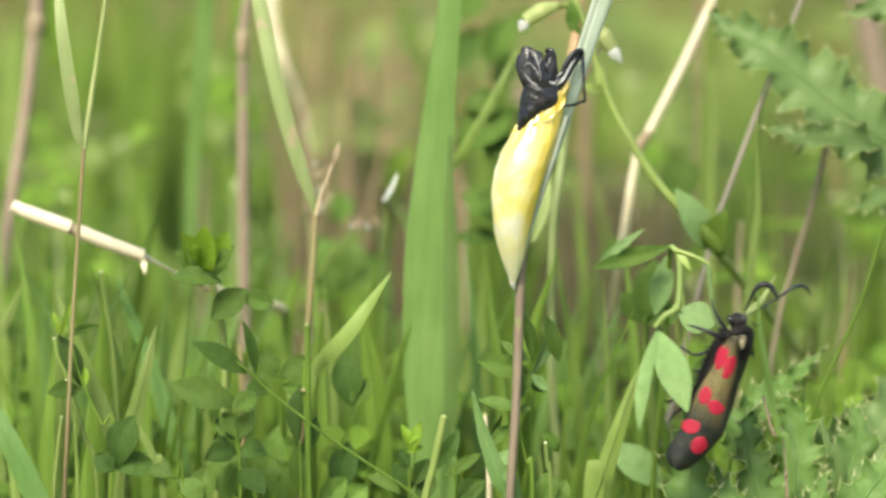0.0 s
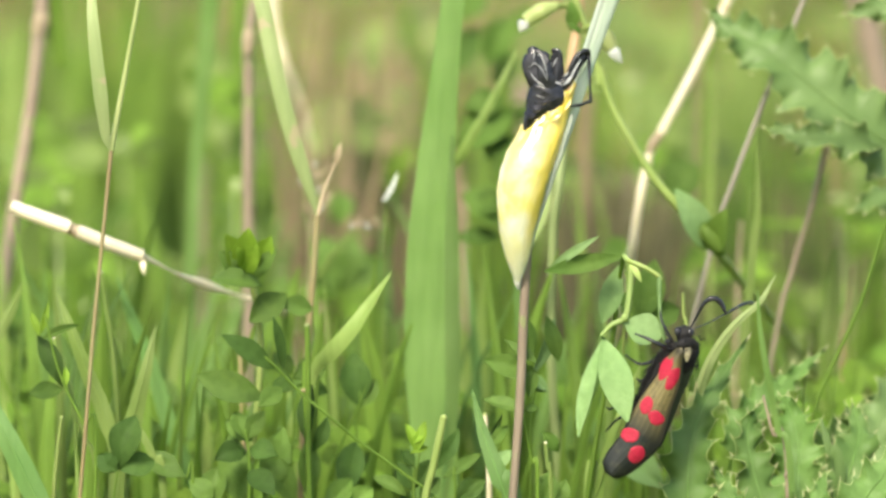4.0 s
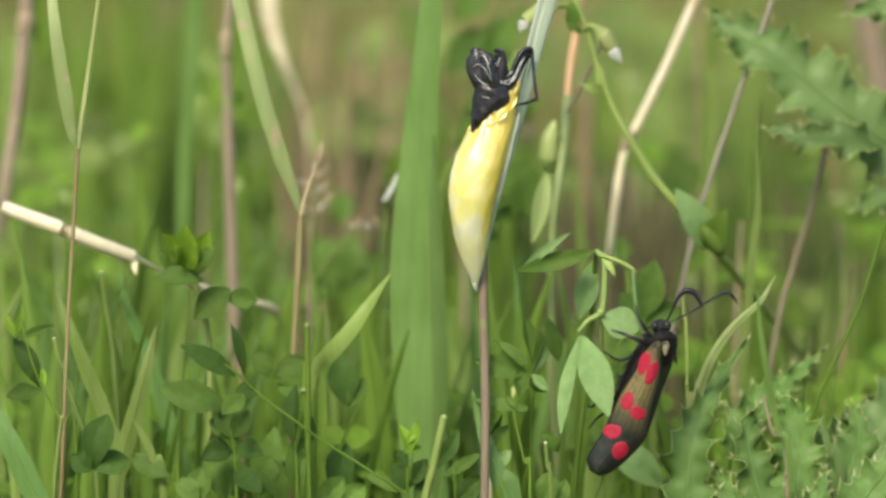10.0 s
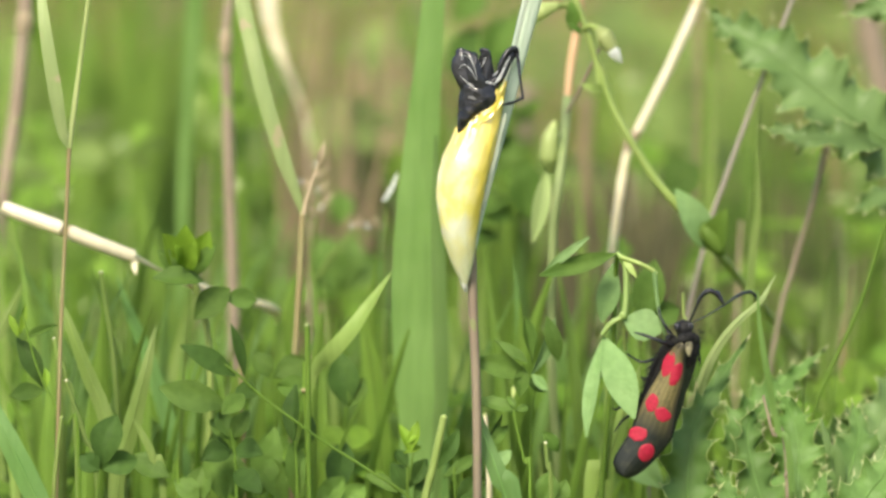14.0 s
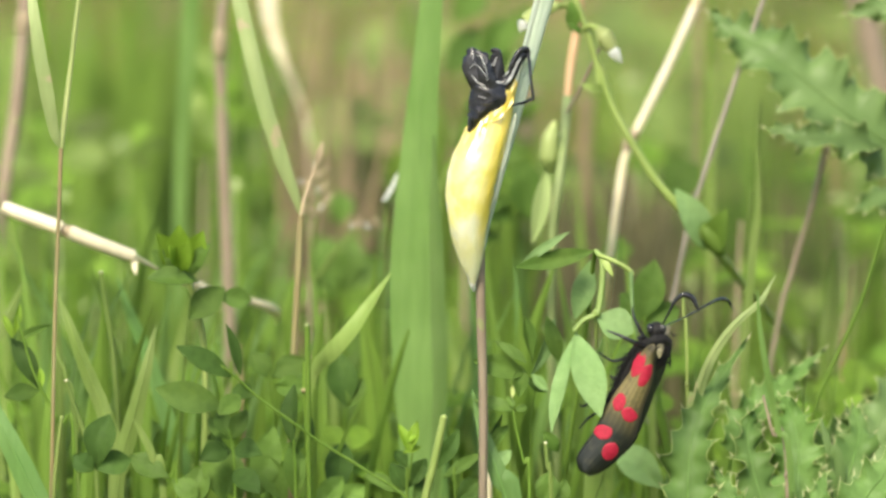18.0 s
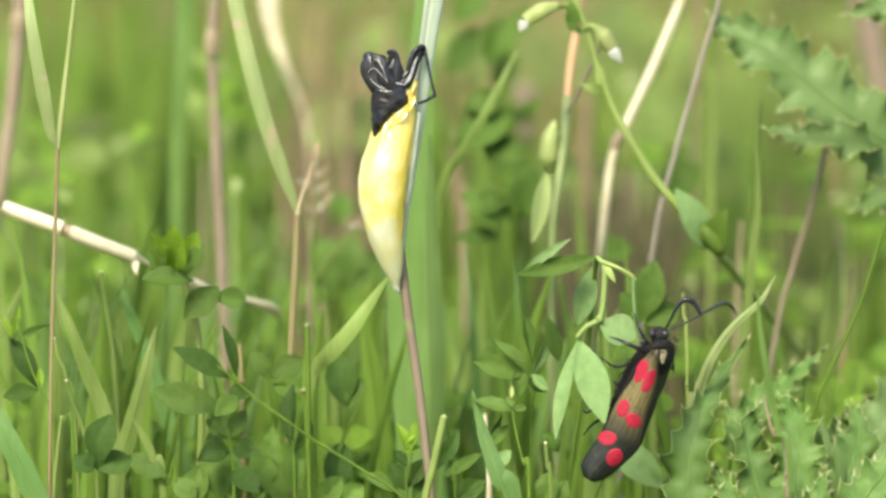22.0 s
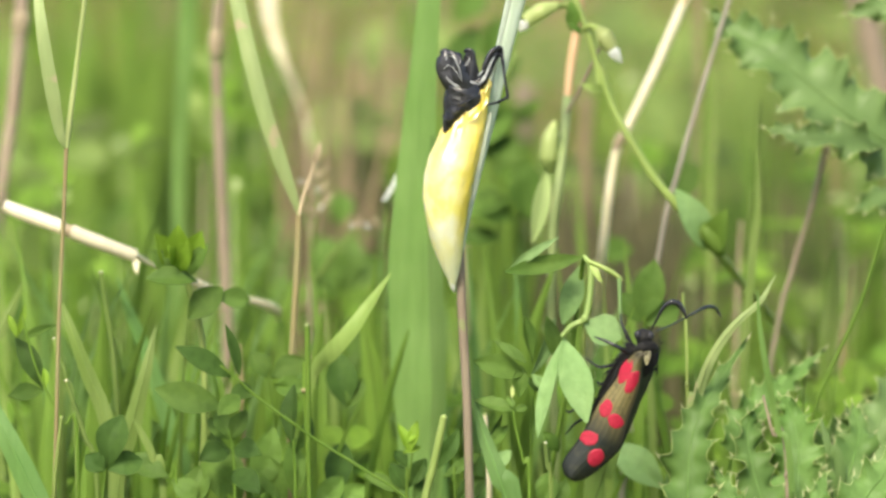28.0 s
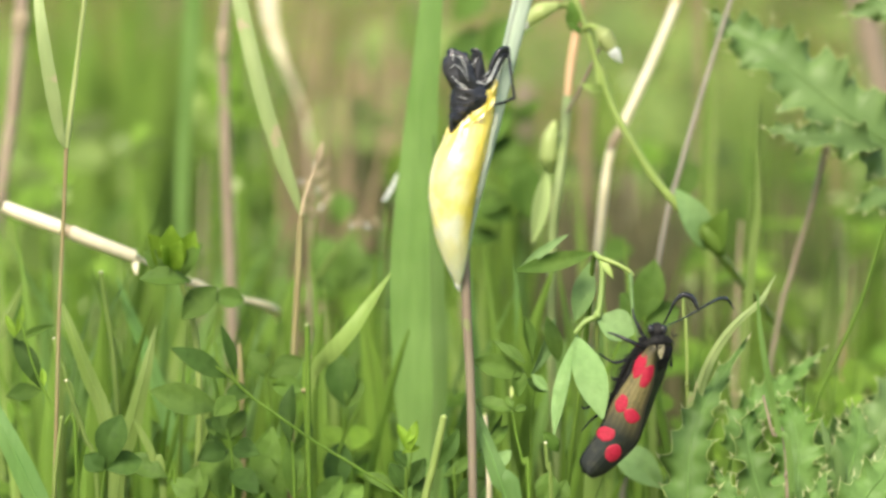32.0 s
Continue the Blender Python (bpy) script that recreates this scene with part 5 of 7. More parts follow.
leafy_trefoil("trefoil with yellow-green winged leaf", (-27.1, 2.0, -3.0), [(-27.4, 2.0, 64.9), (-26.8, 2.0, 60.5), (-26.7, 2.0, 51.1)], [
    ((-27.4, 2.0, 63.8), (-29.0, 0.0, 66.9), 2.4, (0.2, -1, 0.2), LEAF_LIT), ((-27.2, 2.0, 63.6), (-25.2, 1.0, 67.3), 2.4, (-0.2, -1, 0.2), CLOVER), ((-27.0, 2.0, 62.7), (-23.5, 0.0, 62.2), 3.0, (0, -1, 0.5), CLOVER_DARK),
    ((-27.2, 2.0, 62.3), (-31.0, 0.0, 61.5), 3.2, (0, -1, 0.6), CLOVER_DARK), ((-26.7, 0.0, 60.1), (-23.4, -4.0, 57.7), 3.2, (0, -1, 0.6), CLOVER_DARK)])
leafy_trefoil("trefoil with folded leaves and a dark leaf low down", (-46.6, 2.0, -3.0), [(-54.5, 2.0, 79.3), (-52.9, 2.0, 73.5), (-51.4, 2.0, 69.9), (-49.0, 2.0, 65.5), (-47.2, 2.0, 60.9)], [
    ((-51.7, 2.0, 70.3), (-55.2, 0.0, 76.5), 2.7, (0.2, -1, 0.4), CLOVER_DARK),
    ((-51.6, 2.0, 69.9), (-55.9, 0.0, 69.3), 2.4, (0, -1, 0.6), CLOVER),
    ((-51.4, 2.0, 69.9), (-51.6, 1.0, 72.6), 0.9, (0.3, -1, 0.1), YOUNG),
    ((-54.7, 2.0, 76.3), (-50.2, 1.0, 78.2), 1.1, (0, -1, 0.5), CLOVER),
    ((-54.8, 2.0, 76.8), (-54.1, 1.0, 80.8), 0.9, (0.4, -1, 0.1), YOUNG),
    ((-55.0, 2.0, 76.5), (-56.3, 1.0, 79.4), 1.0, (0.2, -1, 0.2), YOUNG)])
leafy_trefoil("trefoil with soft overlapping leaves", (-33.5, 4.0, -3.0), [(-35.0, 4.0, 58.4), (-34.1, 4.0, 55.8)], [
    ((-35.1, 4.0, 58.4), (-40.3, 2.0, 61.1), 3.3, (0, -1, 0.5), LEAF_LIT),
    ((-34.8, 4.0, 58.4), (-31.5, 3.0, 56.1), 2.9, (0, -1, 0.5), LEAF_LIT),
    ((-28.2, 4.0, 55.6), (-29.7, 2.0, 64.3), 4.4, (0.1, -1, 0.3), LEAF_LIT),
    ((-26.7, 4.0, 63.5), (-30.3, 3.0, 65.9), 2.6, (0, -1, 0.4), LEAF_LIT),
    ((-32.0, 4.0, 54.5), (-31.0, 2.0, 60.0), 3.6, (-0.2, -1, 0.3), LEAF_LIT)])
leafy_trefoil("low clover with broad bluish leaves", (-23.1, 12.0, -3.0), [(-23.9, 12.0, 54.5), (-23.7, 12.0, 53.4)], [
    ((-24.3, 12.0, 54.2), (-22.0, 10.0, 63.8), 4.1, (0.2, -1, 0.2), LEAF_LIT),
    ((-26.3, 12.0, 54.0), (-28.0, 10.0, 61.1), 3.5, (-0.2, -1, 0.3), LEAF_LIT),
    ((-20.3, 12.0, 54.2), (-24.1, 10.0, 60.4), 3.6, (0, -1, 0.4), LEAF_LIT),
    ((-16.3, 12.0, 53.4), (-13.1, 10.0, 57.5), 3.2, (0.1, -1, 0.4), LEAF_LIT),
    ((-13.4, 12.0, 53.1), (-10.4, 10.0, 56.5), 3.3, (0, -1, 0.5), LEAF_LIT),
    ((-6.1, 12.0, 55.8), (-10.4, 10.0, 57.9), 1.9, (0, -1, 0.6), LEAF_LIT)])
leafy_trefoil("young trefoil top with bright folded leaves", (-4.1, 4.0, -3.0), [(-4.0, 4.0, 61.7), (-4.5, 4.0, 58.1), (-4.7, 4.0, 54.5)], [
    ((-4.5, 4.0, 61.9), (-5.7, 3.0, 65.3), 1.4, (0.5, -1, 0.2), YOUNG),
    ((-4.3, 4.0, 61.9), (-3.4, 3.0, 65.6), 1.6, (-0.4, -1, 0.2), YOUNG),
    ((-4.9, 4.0, 62.8), (-3.3, 3.0, 64.6), 1.1, (0.1, -1, 0.6), YOUNG),
    ((-5.2, 4.0, 61.7), (-2.9, 3.0, 62.4), 1.1, (0, -1, 0.7), YOUNG),
    ((-4.6, 4.0, 59.6), (-6.2, 3.0, 61.9), 1.7, (0.2, -1, 0.4), CLOVER_DARK),
    ((-4.5, 4.0, 57.2), (-2.3, 3.0, 60.8), 2.3, (0, -1, 0.4), CLOVER_DARK),
    ((-4.7, 4.0, 56.8), (-6.8, 3.0, 60.3), 2.4, (0, -1, 0.4), CLOVER_DARK),
    ((-3.9, 4.0, 55.2), (-1.4, 2.0, 58.4), 2.4, (0, -1, 0.5), CLOVER_DARK)])
leafy_trefoil("trefoil with cupped leaves edged by light", (11.5, 3.0, -3.0), [(8.7, 3.0, 67.1), (9.3, 3.0, 64.0), (10.1, 3.0, 60.4), (10.9, 3.0, 55.3)], [
    ((6.2, 3.0, 76.3), (10.5, 2.0, 73.5), 1.6, (0.1, -0.8, 0.6), LEAF_LIT),
    ((10.3, 3.0, 71.8), (3.7, 2.0, 73.5), 3.0, (0, -1, 0.3), CLOVER),
    ((9.5, 3.0, 68.8), (9.7, 2.0, 72.8), 2.1, (0.2, -1, 0.2), CLOVER),
    ((8.9, 3.0, 67.2), (3.7, 1.0, 68.4), 2.1, (0, -0.8, 0.7), LEAF_LIT),
    ((9.0, 3.0, 67.2), (10.7, 2.0, 67.6), 1.1, (0, -1, 0.6), LEAF_LIT),
    ((8.6, 3.0, 68.7), (8.7, 2.0, 70.4), 0.6, (0, -1, 0), CALYX),
    ((8.9, 3.0, 67.5), (8.0, 2.0, 68.9), 1.0, (0.2, -1, 0.2), LEAF_LIT)])
leafy_trefoil("trefoil with a pale folded leaf", (11.9, 8.0, -3.0), [(12.1, 8.0, 70.8), (11.3, 8.0, 65.6), (11.3, 8.0, 55.4)], [
    ((11.6, 8.0, 70.8), (14.7, 7.0, 78.2), 1.9, (0.7, -1, 0.1), CLOVER_PALE),
    ((11.3, 8.0, 71.3), (13.3, 7.0, 69.2), 1.4, (0, -1, 0.3), CLOVER_PALE),
    ((13.3, 8.0, 69.0), (10.8, 8.0, 70.7), 1.9, (0, -1, 0.4), CLOVER_DARK),
    ((11.6, 8.0, 72.9), (10.5, 8.0, 78.7), 1.9, (0.5, -1, 0.2), CLOVER),
    ((14.9, 8.0, 72.9), (13.3, 8.0, 78.7), 2.2, (0.1, -1, 0.3), CLOVER)])
leafy_trefoil("clover with dark slanting leaves", (2.2, 5.0, -3.0), [(1.2, 5.0, 58.0), (1.6, 5.0, 54.4)], [
    ((-1.7, 5.0, 58.6), (2.2, 4.0, 64.3), 2.2, (0.3, -1, 0.2), CLOVER_DARK),
    ((0.0, 5.0, 58.3), (4.9, 4.0, 61.4), 1.7, (0, -1, 0.4), CLOVER),
    ((4.9, 5.0, 61.5), (7.8, 4.0, 66.2), 1.0, (0.6, -1, 0.2), CLOVER_DARK),
    ((5.6, 5.0, 61.9), (8.3, 4.0, 64.9), 1.7, (-0.3, -1, 0.3), CLOVER),
    ((6.2, 5.0, 59.4), (8.7, 4.0, 61.7), 1.9, (0, -1, 0.4), CLOVER_PALE),
    ((1.2, 5.0, 55.1), (5.5, 4.0, 58.1), 2.9, (0, -1, 0.5), CLOVER_DARK),
    ((12.7, 5.0, 54.4), (13.7, 4.0, 59.0), 3.2, (0, -1, 0.4), LEAF_LIT),
    ((14.5, 5.0, 54.4), (15.8, 4.0, 58.0), 2.2, (0.2, -1, 0.3), LEAF_LIT),
    ((14.8, 5.0, 61.6), (12.8, 5.0, 64.2), 1.9, (0, -1, 0.4), CLOVER)])

# ---- mouse-ear with white buds ----
mouse_ear = thing("mouse_ear", (69.6, 100.0, -3.0), "mouse-ear chickweed with nodding white buds and a fleshy leaf", "flower")
part("stem", tube([(20.8, 38.0, 109.0), (21.8, 38.0, 105.4), (23.3, 38.0, 101.9), (27.5, 38.0, 94.9), (31.6, 38.0, 89.9), (36.4, 39.0, 84.3), (41.3, 54.0, 77.8), (51.1, 88.0, 65.1), (61.7, 100.0, 49.8), (66.8, 100.0, 25.1), (69.6, 100.0, -3.0)],
                  [0.42, 0.46, 0.5, 0.55, 0.6, 0.6, 0.5, 0.45, 0.45, 0.45, 0.45], 9), STALK, mouse_ear)
part("stalk", tube([(20.8, 38.0, 106.6), (20.3, 38.0, 109.6), (19.2, 38.0, 113.3), (18.0, 38.0, 116.3), (17.0, 38.0, 121.5)], [0.5, 0.4, 0.42, 0.5, 0.45], 8), STALK, mouse_ear)
part("bud_stalk", tube([(17.8, 38.0, 115.9), (16.7, 37.0, 116.9), (15.0, 36.0, 117.1), (13.5, 35.0, 116.6)], [0.35, 0.35, 0.45, 0.6], 8), STALK, mouse_ear)
part("bud_stalk", tube([(18.4, 38.0, 113.7), (19.5, 37.0, 114.4), (20.6, 36.0, 114.0), (21.2, 36.0, 113.0)], [0.35, 0.35, 0.4, 0.5], 8), STALK, mouse_ear)
for a_, b_, c_ in (((15.0, 35.0, 117.2), (10.9, 34.0, 115.1), (10.0, 33.5, 113.8)), ((20.5, 36.0, 114.0), (22.2, 35.0, 111.4), (23.6, 35.0, 109.6))):
    bud_ = part("bud", tube([a_, tuple((Vector(a_) + Vector(b_)) / 2 + Vector((0, -0.3, 0.35))), b_], [0.55, 1.15, 0.95], 12, n=12, wobble=0.1), CALYX, mouse_ear, "green bud calyx")
    part("petal_tip", tube([Vector(p_) + Vector((0, -0.3, 0.05)) for p_ in (Vector(b_) * 1.05 - Vector(a_) * 0.05, (Vector(b_) + Vector(c_)) / 2, Vector(c_))], [0.72, 0.8, 0.66, 0.4, 0.08], 12, n=14), WHITE, bud_, "white petal tip")
part("red_stalk", tube([(18.9, 58.0, 120.8), (18.4, 58.0, 114.6), (17.7, 57.0, 110.1), (17.2, 56.0, 107.0), (16.8, 54.0, 103.3)], [0.5, 0.6, 0.62, 0.58, 0.45], 9), BLUSH, mouse_ear, "orange-red stalk")
part("stalk", tube([(16.8, 52.0, 103.7), (16.1, 42.0, 98.7), (15.3, 37.0, 93.1), (14.6, 37.0, 86.3), (14.4, 38.0, 69.6), (15.6, 42.0, 49.4), (16.3, 42.0, -3.0)], [0.7, 0.62, 0.6, 0.6, 0.6, 0.6, 0.6], 9), WAN, mouse_ear)
part("stalk", tube([(21.0, 39.0, 111.8), (19.6, 40.0, 108.7), (17.8, 41.0, 104.9), (16.5, 42.0, 102.6)], [0.22, 0.25, 0.25, 0.2], 7), MAUVE, mouse_ear)
part("bract", leaflet((21.4, 38.0, 105.4), (18.4, 36.0, 106.8), 1.2), STALK, mouse_ear)
part("seed_pod", tube([(14.9, 41.0, 101.5), (14.3, 40.5, 99.3), (14.1, 40.5, 96.6), (14.6, 41.0, 94.6)], [0.35, 1.15, 1.35, 0.4], 10, n=12), CALYX, mouse_ear)
part("leaf", leaflet((14.0, 41.0, 95.4), (12.0, 39.0, 85.4), 2.5, (0.4, -1, 0.3), 0.3, 0.04, 0.5), WAN, mouse_ear)
part("leaf", leaflet((35.6, 38.0, 84.4), (31.1, 35.0, 92.8), 4.2, (0.3, -1, 0.3), 0.3, 0.08, 0.5), CLOVER_PALE, mouse_ear, "pale fleshy leaf")
part("leaf", leaflet((35.9, 38.0, 84.0), (37.2, 34.0, 90.2), 3.8, (-0.5, -1, 0.3), 0.4, 0.08, 0.45), HERB, mouse_ear)
part("node", ball((35.8, 37.0, 86.0), 1.2, 1.2, 2.6, 12, 0.15, -35), HERB, mouse_ear)
part("leaf", leaflet((17.7, 38.0, 116.3), (15.4, 38.0, 120.8), 2.2), CALYX, mouse_ear)
part("bract", leaflet((17.2, 37.0, 113.5), (17.0, 36.0, 117.7), 2.0, (0.2, -1, 0.4)), LEAF_LIT, mouse_ear)
part("bract", leaflet((18.4, 37.0, 113.4), (16.6, 36.0, 114.9), 1.2, (0, -1, 0.6)), LEAF_LIT, mouse_ear)
curl_ = thing("petal_scrap", (-8.2, 60.0, -3.0), "white curled dry scrap on a thin stalk", "plant scrap")
part("scrap", tube([(-6.3, 60.0, 93.1), (-6.7, 59.0, 91.8), (-7.3, 59.0, 90.7), (-8.2, 59.0, 89.3)], [0.08, 0.22, 0.34, 0.12], 7, flat=0.4), WHITE, curl_)
part("stalk", tube([(-7.7, 60.0, 89.7), (-8.0, 60.0, 79.7), (-8.1, 60.0, 54.8), (-8.2, 60.0, -3.0)], [0.12, 0.14, 0.18, 0.2], 6), GRASS_PALE, curl_)

# ---- thistles ----


def thistle_leaf(points, width, lobes, parent, mat, face=(0, -1, 0.3), seed=1, lift=0.9, teeth=3, taper=2.2, deep=0.42):
    """A wavy leaf along its midrib: broad lobes, each with small teeth that end in pale spines."""
    r = random.Random(seed)
    teeth += 1
    n = lobes * teeth * 8
    line = spline(points, n)
    rings, spikes = [], []
    ph = (r.randrange(8) / 8, r.randrange(8) / 8)
    cut = [[r.uniform(0.45, 1.0) for _ in range(lobes * teeth + 2)] for _ in range(2)]
    for i, c in enumerate(line):
        u = i / n
        t = (line[min(i + 1, n)] - line[max(i - 1, 0)]).normalized()
        s = t.cross(Vector(face)).normalized()
        f = s.cross(t)
        env = width / 2 * max(0.06 * (1 - u), min(1, 0.6 + 1.6 * u) * (1 - u ** taper) ** 0.9)
        half = []
        for sd in (0, 1):
            q = u * lobes + ph[sd]
            big = 0.5 + 0.5 * math.sin(2 * math.pi * q)
            k = u * lobes * teeth + ph[sd]
            fr = (k + 0.001) % 1
            tooth = (max(0, fr - 0.15) / 0.6 if fr < 0.75 else max(0, (0.97 - fr) / 0.22)) * cut[sd][int(k)]
            half.append(env * (0.82 - 0.285 * deep + 0.12 * big + deep * tooth ** 1.4))
            if abs(fr - 0.75) < 0.063 and 0.04 < u < 0.97:
                spikes.append((c, s * (1 if sd else -1), t, f, half[-1]))
        up, low = [], []
        for j in range(-5, 6):
            v = j / 5
            w = half[0] if v < 0 else half[1]
            wavy = lift * 0.8 * abs(v) ** 2.2 * math.sin(2 * math.pi * (u * lobes * 1.5 + (ph[0] if v < 0 else ph[1])) + 0.8) * min(1, env / 2) + (0.55 if v < 0 else -0.5) * abs(v) ** 3 * math.sin(5.1 * u * lobes * teeth)
            q = c + s * v * w + f * (wavy + abs(v) * w * 0.15) + t * abs(v) * w * 0.3
            up.append(q)
            low.append(q - f * 0.22 * (1 - 0.6 * abs(v)))
        rings.append(up + low[::-1])
    leaf = part("leaf", loft(rings), mat, parent)
    part("midrib", tube([tuple(p + Vector(face).normalized() * 0.03) for p in line[::10]], [width * 0.022, width * 0.016, 0.04], 6), mat, leaf)
    for col in (0, 10):
        part("margin", tube([r_[col] for r_ in rings[1:]], [0.03, 0.045, 0.03], 4, n=2 * len(rings)), LIME, leaf, "pale spiny margin")
    for c, s, t, f, w in spikes:
        a = c + s * w * 0.96 + t * w * 0.29 + f * w * 0.15
        d = (s * 0.8 + t + f * r.uniform(-0.3, 0.5)).normalized()
        part("spine", tube([a - d * 0.3, a + d * 0.2, a + d * r.uniform(0.4, 0.95)], [0.1, 0.06, 0.012], 5, n=3), SPINE, leaf)
    tp = line[-1]
    tt = (line[-1] - line[-2]).normalized()
    part("spine", tube([tp - tt * 0.3, tp + tt * 0.5, tp + tt * 1.1], [0.14, 0.08, 0.012], 5, n=3), SPINE, leaf)
    return leaf


tall_thistle = thing("thistle", (70.3, 54.0, -3.0), "thistle with large wavy blue-green spiny leaves", "thistle")
part("stem", tube([(71.5, 54.0, 121.7), (71.3, 54.0, 101.8), (70.8, 54.0, 71.0), (70.3, 54.0, -3.0)], [1.6, 1.8, 2.0, 2.0], 10), THISTLE_DARK, tall_thistle)
thistle_leaf([(69.1, 50.0, 91.0), (62.8, 48.0, 95.8), (56.6, 47.0, 100.3), (50.5, 47.0, 105.0), (44.5, 48.0, 109.8), (39.6, 50.0, 112.9), (35.8, 52.0, 115.5)], 13.0, 4, tall_thistle, THISTLE_DARK, (0.1, -1, 0.6), 3, 2.2, 3, 2.5, 0.38)
thistle_leaf([(70.8, 50.0, 85.2), (65.7, 46.0, 88.6), (60.2, 44.0, 91.1), (54.6, 42.0, 89.4)], 8.0, 2, tall_thistle, THISTLE_DARK, (0, -1, 0.6), 5, 1.6)
thistle_leaf([(71.2, 54.0, 112.5), (65.2, 51.0, 115.7), (59.8, 50.0, 116.2), (54.1, 50.0, 115.3)], 7.0, 2, tall_thistle, THISTLE_DARK, (0, -1, 0.4), 8, 1.6)
thistle_leaf([(58.7, 45.0, 97.7), (54.0, 42.0, 98.9), (49.3, 40.0, 99.2), (46.3, 40.0, 99.8), (42.8, 42.0, 100.6)], 5.2, 2, tall_thistle, THISTLE_DARK, (0, -1, 0.7), 9, 1.8, 3, 2.6)

low_thistle = thing("thistle", (39.7, 14.0, -3.0), "low thistle rosette with light green wavy spiny leaves", "thistle")
part("stem", tube([(40.2, 14.0, 53.2), (40.1, 14.0, 31.0), (39.7, 14.0, -3.0)], [1.4, 1.8, 2.0], 9), THISTLE, low_thistle)
thistle_leaf([(31.9, 2.0, 43.8), (31.3, 3.0, 52.5), (31.2, 4.0, 58.8), (32.1, 6.0, 64.4), (34.6, 9.0, 69.1), (39.2, 14.0, 75.1)], 8.05, 3, low_thistle, THISTLE, (-0.1, -1, 0.35), 40, 1.5, 2, 1.7, 0.68)
thistle_leaf([(37.2, 20.0, 59.8), (39.4, 21.0, 63.7), (42.5, 23.0, 66.8), (46.0, 25.0, 69.2), (50.1, 27.0, 72.5)], 5.98, 3, low_thistle, THISTLE, (0.2, -1, 0.6), 41, 1.5, 2, 1.7, 0.68)
thistle_leaf([(42.9, 5.0, 47.1), (41.0, 6.0, 54.2), (39.5, 8.0, 59.8), (39.1, 10.0, 63.9), (40.8, 13.0, 66.9)], 7.36, 3, low_thistle, THISTLE, (0.5, -1, 0.3), 42, 1.5, 2, 1.7, 0.68)
thistle_leaf([(43.9, 7.0, 48.2), (45.2, 8.0, 55.3), (45.6, 10.0, 61.0), (44.9, 13.0, 65.5), (43.6, 16.0, 67.6)], 9.20, 3, low_thistle, THISTLE, (-0.4, -1, 0.3), 43, 1.5, 2, 1.7, 0.68)
thistle_leaf([(47.3, 6.0, 46.9), (50.5, 7.0, 54.0), (52.5, 10.0, 59.5), (53.7, 14.0, 63.0), (53.1, 18.0, 66.3)], 9.89, 3, low_thistle, THISTLE, (0.1, -1, 0.4), 44, 1.5, 2, 1.7, 0.68)
thistle_leaf([(50.0, 2.0, 47.5), (52.9, 3.0, 54.6), (56.3, 6.0, 58.6), (59.9, 10.0, 63.2)], 9.66, 3, low_thistle, THISTLE, (0, -1, 0.5), 45, 1.5, 2, 1.7, 0.68)
thistle_leaf([(38.4, -1.0, 47.9), (37.6, 0.0, 52.9), (36.2, 3.0, 56.8), (34.5, 7.0, 59.6)], 5.29, 3, low_thistle, THISTLE, (0, -1, 0.5), 46, 1.5, 2, 1.7, 0.68)
thistle_leaf([(45.5, -1.0, 47.9), (46.2, 0.0, 52.9), (47.6, 2.0, 56.2), (48.9, 6.0, 59.3)], 5.75, 3, low_thistle, THISTLE, (0, -1, 0.5), 47, 1.5, 2, 1.7, 0.68)
thistle_leaf([(50.8, 24.0, 48.1), (54.6, 26.0, 56.0), (57.8, 30.0, 63.1), (61.5, 38.0, 71.2)], 11.50, 3, low_thistle, THISTLE_DARK, (0.2, -1, 0.4), 48, 1.5, 2, 1.7, 0.68)
thistle_leaf([(45.3, 30.0, 47.3), (49.0, 32.0, 55.3), (53.7, 35.0, 60.9), (59.2, 41.0, 65.5)], 9.77, 3, low_thistle, THISTLE, (0.2, -1, 0.4), 49, 1.5, 2, 1.7, 0.68)


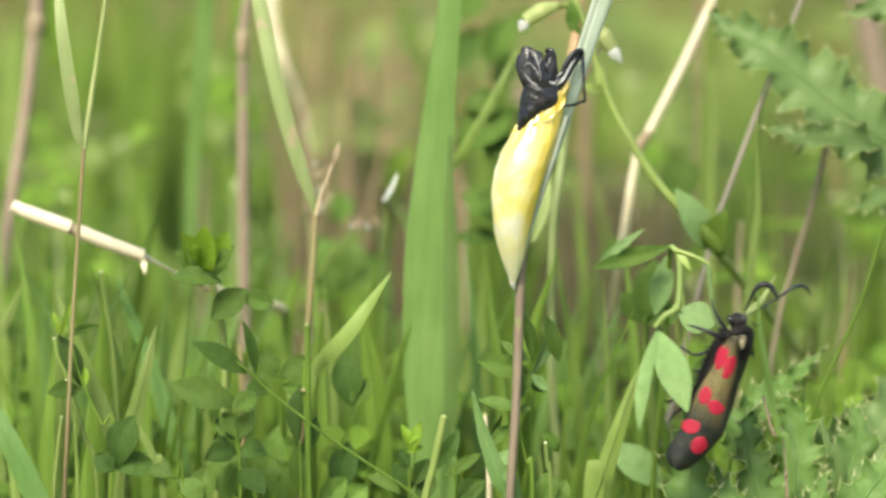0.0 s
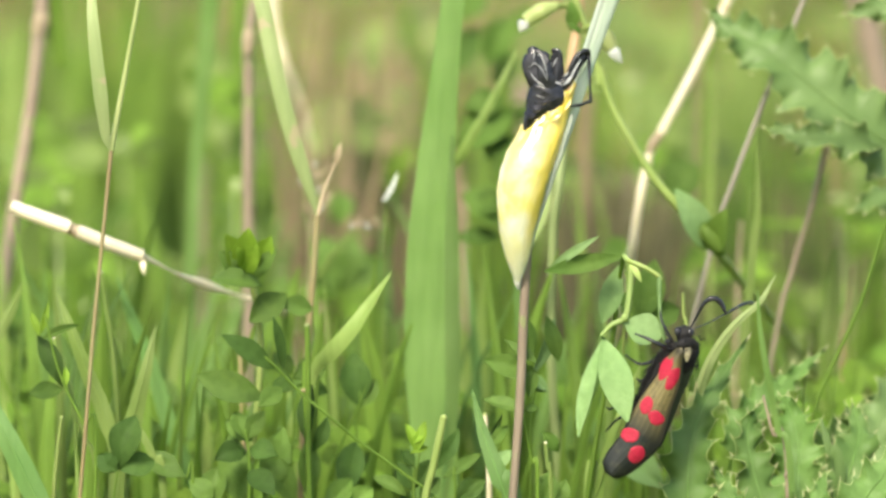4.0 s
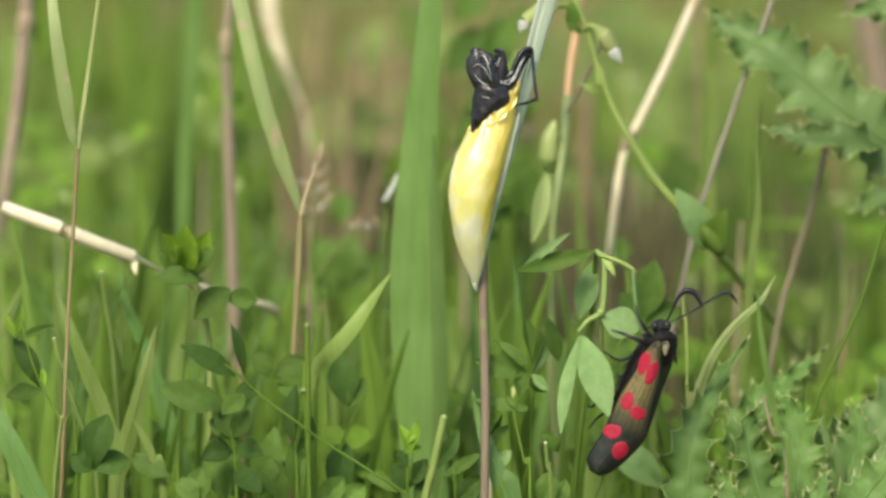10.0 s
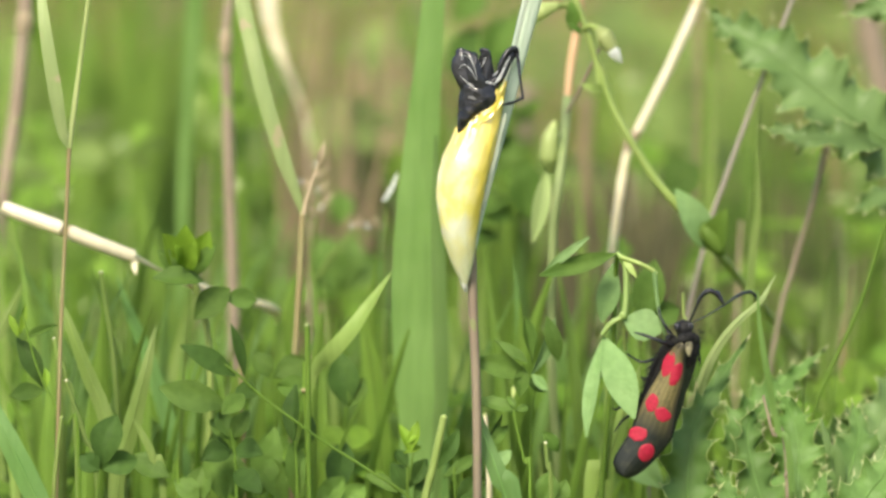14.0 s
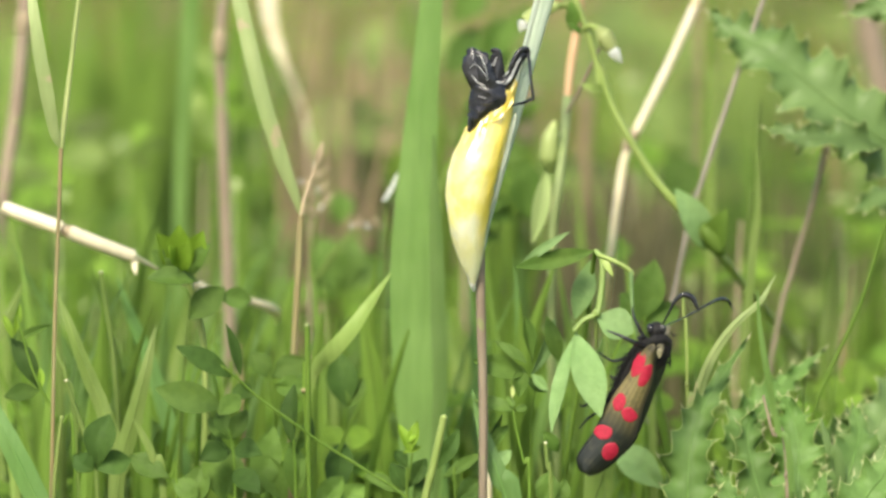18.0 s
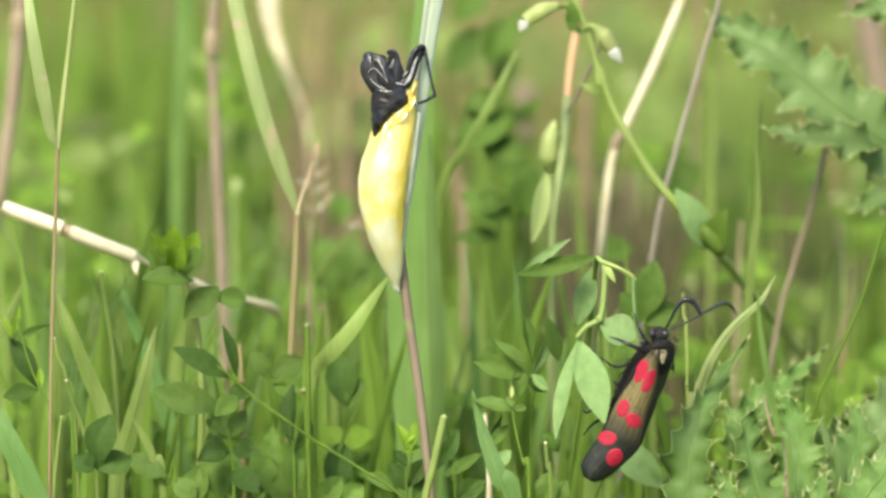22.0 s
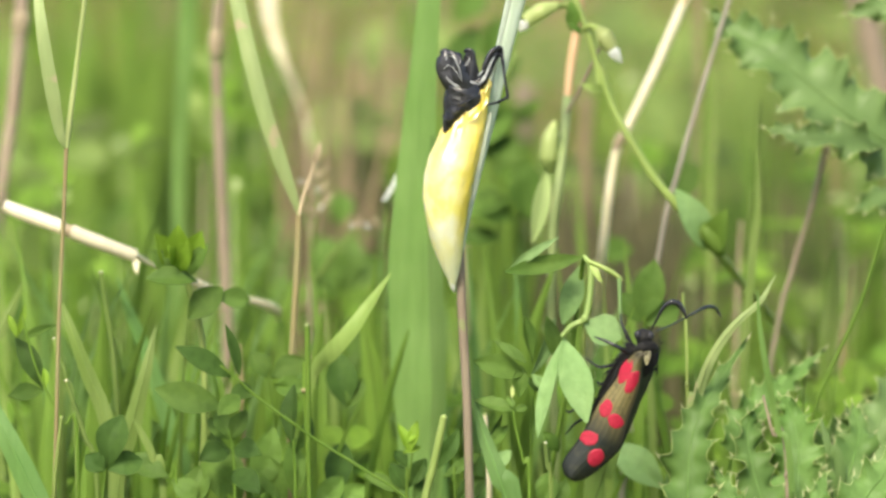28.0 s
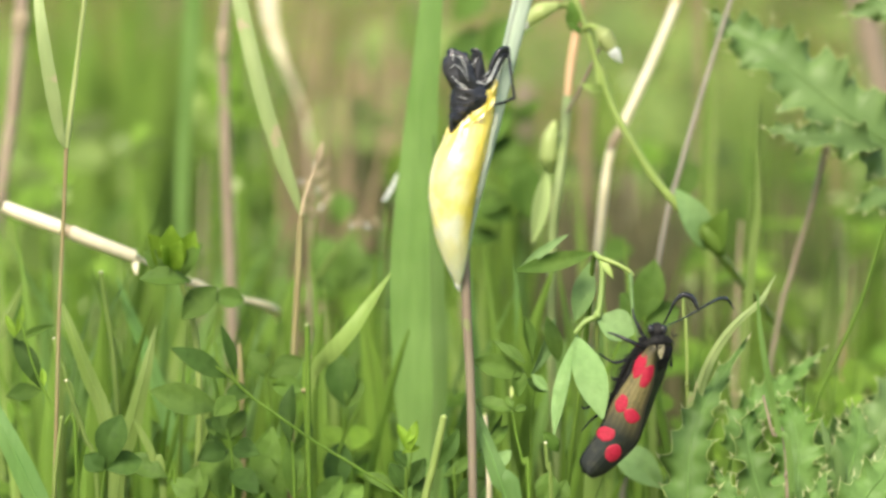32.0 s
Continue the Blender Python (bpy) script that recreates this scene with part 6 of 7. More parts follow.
# ---- the meadow around ----
def strewn(name, bases, heights, widths, leans, mat, label, category, rows=4, seed=0):
    """Many grass blades as one mesh: each bends over along its lean."""
    r = np.random.RandomState(seed)
    n = len(bases)
    face = r.uniform(0, math.pi, n)
    side = np.stack([np.cos(face), np.sin(face) * 0.6, np.zeros(n)], 1)
    verts, faces = [], []
    us = np.linspace(0, 1, rows)
    taper = np.array([0.7, 1.0, 0.75, 0.04]) if rows == 4 else np.array([0.7, 0.95, 1.0, 0.7, 0.04])
    for k, u in enumerate(us):
        c = bases + np.stack([leans[:, 0] * u ** 1.8, leans[:, 1] * u ** 1.8, heights * (u - 0.15 * u ** 3)], 1)
        w = (widths * taper[k] / 2)[:, None]
        up = np.array([0, -0.25, 0.1])[None, :] * w
        verts += [c - side * w, c + up, c + side * w]
    v = np.stack(verts, 1).reshape(-1, 3)
    per = 3 * rows
    q = []
    for k in range(rows - 1):
        a = 3 * k
        q += [[a, a + 1, a + 4, a + 3], [a + 1, a + 2, a + 5, a + 4]]
    f = (np.array(q)[None] + (np.arange(n) * per)[:, None, None]).reshape(-1, 4)
    me = bpy.data.meshes.new(name)
    me.vertices.add(len(v))
    me.vertices.foreach_set("co", (v * MM).ravel())
    me.loops.add(f.size)
    me.loops.foreach_set("vertex_index", f.ravel())
    me.polygons.add(len(f))
    me.polygons.foreach_set("loop_start", np.arange(0, f.size, 4))
    me.update(calc_edges=True)
    me.validate()
    me.polygons.foreach_set("use_smooth", np.ones(len(f), bool))
    me.materials.append(mat)
    return tagged(new(name, me), label, category, kind="stuff")


def patch(n, y0, y1, half0, half1, seed):
    """Random places between two depths, wider with depth."""
    r = np.random.RandomState(seed)
    y = y0 + (y1 - y0) * r.rand(n)
    half = half0 + (half1 - half0) * (y - y0) / (y1 - y0)
    x = (r.rand(n) * 2 - 1) * half
    if half1 > 300:  # ragged margins
        q = np.random.RandomState(seed + 500)
        x *= 1 + 2.2 * np.maximum(0, np.abs(x) / half - 0.55) * q.rand(n) ** 2
        y = np.where(np.abs(x) > 320, y + (q.rand(n) - 0.5) ** 3 * 2.4 * (y1 - y0), y)
    return np.stack([x, y, np.full(n, -4.0)], 1), r


def grass(name, n, y0, y1, h0, h1, hmin, hmax, wmin, wmax, seed, mat=None, label="meadow grass, green with straw-coloured blades", keep=None):
    b, r = patch(n, y0, y1, h0, h1, seed)
    if keep is not None:
        b = b[keep(b, r)]
    m = len(b)
    h = hmin + (hmax - hmin) * r.rand(m) ** 1.5
    w = wmin + (wmax - wmin) * r.rand(m)
    a = r.rand(m) * 2 * math.pi
    ln = h * (0.1 + 0.95 * r.rand(m) ** 1.6)
    return strewn(name, b, h, w, np.stack([np.cos(a) * ln, np.sin(a) * ln * 0.7], 1), mat or FIELD, label, "grass", seed=seed)


grass("short_sward", 12000, -1500, -60, 900, 900, 8, 30, 1.0, 2.6, 1)
grass("front_sward", 1100, -60, 12, 450, 450, 10, 32, 1.2, 2.8, 8)
grass("near_sward", 1740, 12, 130, 450, 450, 20, 56, 1.2, 2.8, 2)
grass("mid_grass", 2300, 130, 420, 500, 500, 30, 80, 1.4, 3.4, 3)
grass("back_grass", 16000, 420, 1500, 1000, 1000, 30, 130, 1.8, 4.6, 4)
grass("far_grass", 34000, 1500, 5200, 2400, 2400, 40, 190, 3, 8, 5)
grass("side_sward", 9000, -1400, 1500, 1300, 1500, 15, 60, 1.5, 3.5, 6, keep=lambda b, r: np.abs(b[:, 0]) > 300)
grass("outer_sward", 42000, -2600, 6500, 3200, 3200, 20, 110, 2, 6, 7, keep=lambda b, r: (np.abs(b[:, 0]) > 650 + 300 * r.rand(len(b))) | (b[:, 1] < -1000))

# dead thatch, its brown darkened for shade deep in the sward, and hay further back
b_, r_ = patch(800, 260, 460, 0, 0, 31)
b_[:, 0] = 24 + 64 * r_.rand(800)
strewn("dead_thatch", b_, 48 + 38 * r_.rand(800), 3 + 4 * r_.rand(800), np.stack([r_.randn(800) * 14, r_.randn(800) * 6], 1), THATCH_SHADE, "dead thatch, matted, coloured dark for shade inside the sward", "dead grass", seed=31)
b_, r_ = patch(330, 190, 250, 0, 0, 36)
b_[:, 0] = 19 + 17 * r_.rand(330)
strewn("dead_thatch", b_, 74 + 28 * r_.rand(330), 1.5 + 2.5 * r_.rand(330), np.stack([r_.randn(330) * 6, r_.randn(330) * 5], 1), THATCH_SHADE, "brown dead thatch, matted, darkened as shaded sward", "dead grass", seed=36)
b_, r_ = patch(150, 140, 190, 0, 0, 37)
b_[:, 0] = 22 + 14 * r_.rand(150)
strewn("dead_thatch", b_, 84 + 22 * r_.rand(150), 1.5 + 2 * r_.rand(150), np.stack([r_.randn(150) * 5, r_.randn(150) * 5], 1), THATCH_SHADE, "dead thatch behind the sprig, coloured dark for shade", "dead grass", seed=37)
b_, r_ = patch(64, 180, 225, 0, 0, 38)
b_[:, 0] = -23 + 16 * r_.rand(64)
strewn("dead_thatch", b_, 106 + 30 * r_.rand(64), 1.2 + 1.6 * r_.rand(64), np.stack([r_.randn(64) * 8, r_.randn(64) * 5], 1), BROWN_HAY, "brown dead grass standing in the meadow", "dead grass", seed=38)
b_, r_ = patch(760, 1200, 1900, 0, 0, 32)
b_[:, 0] = -75 + 150 * r_.rand(760)
strewn("hay_clump", b_, 50 + 60 * r_.rand(760), 3 + 4 * r_.rand(760), np.stack([r_.randn(760) * 18, r_.randn(760) * 8], 1), BUFF, "buff dry hay clump in the meadow", "dead grass", seed=32)
b_, r_ = patch(120, 700, 800, 0, 0, 33)
b_[:, 0] = 106 + 30 * r_.rand(120)
strewn("hay_clump", b_, 72 + 14 * r_.rand(120), 3 + 4 * r_.rand(120), np.stack([r_.randn(120) * 6, r_.randn(120) * 6], 1), BUFF, "buff dry hay clump in the meadow", "dead grass", seed=33)
b_, r_ = patch(150, 650, 900, 0, 0, 34)
b_[:, 0] = -48 + 60 * r_.rand(150)
strewn("hay_clump", b_, 78 + 30 * r_.rand(150), 3 + 4 * r_.rand(150), np.stack([r_.randn(150) * 12, r_.randn(150) * 8], 1), BROWN_HAY, "brown dry hay clump in the meadow", "dead grass", seed=34)


def leaf_cover(name, n, y0, y1, h0, h1, zmin, zmax, smin, smax, seed, label, mat=COVER):
    """Small trefoil leaflets in threes on unseen stalks, as one mesh."""
    b, r = patch(n, y0, y1, h0, h1, seed)
    verts, faces = [], []
    for i in range(n):
        z = zmin + (zmax - zmin) * r.rand() ** 1.4
        s = smin + (smax - smin) * r.rand()
        c = np.array([b[i, 0], b[i, 1], z])
        tilt, turn = r.uniform(0.2, 1.2), r.uniform(0, 6.28)
        nrm = Vector((math.cos(turn) * math.sin(tilt) * 0.6, -abs(math.sin(tilt)), math.cos(tilt))).normalized()
        e1 = nrm.cross(Vector((1, 0.2, 0))).normalized()
        e2 = nrm.cross(e1)
        k0 = len(verts)
        g = Vector((c[0], c[1], -4))
        verts += [g + Vector((-0.25, 0, 0)), g + Vector((0.25, 0, 0)), Vector(c) + Vector((0.2, 0, -0.1)), Vector(c) + Vector((-0.2, 0, -0.1))]
        faces.append((k0, k0 + 1, k0 + 2, k0 + 3))
        for a in (turn, turn + 1.25, turn - 1.25):
            d = e1 * math.cos(a) + e2 * math.sin(a)
            p = nrm.cross(d)
            k = len(verts)
            for u, w, h in ((0.02, 0.05, 0), (0.3, 0.24, 0.06), (0.65, 0.33, 0.05), (0.9, 0.2, 0.0), (1.0, 0.03, -0.04)):
                m = Vector(c) + d * s * u + nrm * s * h
                verts += [m - p * s * w + nrm * s * 0.06, m, m + p * s * w + nrm * s * 0.06]
            for q in range(4):
                o = k + 3 * q
                faces += [(o, o + 1, o + 4, o + 3), (o + 1, o + 2, o + 5, o + 4)]
    me = bpy.data.meshes.new(name)
    me.from_pydata([tuple(v * MM) for v in verts], [], faces)
    me.polygons.foreach_set("use_smooth", np.ones(len(faces), bool))
    me.materials.append(mat)
    return tagged(new(name, me), label, "ground cover", kind="stuff")


leaf_cover("trefoil_cover", 260, 16, 130, 90, 110, 15, 60, 3.5, 7.0, 11, "low green trefoil leaves between the grasses")
leaf_cover("trefoil_cover", 300, 40, 135, 66, 74, 40, 62, 3.5, 6.5, 18, "green trefoil leaves in the light between the grasses")
leaf_cover("trefoil_cover", 700, 130, 700, 130, 260, 10, 60, 5, 10, 12, "soft green clover leaves further back")
leaf_cover("trefoil_cover", 170, 180, 620, 90, 190, 30, 95, 6, 12, 14, "tall leafy clover and trefoil, soft green", COVER_DULL)
leaf_cover("trefoil_cover", 66, 125, 240, 74, 92, 44, 98, 4, 7.5, 16, "leafy trefoil shoots among the grasses")
leaf_cover("dry_seed_heads", 26, 120, 260, 74, 92, 40, 95, 1.2, 2.4, 17, "small pale dry seed heads", WAN)
leaf_cover("trefoil_cover", 260, 620, 1900, 170, 420, 20, 80, 10, 22, 15, "broad-leaved meadow herbs further back", COVER_DULL)
leaf_cover("trefoil_cover", 900, -500, 10, 260, 120, 5, 26, 4, 8, 13, "low clover leaves before the grasses")

# ---- single plants among them ----
rng = random.Random(21)
sorts = []
for k_ in range(5):
    e_ = thing("trefoil", (0, 0, -3), "leafy green trefoil plant among the grasses", "trefoil", "trefoil plants")
    h_ = (52, 60, 68, 76, 58)[k_]
    lean_ = Vector((rng.uniform(-10, 10), rng.uniform(-4, 4), h_))
    line_ = [Vector((0, 0, -3)), lean_ * 0.35 + Vector((rng.uniform(-3, 3), 0, 0)), lean_ * 0.7, lean_]
    part("stem", tube(line_, [0.4, 0.32, 0.26, 0.18], 6), GRASS, e_)
    for q_ in (0.62, 0.82, 1.0):
        c_ = spline(line_, 20)[int(q_ * 20)]
        off_ = Vector((rng.uniform(-6, 6), rng.uniform(-4, 4), rng.uniform(1, 5))) * (1.3 - q_)
        part("stalk", tube([c_, c_ + off_ * 0.6, c_ + off_], [0.2, 0.16, 0.14], 5, n=4), STALK, e_)
        trefoil(c_ + off_, rng.uniform(4.5, 7.0), rng.uniform(-90, 90), (rng.uniform(-0.4, 0.4), -1, rng.uniform(0.2, 0.9)), (CLOVER, LEAF_LIT, CLOVER_DARK)[rng.randrange(3)], e_, slim=rng.uniform(0.36, 0.52), belly=0.52)
    sorts.append(e_)
tufts = []
for k_ in range(6):
    e_ = thing("grass_tuft", (0, 0, -3), "tuft of green grass blades of uneven height", "grass", "grass tufts")
    mat_ = (GRASS, BROAD, GRASS, GRASS_BLUE, GRASS, BROAD)[k_]
    for b_ in range(6):
        h_, a_ = rng.uniform(40, 96), rng.uniform(0, 6.28)
        o_ = Vector((rng.uniform(-4, 4), rng.uniform(-4, 4), 0))
        l_ = h_ * rng.uniform(0.05, 0.22)
        d_ = Vector((math.cos(a_), math.sin(a_) * 0.5, 0))
        w_ = rng.uniform(1.2, 2.8)
        part("leaf_blade", blade([o_ + Vector((0, 0, -3)), o_ + d_ * l_ * 0.12 + Vector((0, 0, h_ * 0.4)), o_ + d_ * l_ * 0.5 + Vector((0, 0, h_ * 0.78)), o_ + d_ * l_ + Vector((0, 0, h_))],
                                 [w_ * 0.6, w_, w_ * 0.85, 0.08], 0.2, (rng.uniform(-0.6, 0.6), -1, 0.1), n=10), mat_, e_)
    tufts.append(e_)
# they stand in uneven rows, thinner where the view is open
for y0_, half_, n_t, n_g in ((44, 62, 3, 9), (66, 68, 9, 11), (98, 76, 9, 10), (140, 86, 7, 8), (200, 100, 7, 7)):
    for src_, cnt_ in ((sorts, n_t), (tufts, n_g)):
        for q_ in range(cnt_):
            x_ = (-1 + 2 * (q_ + rng.uniform(0.1, 0.9)) / cnt_) * half_
            if y0_ < 40 and -11 < x_ < 1:
                continue
            copy_thing(src_[rng.randrange(len(src_))], pose(x_ * MM, (y0_ + rng.uniform(-9, 9)) * MM, (-3 - rng.uniform(0, 12) - (rng.uniform(8, 30) if y0_ < 60 or x_ > 25 else 0)) * MM, 0, 0, rng.uniform(-50, 50)))
for q_ in range(14):
    x_ = -58 + 78 * (q_ + rng.uniform(0, 0.9)) / 14
    if -15 < x_ < 4:
        continue
    src_ = tufts[rng.randrange(6)]
    copy_thing(src_, pose(x_ * MM, rng.uniform(34, 60) * MM, (-4 - rng.uniform(0, 12)) * MM, 0, 0, rng.uniform(-60, 60)))
for q_, e_ in enumerate(sorts + tufts):
    e_.location = Vector((-90 + 17 * q_, 175 + 8 * (q_ % 3) + (240 if q_ > 4 else 0), -3)) * MM

# stands of broader leaves further back
def stand(x0, x1, y, z0, z1, n, w0, w1, mat, label, lean=0.12):
    """A close stand of upright leaves, its tops between two heights."""
    e = thing("grass_stand", ((x0 + x1) / 2, y, -3), label, "grass", "grass stands")
    for k in range(n):
        x = x0 + (x1 - x0) * (k + rng.uniform(0.1, 0.9)) / n
        yy, h, w = y + rng.uniform(-25, 25), rng.uniform(z0, z1), rng.uniform(w0, w1)
        d = Vector((rng.uniform(-1, 1), rng.uniform(-0.5, 0.5), 0)) * h * lean
        part("leaf_blade", blade([(x, yy, -3), (x + d.x * 0.2, yy + d.y * 0.2, h * 0.45), (x + d.x * 0.55, yy + d.y * 0.5, h * 0.8), (x + d.x, yy + d.y, h)],
                                 [w * 0.7, w, w * 0.9, 0.2], 0.2, (rng.uniform(-0.5, 0.5), -1, 0.15), n=10), mat, e)
    return e


stand(-67, -50, 350, 84, 112, 30, 3.0, 5.5, HERB, "stand of deep green broad grass leaves")
stand(-86, -74, 350, 84, 116, 18, 2.5, 4.5, GRASS_PALE, "stand of yellow-green grass leaves")
stand(-52, -34, 480, 60, 98, 22, 3.0, 5.5, GRASS, "stand of fresh green grass leaves")
stand(-92, -40, 430, 50, 98, 44, 3.0, 5.5, GRASS, "stand of fresh green grass leaves")
stand(-72, -40, 270, 50, 74, 16, 2.5, 4.5, HERB, "stand of deep green broad grass leaves")
stand(2, 13, 210, 88, 116, 10, 3.0, 5.0, HERB, "stand of deep green broad grass leaves")
stand(50, 66, 480, 70, 104, 26, 3.0, 5.5, GRASS_PALE, "stand of yellow-green grass leaves")
stand(62, 92, 400, 50, 84, 22, 2.5, 4.5, CLOVER, "stand of deep green broad grass leaves")
stand(2, 11, 72, 60, 80, 7, 2.0, 3.4, GRASS_PALE, "stand of yellow-green grass leaves")
stand(9, 20, 90, 60, 80, 8, 2.0, 3.4, GRASS, "stand of fresh green grass leaves")
stand(-30, -6, 78, 58, 76, 14, 2.0, 3.4, GRASS, "stand of fresh green grass leaves")
stand(-58, -30, 66, 56, 74, 14, 2.0, 3.4, GRASS_PALE, "stand of yellow-green grass leaves")
stand(36, 64, 300, 58, 80, 20, 3.0, 5.5, CLOVER, "stand of deep green broad grass leaves")
stand(8, 30, 330, 50, 74, 12, 2.5, 4.5, HERB, "stand of deep green broad grass leaves")

# slender blades between the front plants
fine = []
for k_ in range(4):
    e_ = thing("grass_tuft", (0, 0, -3), "tuft of slender green grass blades, some tips bleached", "grass", "slender tufts")
    for b_ in range(5):
        h_, a_ = rng.uniform(60, 92), rng.uniform(0, 6.28)
        o_ = Vector((rng.uniform(-5, 5), rng.uniform(-4, 4), 0))
        l_ = h_ * rng.uniform(0.03, 0.22)
        d_ = Vector((math.cos(a_), math.sin(a_) * 0.5, 0))
        w_ = rng.uniform(0.9, 3.0)
        part("leaf_blade", blade([o_ + Vector((0, 0, -3)), o_ + d_ * l_ * 0.12 + Vector((0, 0, h_ * 0.4)), o_ + d_ * l_ * 0.5 + Vector((0, 0, h_ * 0.78)), o_ + d_ * l_ + Vector((0, 0, h_))],
                                 [w_ * 0.6, w_, w_ * 0.85, 0.06], 0.25, (rng.uniform(-0.8, 0.8), -1, 0.1), n=12), (GRASS, BROAD, GRASS, GRASS_PALE)[rng.randrange(4)], e_)
    fine.append(e_)
for q_ in range(17):
    x_ = -57 + 76 * (q_ + rng.uniform(0, 0.9)) / 17
    if -15 < x_ < 4:
        continue
    copy_thing(fine[q_ % 4], pose(x_ * MM, rng.uniform(22, 48) * MM, (-4 - rng.uniform(0, 14)) * MM, 0, 0, rng.uniform(-70, 70)))
for q_ in range(8):
    x_ = 22 + 38 * (q_ + rng.uniform(0, 0.9)) / 8
    copy_thing(fine[q_ % 4], pose(x_ * MM, rng.uniform(26, 60) * MM, (-8 - rng.uniform(0, 16)) * MM, 0, 0, rng.uniform(-70, 70)))
for q_ in range(20):
    y_ = rng.uniform(80, 210)
    x_ = (-1 + 2 * (q_ + rng.uniform(0, 0.9)) / 20) * (62 + 0.08 * y_)
    copy_thing(fine[q_ % 4], pose(x_ * MM, y_ * MM, (-2 - rng.uniform(0, 10)) * MM, 0, 0, rng.uniform(-70, 70)))
for q_, e_ in enumerate(fine):
    e_.location = Vector((-40 + 25 * q_, 150, -8)) * MM


# ---- the wind ----
def sway(ob, pivot, rows):
    """Leans a thing about a point near the ground: seconds and degrees, to the right."""
    p, rest = Vector(pivot) * MM, ob.matrix_basis.copy()
    walk(ob, [(t, Matrix.Translation(p) @ pose(0, 0, 0, 0, a, 0) @ Matrix.Translation(-p) @ rest) for t, a in rows])


def toss(ob, pivot, rows):
    """Shifts and turns a thing about a point: seconds, millimetres along x and z, degrees."""
    p, rest = Vector(pivot) * MM, ob.matrix_basis.copy()
    walk(ob, [(t, Matrix.Translation(p + Vector((x * MM, 0, z * MM))) @ pose(0, 0, 0, 0, a, 0) @ Matrix.Translation(-p) @ rest) for t, x, z, a in rows])


def motions():
    stem_rows = [
        (0, 5.773), (0.5, 4.95), (1, 4.817), (1.5, 0.817), (2, -0.561), (2.5, 6.798), (3, 6.522), (3.5, 7.547), (5.5, -1.229), (6, 0.15),
        (6.5, 0.856), (7, 3.626), (7.5, 3.09), (8, 1.005), (8.5, 5.275), (9, 0.164), (9.5, 1.024), (10, 2.567), (10.5, 1.286), (11, -0.817),
        (11.5, -0.262), (12, -1.959), (12.5, -1.079), (13, 0), (13.5, 1.774), (14, 1.643), (14.5, 1.823), (16.5, -0.787), (17, 3.931), (17.5, 3.419),
        (18, 2.34), (18.5, 4.411), (19, 1.229), (19.5, -0.027), (20, -1.155), (20.5, -3.539), (21, -2.809), (21.5, -3.795), (22, -4.177),
        (22.5, -4.114), (23, -2.94), (23.5, -3.152), (24, -3.964), (24.5, -3.021), (25, -4.544), (25.5, -0.899), (27.5, -2.902), (28, 0.657),
        (28.5, -1.746), (29, -2.863), (29.5, -3.139), (30, -2.926), (30.5, 2.18), (31, 2.188), (31.5, -2.008), (32, 1.082),]
    for ob in (cocoon_stem, cocoon, pupal_skin):
        toss(ob, (3.3, 0.0, -1.3), [(t, 0, 0.014 * a * a, a) for t, a in stem_rows])
    sprig_rows = [
        (0, 9.9, 1.75, -1.9), (0.1, 11.4, 1.5, -2.6), (0.5, 0.92, 1.342, 0.666), (1, 4.666, 1.674, -1.93), (1.5, 3.384, 1.591, -0.118), (2, 1.942, 0.882, 0.124),
        (2.5, 2.632, 1.375, -0.229), (3, 1.538, -0.632, 2.275), (3.5, 4.064, 0.112, 2.853), (5.5, -0.372, 0.803, -0.296), (6, 0, 0.571, 0),
        (6.5, -0.308, -0.345, 0.726), (7, 0.232, -0.232, 0.312), (7.5, 0.785, 1.258, -3.422), (8, -6.31, -0.276, 2.252), (8.5, 3.984, 0.923, -0.252),
        (9, 1.048, -0.04, -0.881), (9.5, -0.015, 0.562, -0.47), (10, 0.325, 1.079, -0.782), (10.5, 3.302, 0.855, -1.28), (11, 1.687, 1.062, -1.626),
        (11.5, 1.643, 0.523, -1.242), (12, -0.48, 0.104, 0.506), (12.5, -0.447, 1.037, -0.507), (13, 0, -0.143, 0), (13.5, 2.907, 1.145, -3.197),
        (14, 3.143, 0.833, -2.304), (14.5, 1.085, 0.98, 0.296), (16.5, 1.957, 0.176, 0.597), (17, 1.338, 1.103, 0.59), (17.5, 2.6, 0.528, -1.017),
        (18, -0.137, 0.932, 1.837), (18.5, 5.769, 0.42, -0.42), (19, 2.468, 1.919, -0.395), (19.5, 0.824, -0.539, 0.48), (20, 0.837, -0.576, 1.111),
        (20.5, -1.446, 1.079, 2.18), (21, -0.921, -0.058, 2.551), (21.5, -1.041, 0.713, 1.474), (22, 0.189, 0.184, 1.068),
        (22.5, -0.442, 0.874, 1.147), (23, 0.195, 0.422, 1.111), (23.5, -0.696, 0.592, 1.385), (24, -1.015, 0.38, 1.493),
        (24.5, -1.055, 0.459, 2.087), (25, -1.548, 0.27, 2.127), (25.5, -0.948, 0.43, 3.779), (27.5, -0.96, -0.083, 2.443),
        (28, -1.663, 0.134, 2.696), (28.5, -2.16, 0, 3.609), (29, -2.603, 0.493, 2.956), (29.5, -2.01, 0.124, 1.871), (30, -1.878, 0.391, 2.327),
        (30.5, -1.195, 0.978, 1.744), (31, -2.749, -0.199, 2.75), (31.5, -1.863, 0.994, 3.16), (32, -0.096, 0.749, 0.71),]
    for ob in (sprig, moth):
        toss(ob, (22.5, 0.0, 79.5), sprig_rows)
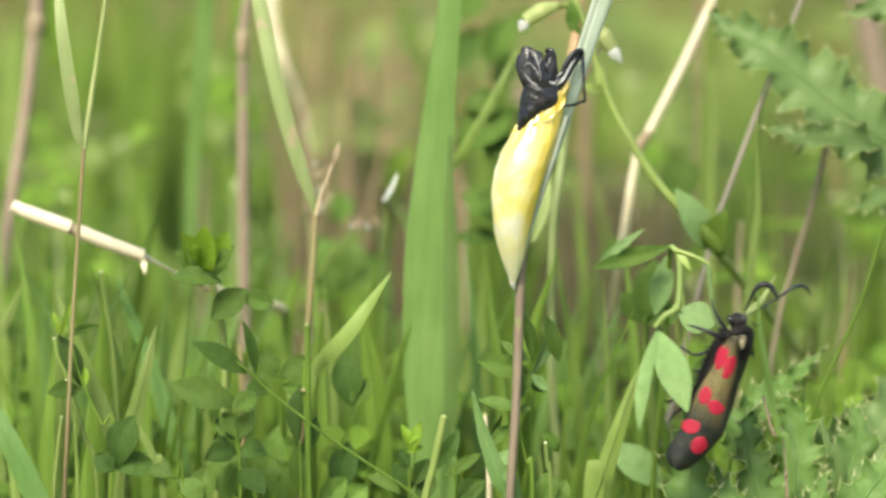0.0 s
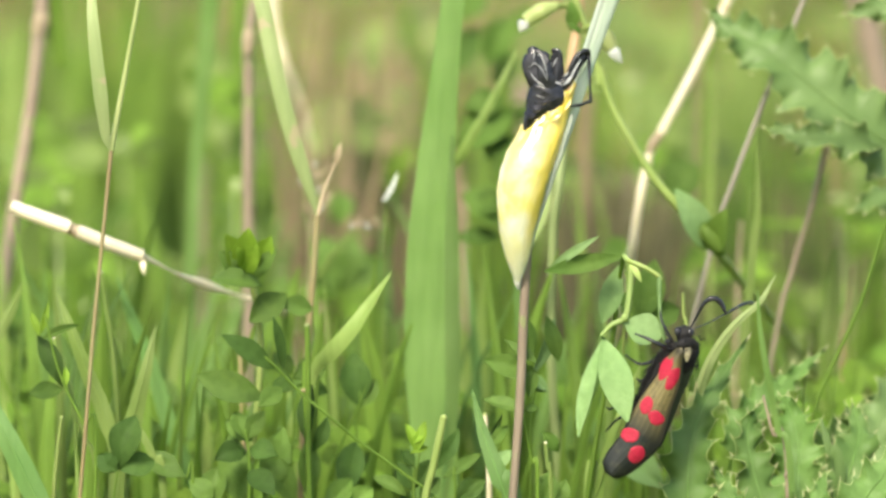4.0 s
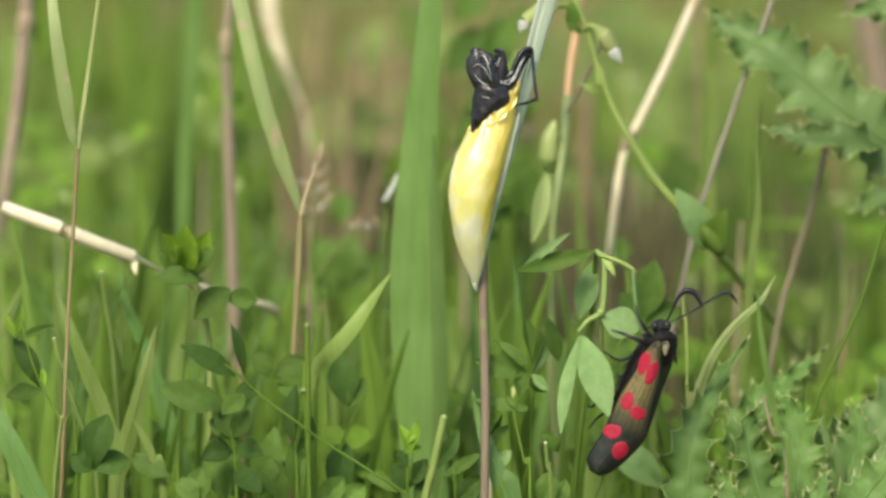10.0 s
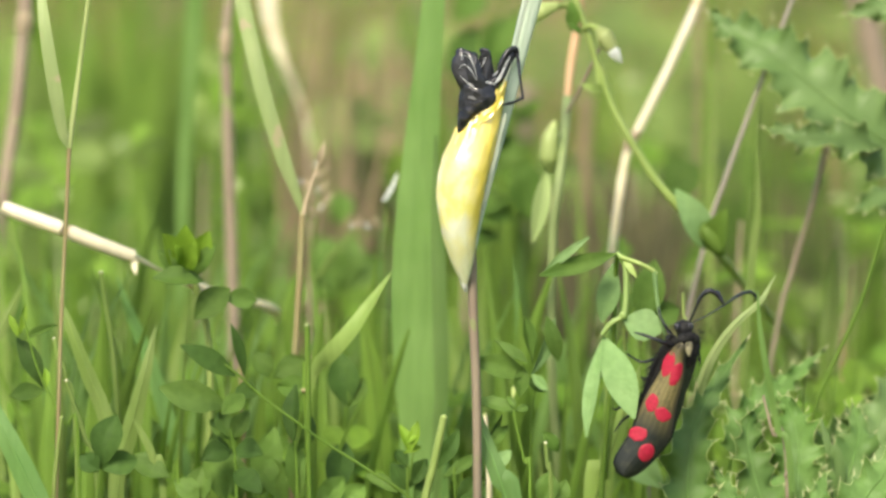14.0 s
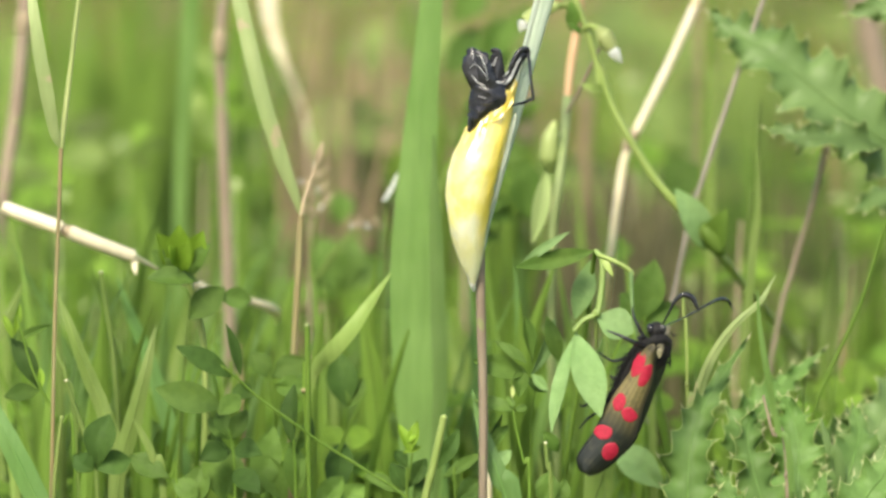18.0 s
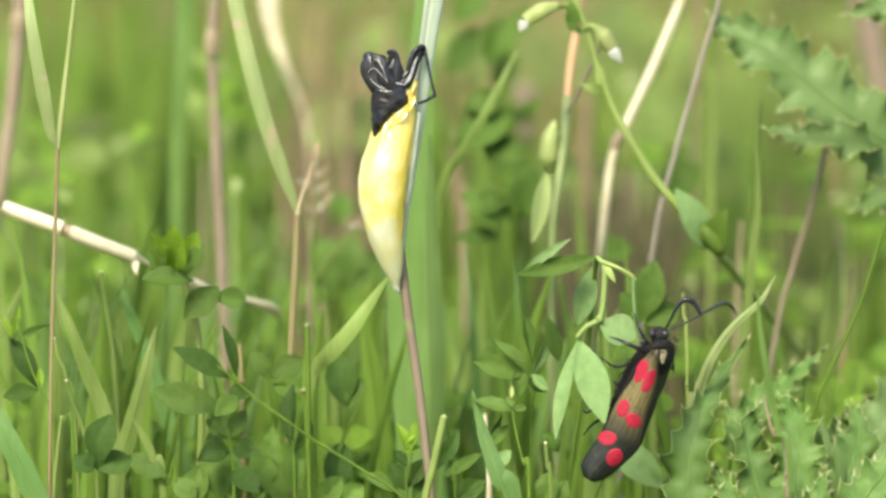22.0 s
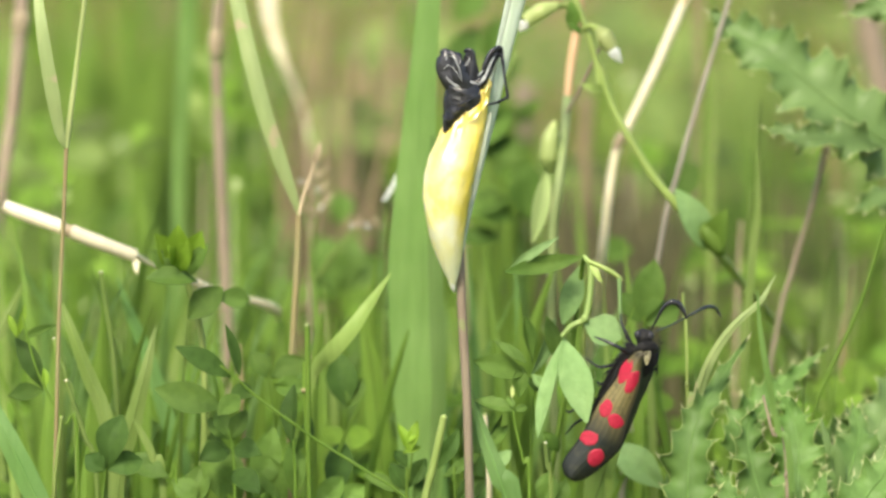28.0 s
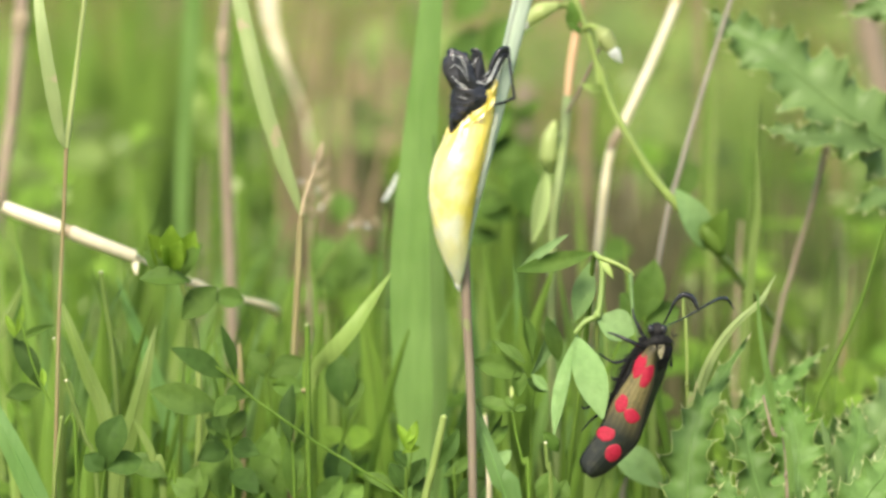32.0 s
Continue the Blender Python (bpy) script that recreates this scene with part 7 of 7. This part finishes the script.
    sway(left_grass, left_grass.location / MM, [
        (0, 1.849), (0.5, 0.884), (1, 1.769), (1.5, 0.764), (2, 0.362), (2.5, 1.166), (3, 2.854), (3.5, 4.503), (5.5, -0.201), (6, 0.724),
        (6.5, 0.965), (7, 0.925), (7.5, 0.724), (8, -0.08), (8.5, 1.045), (9, 0.161), (9.5, 0.241), (10, 1.447), (10.5, 0.281), (11, 0.643),
        (11.5, 0.362), (12, -0.161), (12.5, -0.08), (13, 0), (13.5, 0.161), (14, 0.844), (14.5, 0.965), (16.5, 0.322), (17, 0.08), (17.5, 1.126),
        (18, 0.281), (18.5, 2.05), (19, 1.729), (19.5, 0.523), (20, 0.442), (20.5, 0.08), (21, 0.08), (21.5, 0.04), (22, 0.04), (22.5, 0.04),
        (23, 0.281), (23.5, -0.04), (24, -0.121), (24.5, 0.121), (25, -0.161), (25.5, 0.08), (27.5, 0.121), (28, 0.643), (28.5, 0.121), (29, 0.121),
        (29.5, 0.04), (30, 0.04), (30.5, -0.281), (31, 0.161), (31.5, -0.322), (32, 0.643),])
    sway(brown_stem, brown_stem.location / MM, [
        (0, 1.538), (0.5, 0.486), (1, 0.607), (1.5, -0.121), (2, 0.324), (2.5, 1.862), (3, 1.781), (3.5, 2.55), (5.5, -1.052), (6, -0.688),
        (6.5, -0.243), (7, 0.324), (7.5, 0.202), (8, -0.081), (8.5, 0.85), (9, -0.081), (9.5, -0.567), (10, 0.364), (10.5, -0.243), (11, -0.486),
        (11.5, -0.486), (12, -0.81), (12.5, -0.243), (13, 0), (13.5, -0.202), (14, 0.324), (14.5, 0.324), (16.5, -0.567), (17, 0), (17.5, 0.729),
        (18, -0.121), (18.5, 1.133), (19, -0.243), (19.5, 0), (20, -0.486), (20.5, -0.607), (21, -0.607), (21.5, -0.85), (22, -0.688),
        (22.5, -0.931), (23, -0.729), (23.5, -0.931), (24, -1.052), (24.5, -0.729), (25, -1.174), (25.5, -0.688), (27.5, -0.648), (28, -0.405),
        (28.5, 0.324), (29, -0.89), (29.5, -1.012), (30, -0.405), (30.5, -0.769), (31, -0.081), (31.5, -1.214), (32, 0.121),])
    sway(bent_grass, bent_grass.location / MM, [
        (0, 1.249), (0.5, 0.577), (1, 0.913), (1.5, 0.192), (2, 0.336), (2.5, 0.961), (3, 0.865), (3.5, 1.73), (5.5, -0.432), (6, -0.24),
        (6.5, 0.096), (7, 0.336), (7.5, 0.048), (8, -0.144), (8.5, 0.673), (9, 0), (9.5, -0.144), (10, 0.048), (10.5, -0.096), (11, -0.144),
        (11.5, -0.24), (12, -0.384), (12.5, -0.24), (13, 0), (13.5, -0.144), (14, 0.192), (14.5, 0.192), (16.5, -0.24), (17, -0.096), (17.5, 0.048),
        (18, 0.048), (18.5, 0.721), (19, -0.24), (19.5, 0.288), (20, 0), (20.5, -0.288), (21, -0.24), (21.5, -0.432), (22, -0.24), (22.5, -0.432),
        (23, -0.384), (23.5, -0.432), (24, -0.432), (24.5, -0.384), (25, -0.528), (25.5, -0.384), (27.5, -0.144), (28, -0.096), (28.5, -0.096),
        (29, -0.48), (29.5, -0.48), (30, -0.288), (30.5, -0.625), (31, -0.144), (31.5, -0.769), (32, 0.048),])
    sway(broad_blade, broad_blade.location / MM, [
        (0, 1.25), (0.5, 0.577), (1, 0.914), (1.5, 0.192), (2, 0.337), (2.5, 0.962), (3, 0.866), (3.5, 1.731), (5.5, -0.433), (6, -0.24),
        (6.5, 0.096), (7, 0.337), (7.5, 0.048), (8, -0.144), (8.5, 0.673), (9, 0), (9.5, -0.144), (10, 0.048), (10.5, -0.096), (11, -0.144),
        (11.5, -0.24), (12, -0.385), (12.5, -0.24), (13, 0), (13.5, -0.144), (14, 0.192), (14.5, 0.192), (16.5, -0.24), (17, -0.096), (17.5, 0.048),
        (18, 0.048), (18.5, 0.721), (19, -0.24), (19.5, 0.289), (20, 0), (20.5, -0.289), (21, -0.24), (21.5, -0.433), (22, -0.24), (22.5, -0.433),
        (23, -0.385), (23.5, -0.433), (24, -0.433), (24.5, -0.385), (25, -0.529), (25.5, -0.385), (27.5, -0.144), (28, -0.096), (28.5, -0.096),
        (29, -0.481), (29.5, -0.481), (30, -0.289), (30.5, -0.625), (31, -0.144), (31.5, -0.769), (32, 0.048),])
    sway(edge_stem, edge_stem.location / MM, [
        (0, 0.818), (0.5, 0), (1, 0.273), (1.5, 0.039), (2, 0.351), (2.5, 0.585), (3, 0.546), (3.5, 1.442), (5.5, -0.234), (6, -0.234),
        (6.5, -0.117), (7, -0.078), (7.5, -0.234), (8, -0.117), (8.5, 0.039), (9, -0.117), (9.5, -0.195), (10, 0.117), (10.5, -0.195), (11, -0.117),
        (11.5, -0.234), (12, -0.195), (12.5, -0.195), (13, 0), (13.5, -0.078), (14, 0.039), (14.5, 0), (16.5, -0.195), (17, -0.117), (17.5, 0.039),
        (18, 0.039), (18.5, 0.662), (19, 0), (19.5, 0), (20, -0.078), (20.5, -0.195), (21, -0.117), (21.5, -0.312), (22, -0.312), (22.5, -0.312),
        (23, -0.312), (23.5, -0.312), (24, -0.312), (24.5, -0.234), (25, -0.312), (25.5, -0.312), (27.5, -0.234), (28, -0.195), (28.5, -0.078),
        (29, -0.234), (29.5, -0.195), (30, -0.195), (30.5, -0.312), (31, 0), (31.5, -0.351), (32, -0.195),])
    gusts = [
        (0, 2.765), (0.5, 1.531), (1, 2.666), (1.5, 0.543), (2, 0.543), (2.5, 2.024), (3, 4.493), (3.5, 7.456), (5.5, -0.296), (6, 0.543),
        (6.5, 1.086), (7, 1.136), (7.5, 1.383), (8, 0.148), (8.5, 1.975), (9, 0.79), (9.5, 0.494), (10, 1.284), (10.5, 0.938), (11, 0.691),
        (11.5, 0.642), (12, 0.346), (12.5, 0.543), (13, 0), (13.5, 0.79), (14, 1.284), (14.5, 0.988), (16.5, 0.691), (17, 0.296), (17.5, 1.531),
        (18, 0.79), (18.5, 2.024), (19, 0.988), (19.5, 1.531), (20, 0.691), (20.5, 0.444), (21, 0.198), (21.5, 0.148), (22, 0.346), (22.5, 0),
        (23, 0.691), (23.5, 0.296), (24, 0), (24.5, 0.049), (25, -0.099), (25.5, 0.099), (27.5, 0.395), (28, 0.691), (28.5, 0.099), (29, 0.099),
        (29.5, -0.049), (30, 0.099), (30.5, -0.296), (31, -0.148), (31.5, -0.642), (32, 0.148),]
    sway(trefoil_tuft, trefoil_tuft.location / MM, gusts)
    for lab, share in (("trefoil with yellow-green winged leaf", 0.32), ("trefoil with blue-shaded upright leaves", 0.32), ("trefoil with broad mid-green leaves", 0.4), ("trefoil with soft overlapping leaves", 0.35),
                       ("low clover with broad bluish leaves", 0.2), ("trefoil with a round dark leaf", 0.25), ("young trefoil top with bright folded leaves", 0.15), ("trefoil with cupped leaves edged by light", 0.18)):
        sway(trefoils[lab], trefoils[lab].location / MM, [(t, a * share) for t, a in gusts])
    paired = trefoils["small trefoil with dark paired leaves"]
    sway(paired, paired.location / MM, [
        (0, 2.7), (0.5, 1.5), (1, 3.6), (1.5, 1.8), (2, 0.7), (2.5, 2.3), (3, 2.7), (3.5, 3.5), (5.5, 0), (6, 0.1), (7, 0.5), (8, 0.5), (9, 0.3), (10, 0.1),
        (11, 0.05), (11.5, 1.5), (12, 0.1), (12.5, 0.8), (13, 0.8), (13.5, 2.3), (14, 1.0), (14.5, 0.4), (16.5, 0.2), (17.5, 0.9), (18, 0.3), (18.5, 1.3), (19, -0.05),
        (19.6, 1.6), (20, 0.6), (21, 0.25), (22, 0.4), (23, 0.6), (24, 0), (25, -0.25), (27.5, 0.5), (28, 1.6), (28.5, 0), (30, 0), (31, -0.2), (32, 1.5)])
    folded = trefoils["trefoil with folded leaves and a dark leaf low down"]
    sway(folded, folded.location / MM, [
        (0, 4.7), (0.5, 2.5), (1, 7.9), (1.5, 1.0), (2, 0), (2.5, 6.3), (3, 5.1), (3.5, 4.1), (5.5, -0.5), (6, -0.4), (7, 0.3), (8, -0.1), (9, 0.2), (10, 0.6), (11, 0.2),
        (12, 0), (13, 0.3), (13.5, 0.8), (14, 0.9), (14.5, 0.5), (16.5, 0.3), (17.5, 1.2), (18, 0.4), (18.5, 2.4), (19, 1.2), (19.6, 3.0), (20, 0.7), (20.5, 0.3), (21, 0.15),
        (21.5, -0.2), (22, 0.3), (23, 1.0), (24, 0), (25, -0.3), (25.5, -0.15), (27.5, 0.4), (28, 0.8), (28.5, 0.1), (30, 0), (31, -0.2), (32, 0.6)])
    sway(trefoil_front, (-10.0, -2.0, -3.0), [
        (0, 1.917), (0.5, 0.996), (1, 1.843), (1.5, 0.258), (2, 0.258), (2.5, 1.363), (3, 3.207), (3.5, 5.419), (5.5, -0.369), (6, 0.258),
        (6.5, 0.663), (7, 0.7), (7.5, 0.885), (8, -0.038), (8.5, 1.327), (9, 0.443), (9.5, 0.221), (10, 0.811), (10.5, 0.553), (11, 0.369),
        (11.5, 0.331), (12, 0.111), (12.5, 0.258), (13, -0.147), (13.5, 0.443), (14, 0.811), (14.5, 0.589), (16.5, 0.369), (17, 0.073), (17.5, 0.996),
        (18, 0.443), (18.5, 1.363), (19, 0.589), (19.5, 0.996), (20, 0.369), (20.5, 0.184), (21, 0), (21.5, -0.038), (22, 0.111), (22.5, -0.147),
        (23, 0.369), (23.5, 0.073), (24, -0.147), (24.5, -0.111), (25, -0.222), (25.5, -0.074), (27.5, 0.147), (28, 0.369), (28.5, -0.074), (29, -0.074),
        (29.5, -0.184), (30, -0.074), (30.5, -0.369), (31, -0.258), (31.5, -0.627), (32, -0.038),])
    sway(dry_straw, dry_straw.location / MM, [
        (0, 1.174), (0.5, 0.412), (1, 0.122), (1.5, -0.061), (2, 0.348), (2.5, 0.344), (3, 1.174), (3.5, 2.46), (5.5, -0.362), (6, -0.562),
        (6.5, 0.251), (7, 0.161), (7.5, -0.566), (8, -0.157), (8.5, 0.365), (9, -0.229), (9.5, -0.251), (10, 0.047), (10.5, -0.362), (11, -0.294),
        (11.5, -0.34), (12, -0.455), (12.5, -0.519), (13, 0), (13.5, -0.469), (14, 0.301), (14.5, -0.129), (16.5, -0.222), (17, 0.569),
        (17.5, 0.186), (18, 0.208), (18.5, 0.773), (19, 0.068), (19.5, -0.2), (20, -0.362), (20.5, -0.519), (21, -0.605), (21.5, -0.673),
        (22, -0.809), (22.5, -0.809), (23, -0.809), (23.5, -0.809), (24, -0.766), (24.5, -0.605), (25, -0.651), (25.5, -0.562), (27.5, -0.562),
        (28, -0.605), (28.5, -0.265), (29, -0.673), (29.5, -0.358), (30, -0.469), (30.5, -0.469), (31, -0.465), (31.5, -0.673), (32, -1.034),])
    toss(fallen, (-40.8, 32.0, 84.2), [(0, 1.2, 0.1, 0), (1, 2.2, -0.6, 0), (2, 0.5, 0.2, 0), (3, 1.1, 0.1, 0), (3.5, 1.3, 0.1, 0), (5.5, 0, 0, 0), (16.5, 0, 0, 0), (28, 0.2, 0.1, 0), (32, 0.1, 0, 0)])
    sway(grey_stem, grey_stem.location / MM, [
        (0, 2.108), (1, 0.703), (2, 0.375), (3, 0.937), (3.5, 2.811), (5.5, -0.75), (6, -0.75), (7, -0.375), (8, 0.187), (9, 0.515), (10, 0.422),
        (11, -1.405), (12, -0.75), (13, 0), (14, 1.593), (14.5, -1.218), (16.5, 0.75), (17, 0.796), (17.5, 1.593), (18, -0.141), (19, 0.89),
        (19.5, -1.077), (20.5, -2.389), (22, -2.811), (23, -2.717), (24, -2.53), (25, -1.968), (25.5, -2.67), (27.5, -1.733), (28, -2.202),
        (29, -2.389), (30, -1.827), (31, -1.733), (32, -2.108),])
    sway(far_blade, far_blade.location / MM, [
        (0, 1.029), (0.5, 0.325), (1, 0.406), (1.5, -0.081), (2, 0.217), (2.5, 1.245), (3, 1.191), (3.5, 1.705), (5.5, -0.704), (6, -0.46),
        (6.5, -0.162), (7, 0.217), (7.5, 0.135), (8, -0.054), (8.5, 0.568), (9, -0.054), (9.5, -0.379), (10, 0.244), (10.5, -0.162), (11, -0.325),
        (11.5, -0.325), (12, -0.541), (12.5, -0.162), (13, 0), (13.5, -0.135), (14, 0.217), (14.5, 0.217), (16.5, -0.379), (17, 0), (17.5, 0.487),
        (18, -0.081), (18.5, 0.758), (19, -0.162), (19.5, 0), (20, -0.325), (20.5, -0.406), (21, -0.406), (21.5, -0.568), (22, -0.46),
        (22.5, -0.623), (23, -0.487), (23.5, -0.623), (24, -0.704), (24.5, -0.487), (25, -0.785), (25.5, -0.46), (27.5, -0.433), (28, -0.271),
        (28.5, 0.217), (29, -0.596), (29.5, -0.677), (30, -0.271), (30.5, -0.514), (31, -0.054), (31.5, -0.812), (32, 0.081),])


motions()
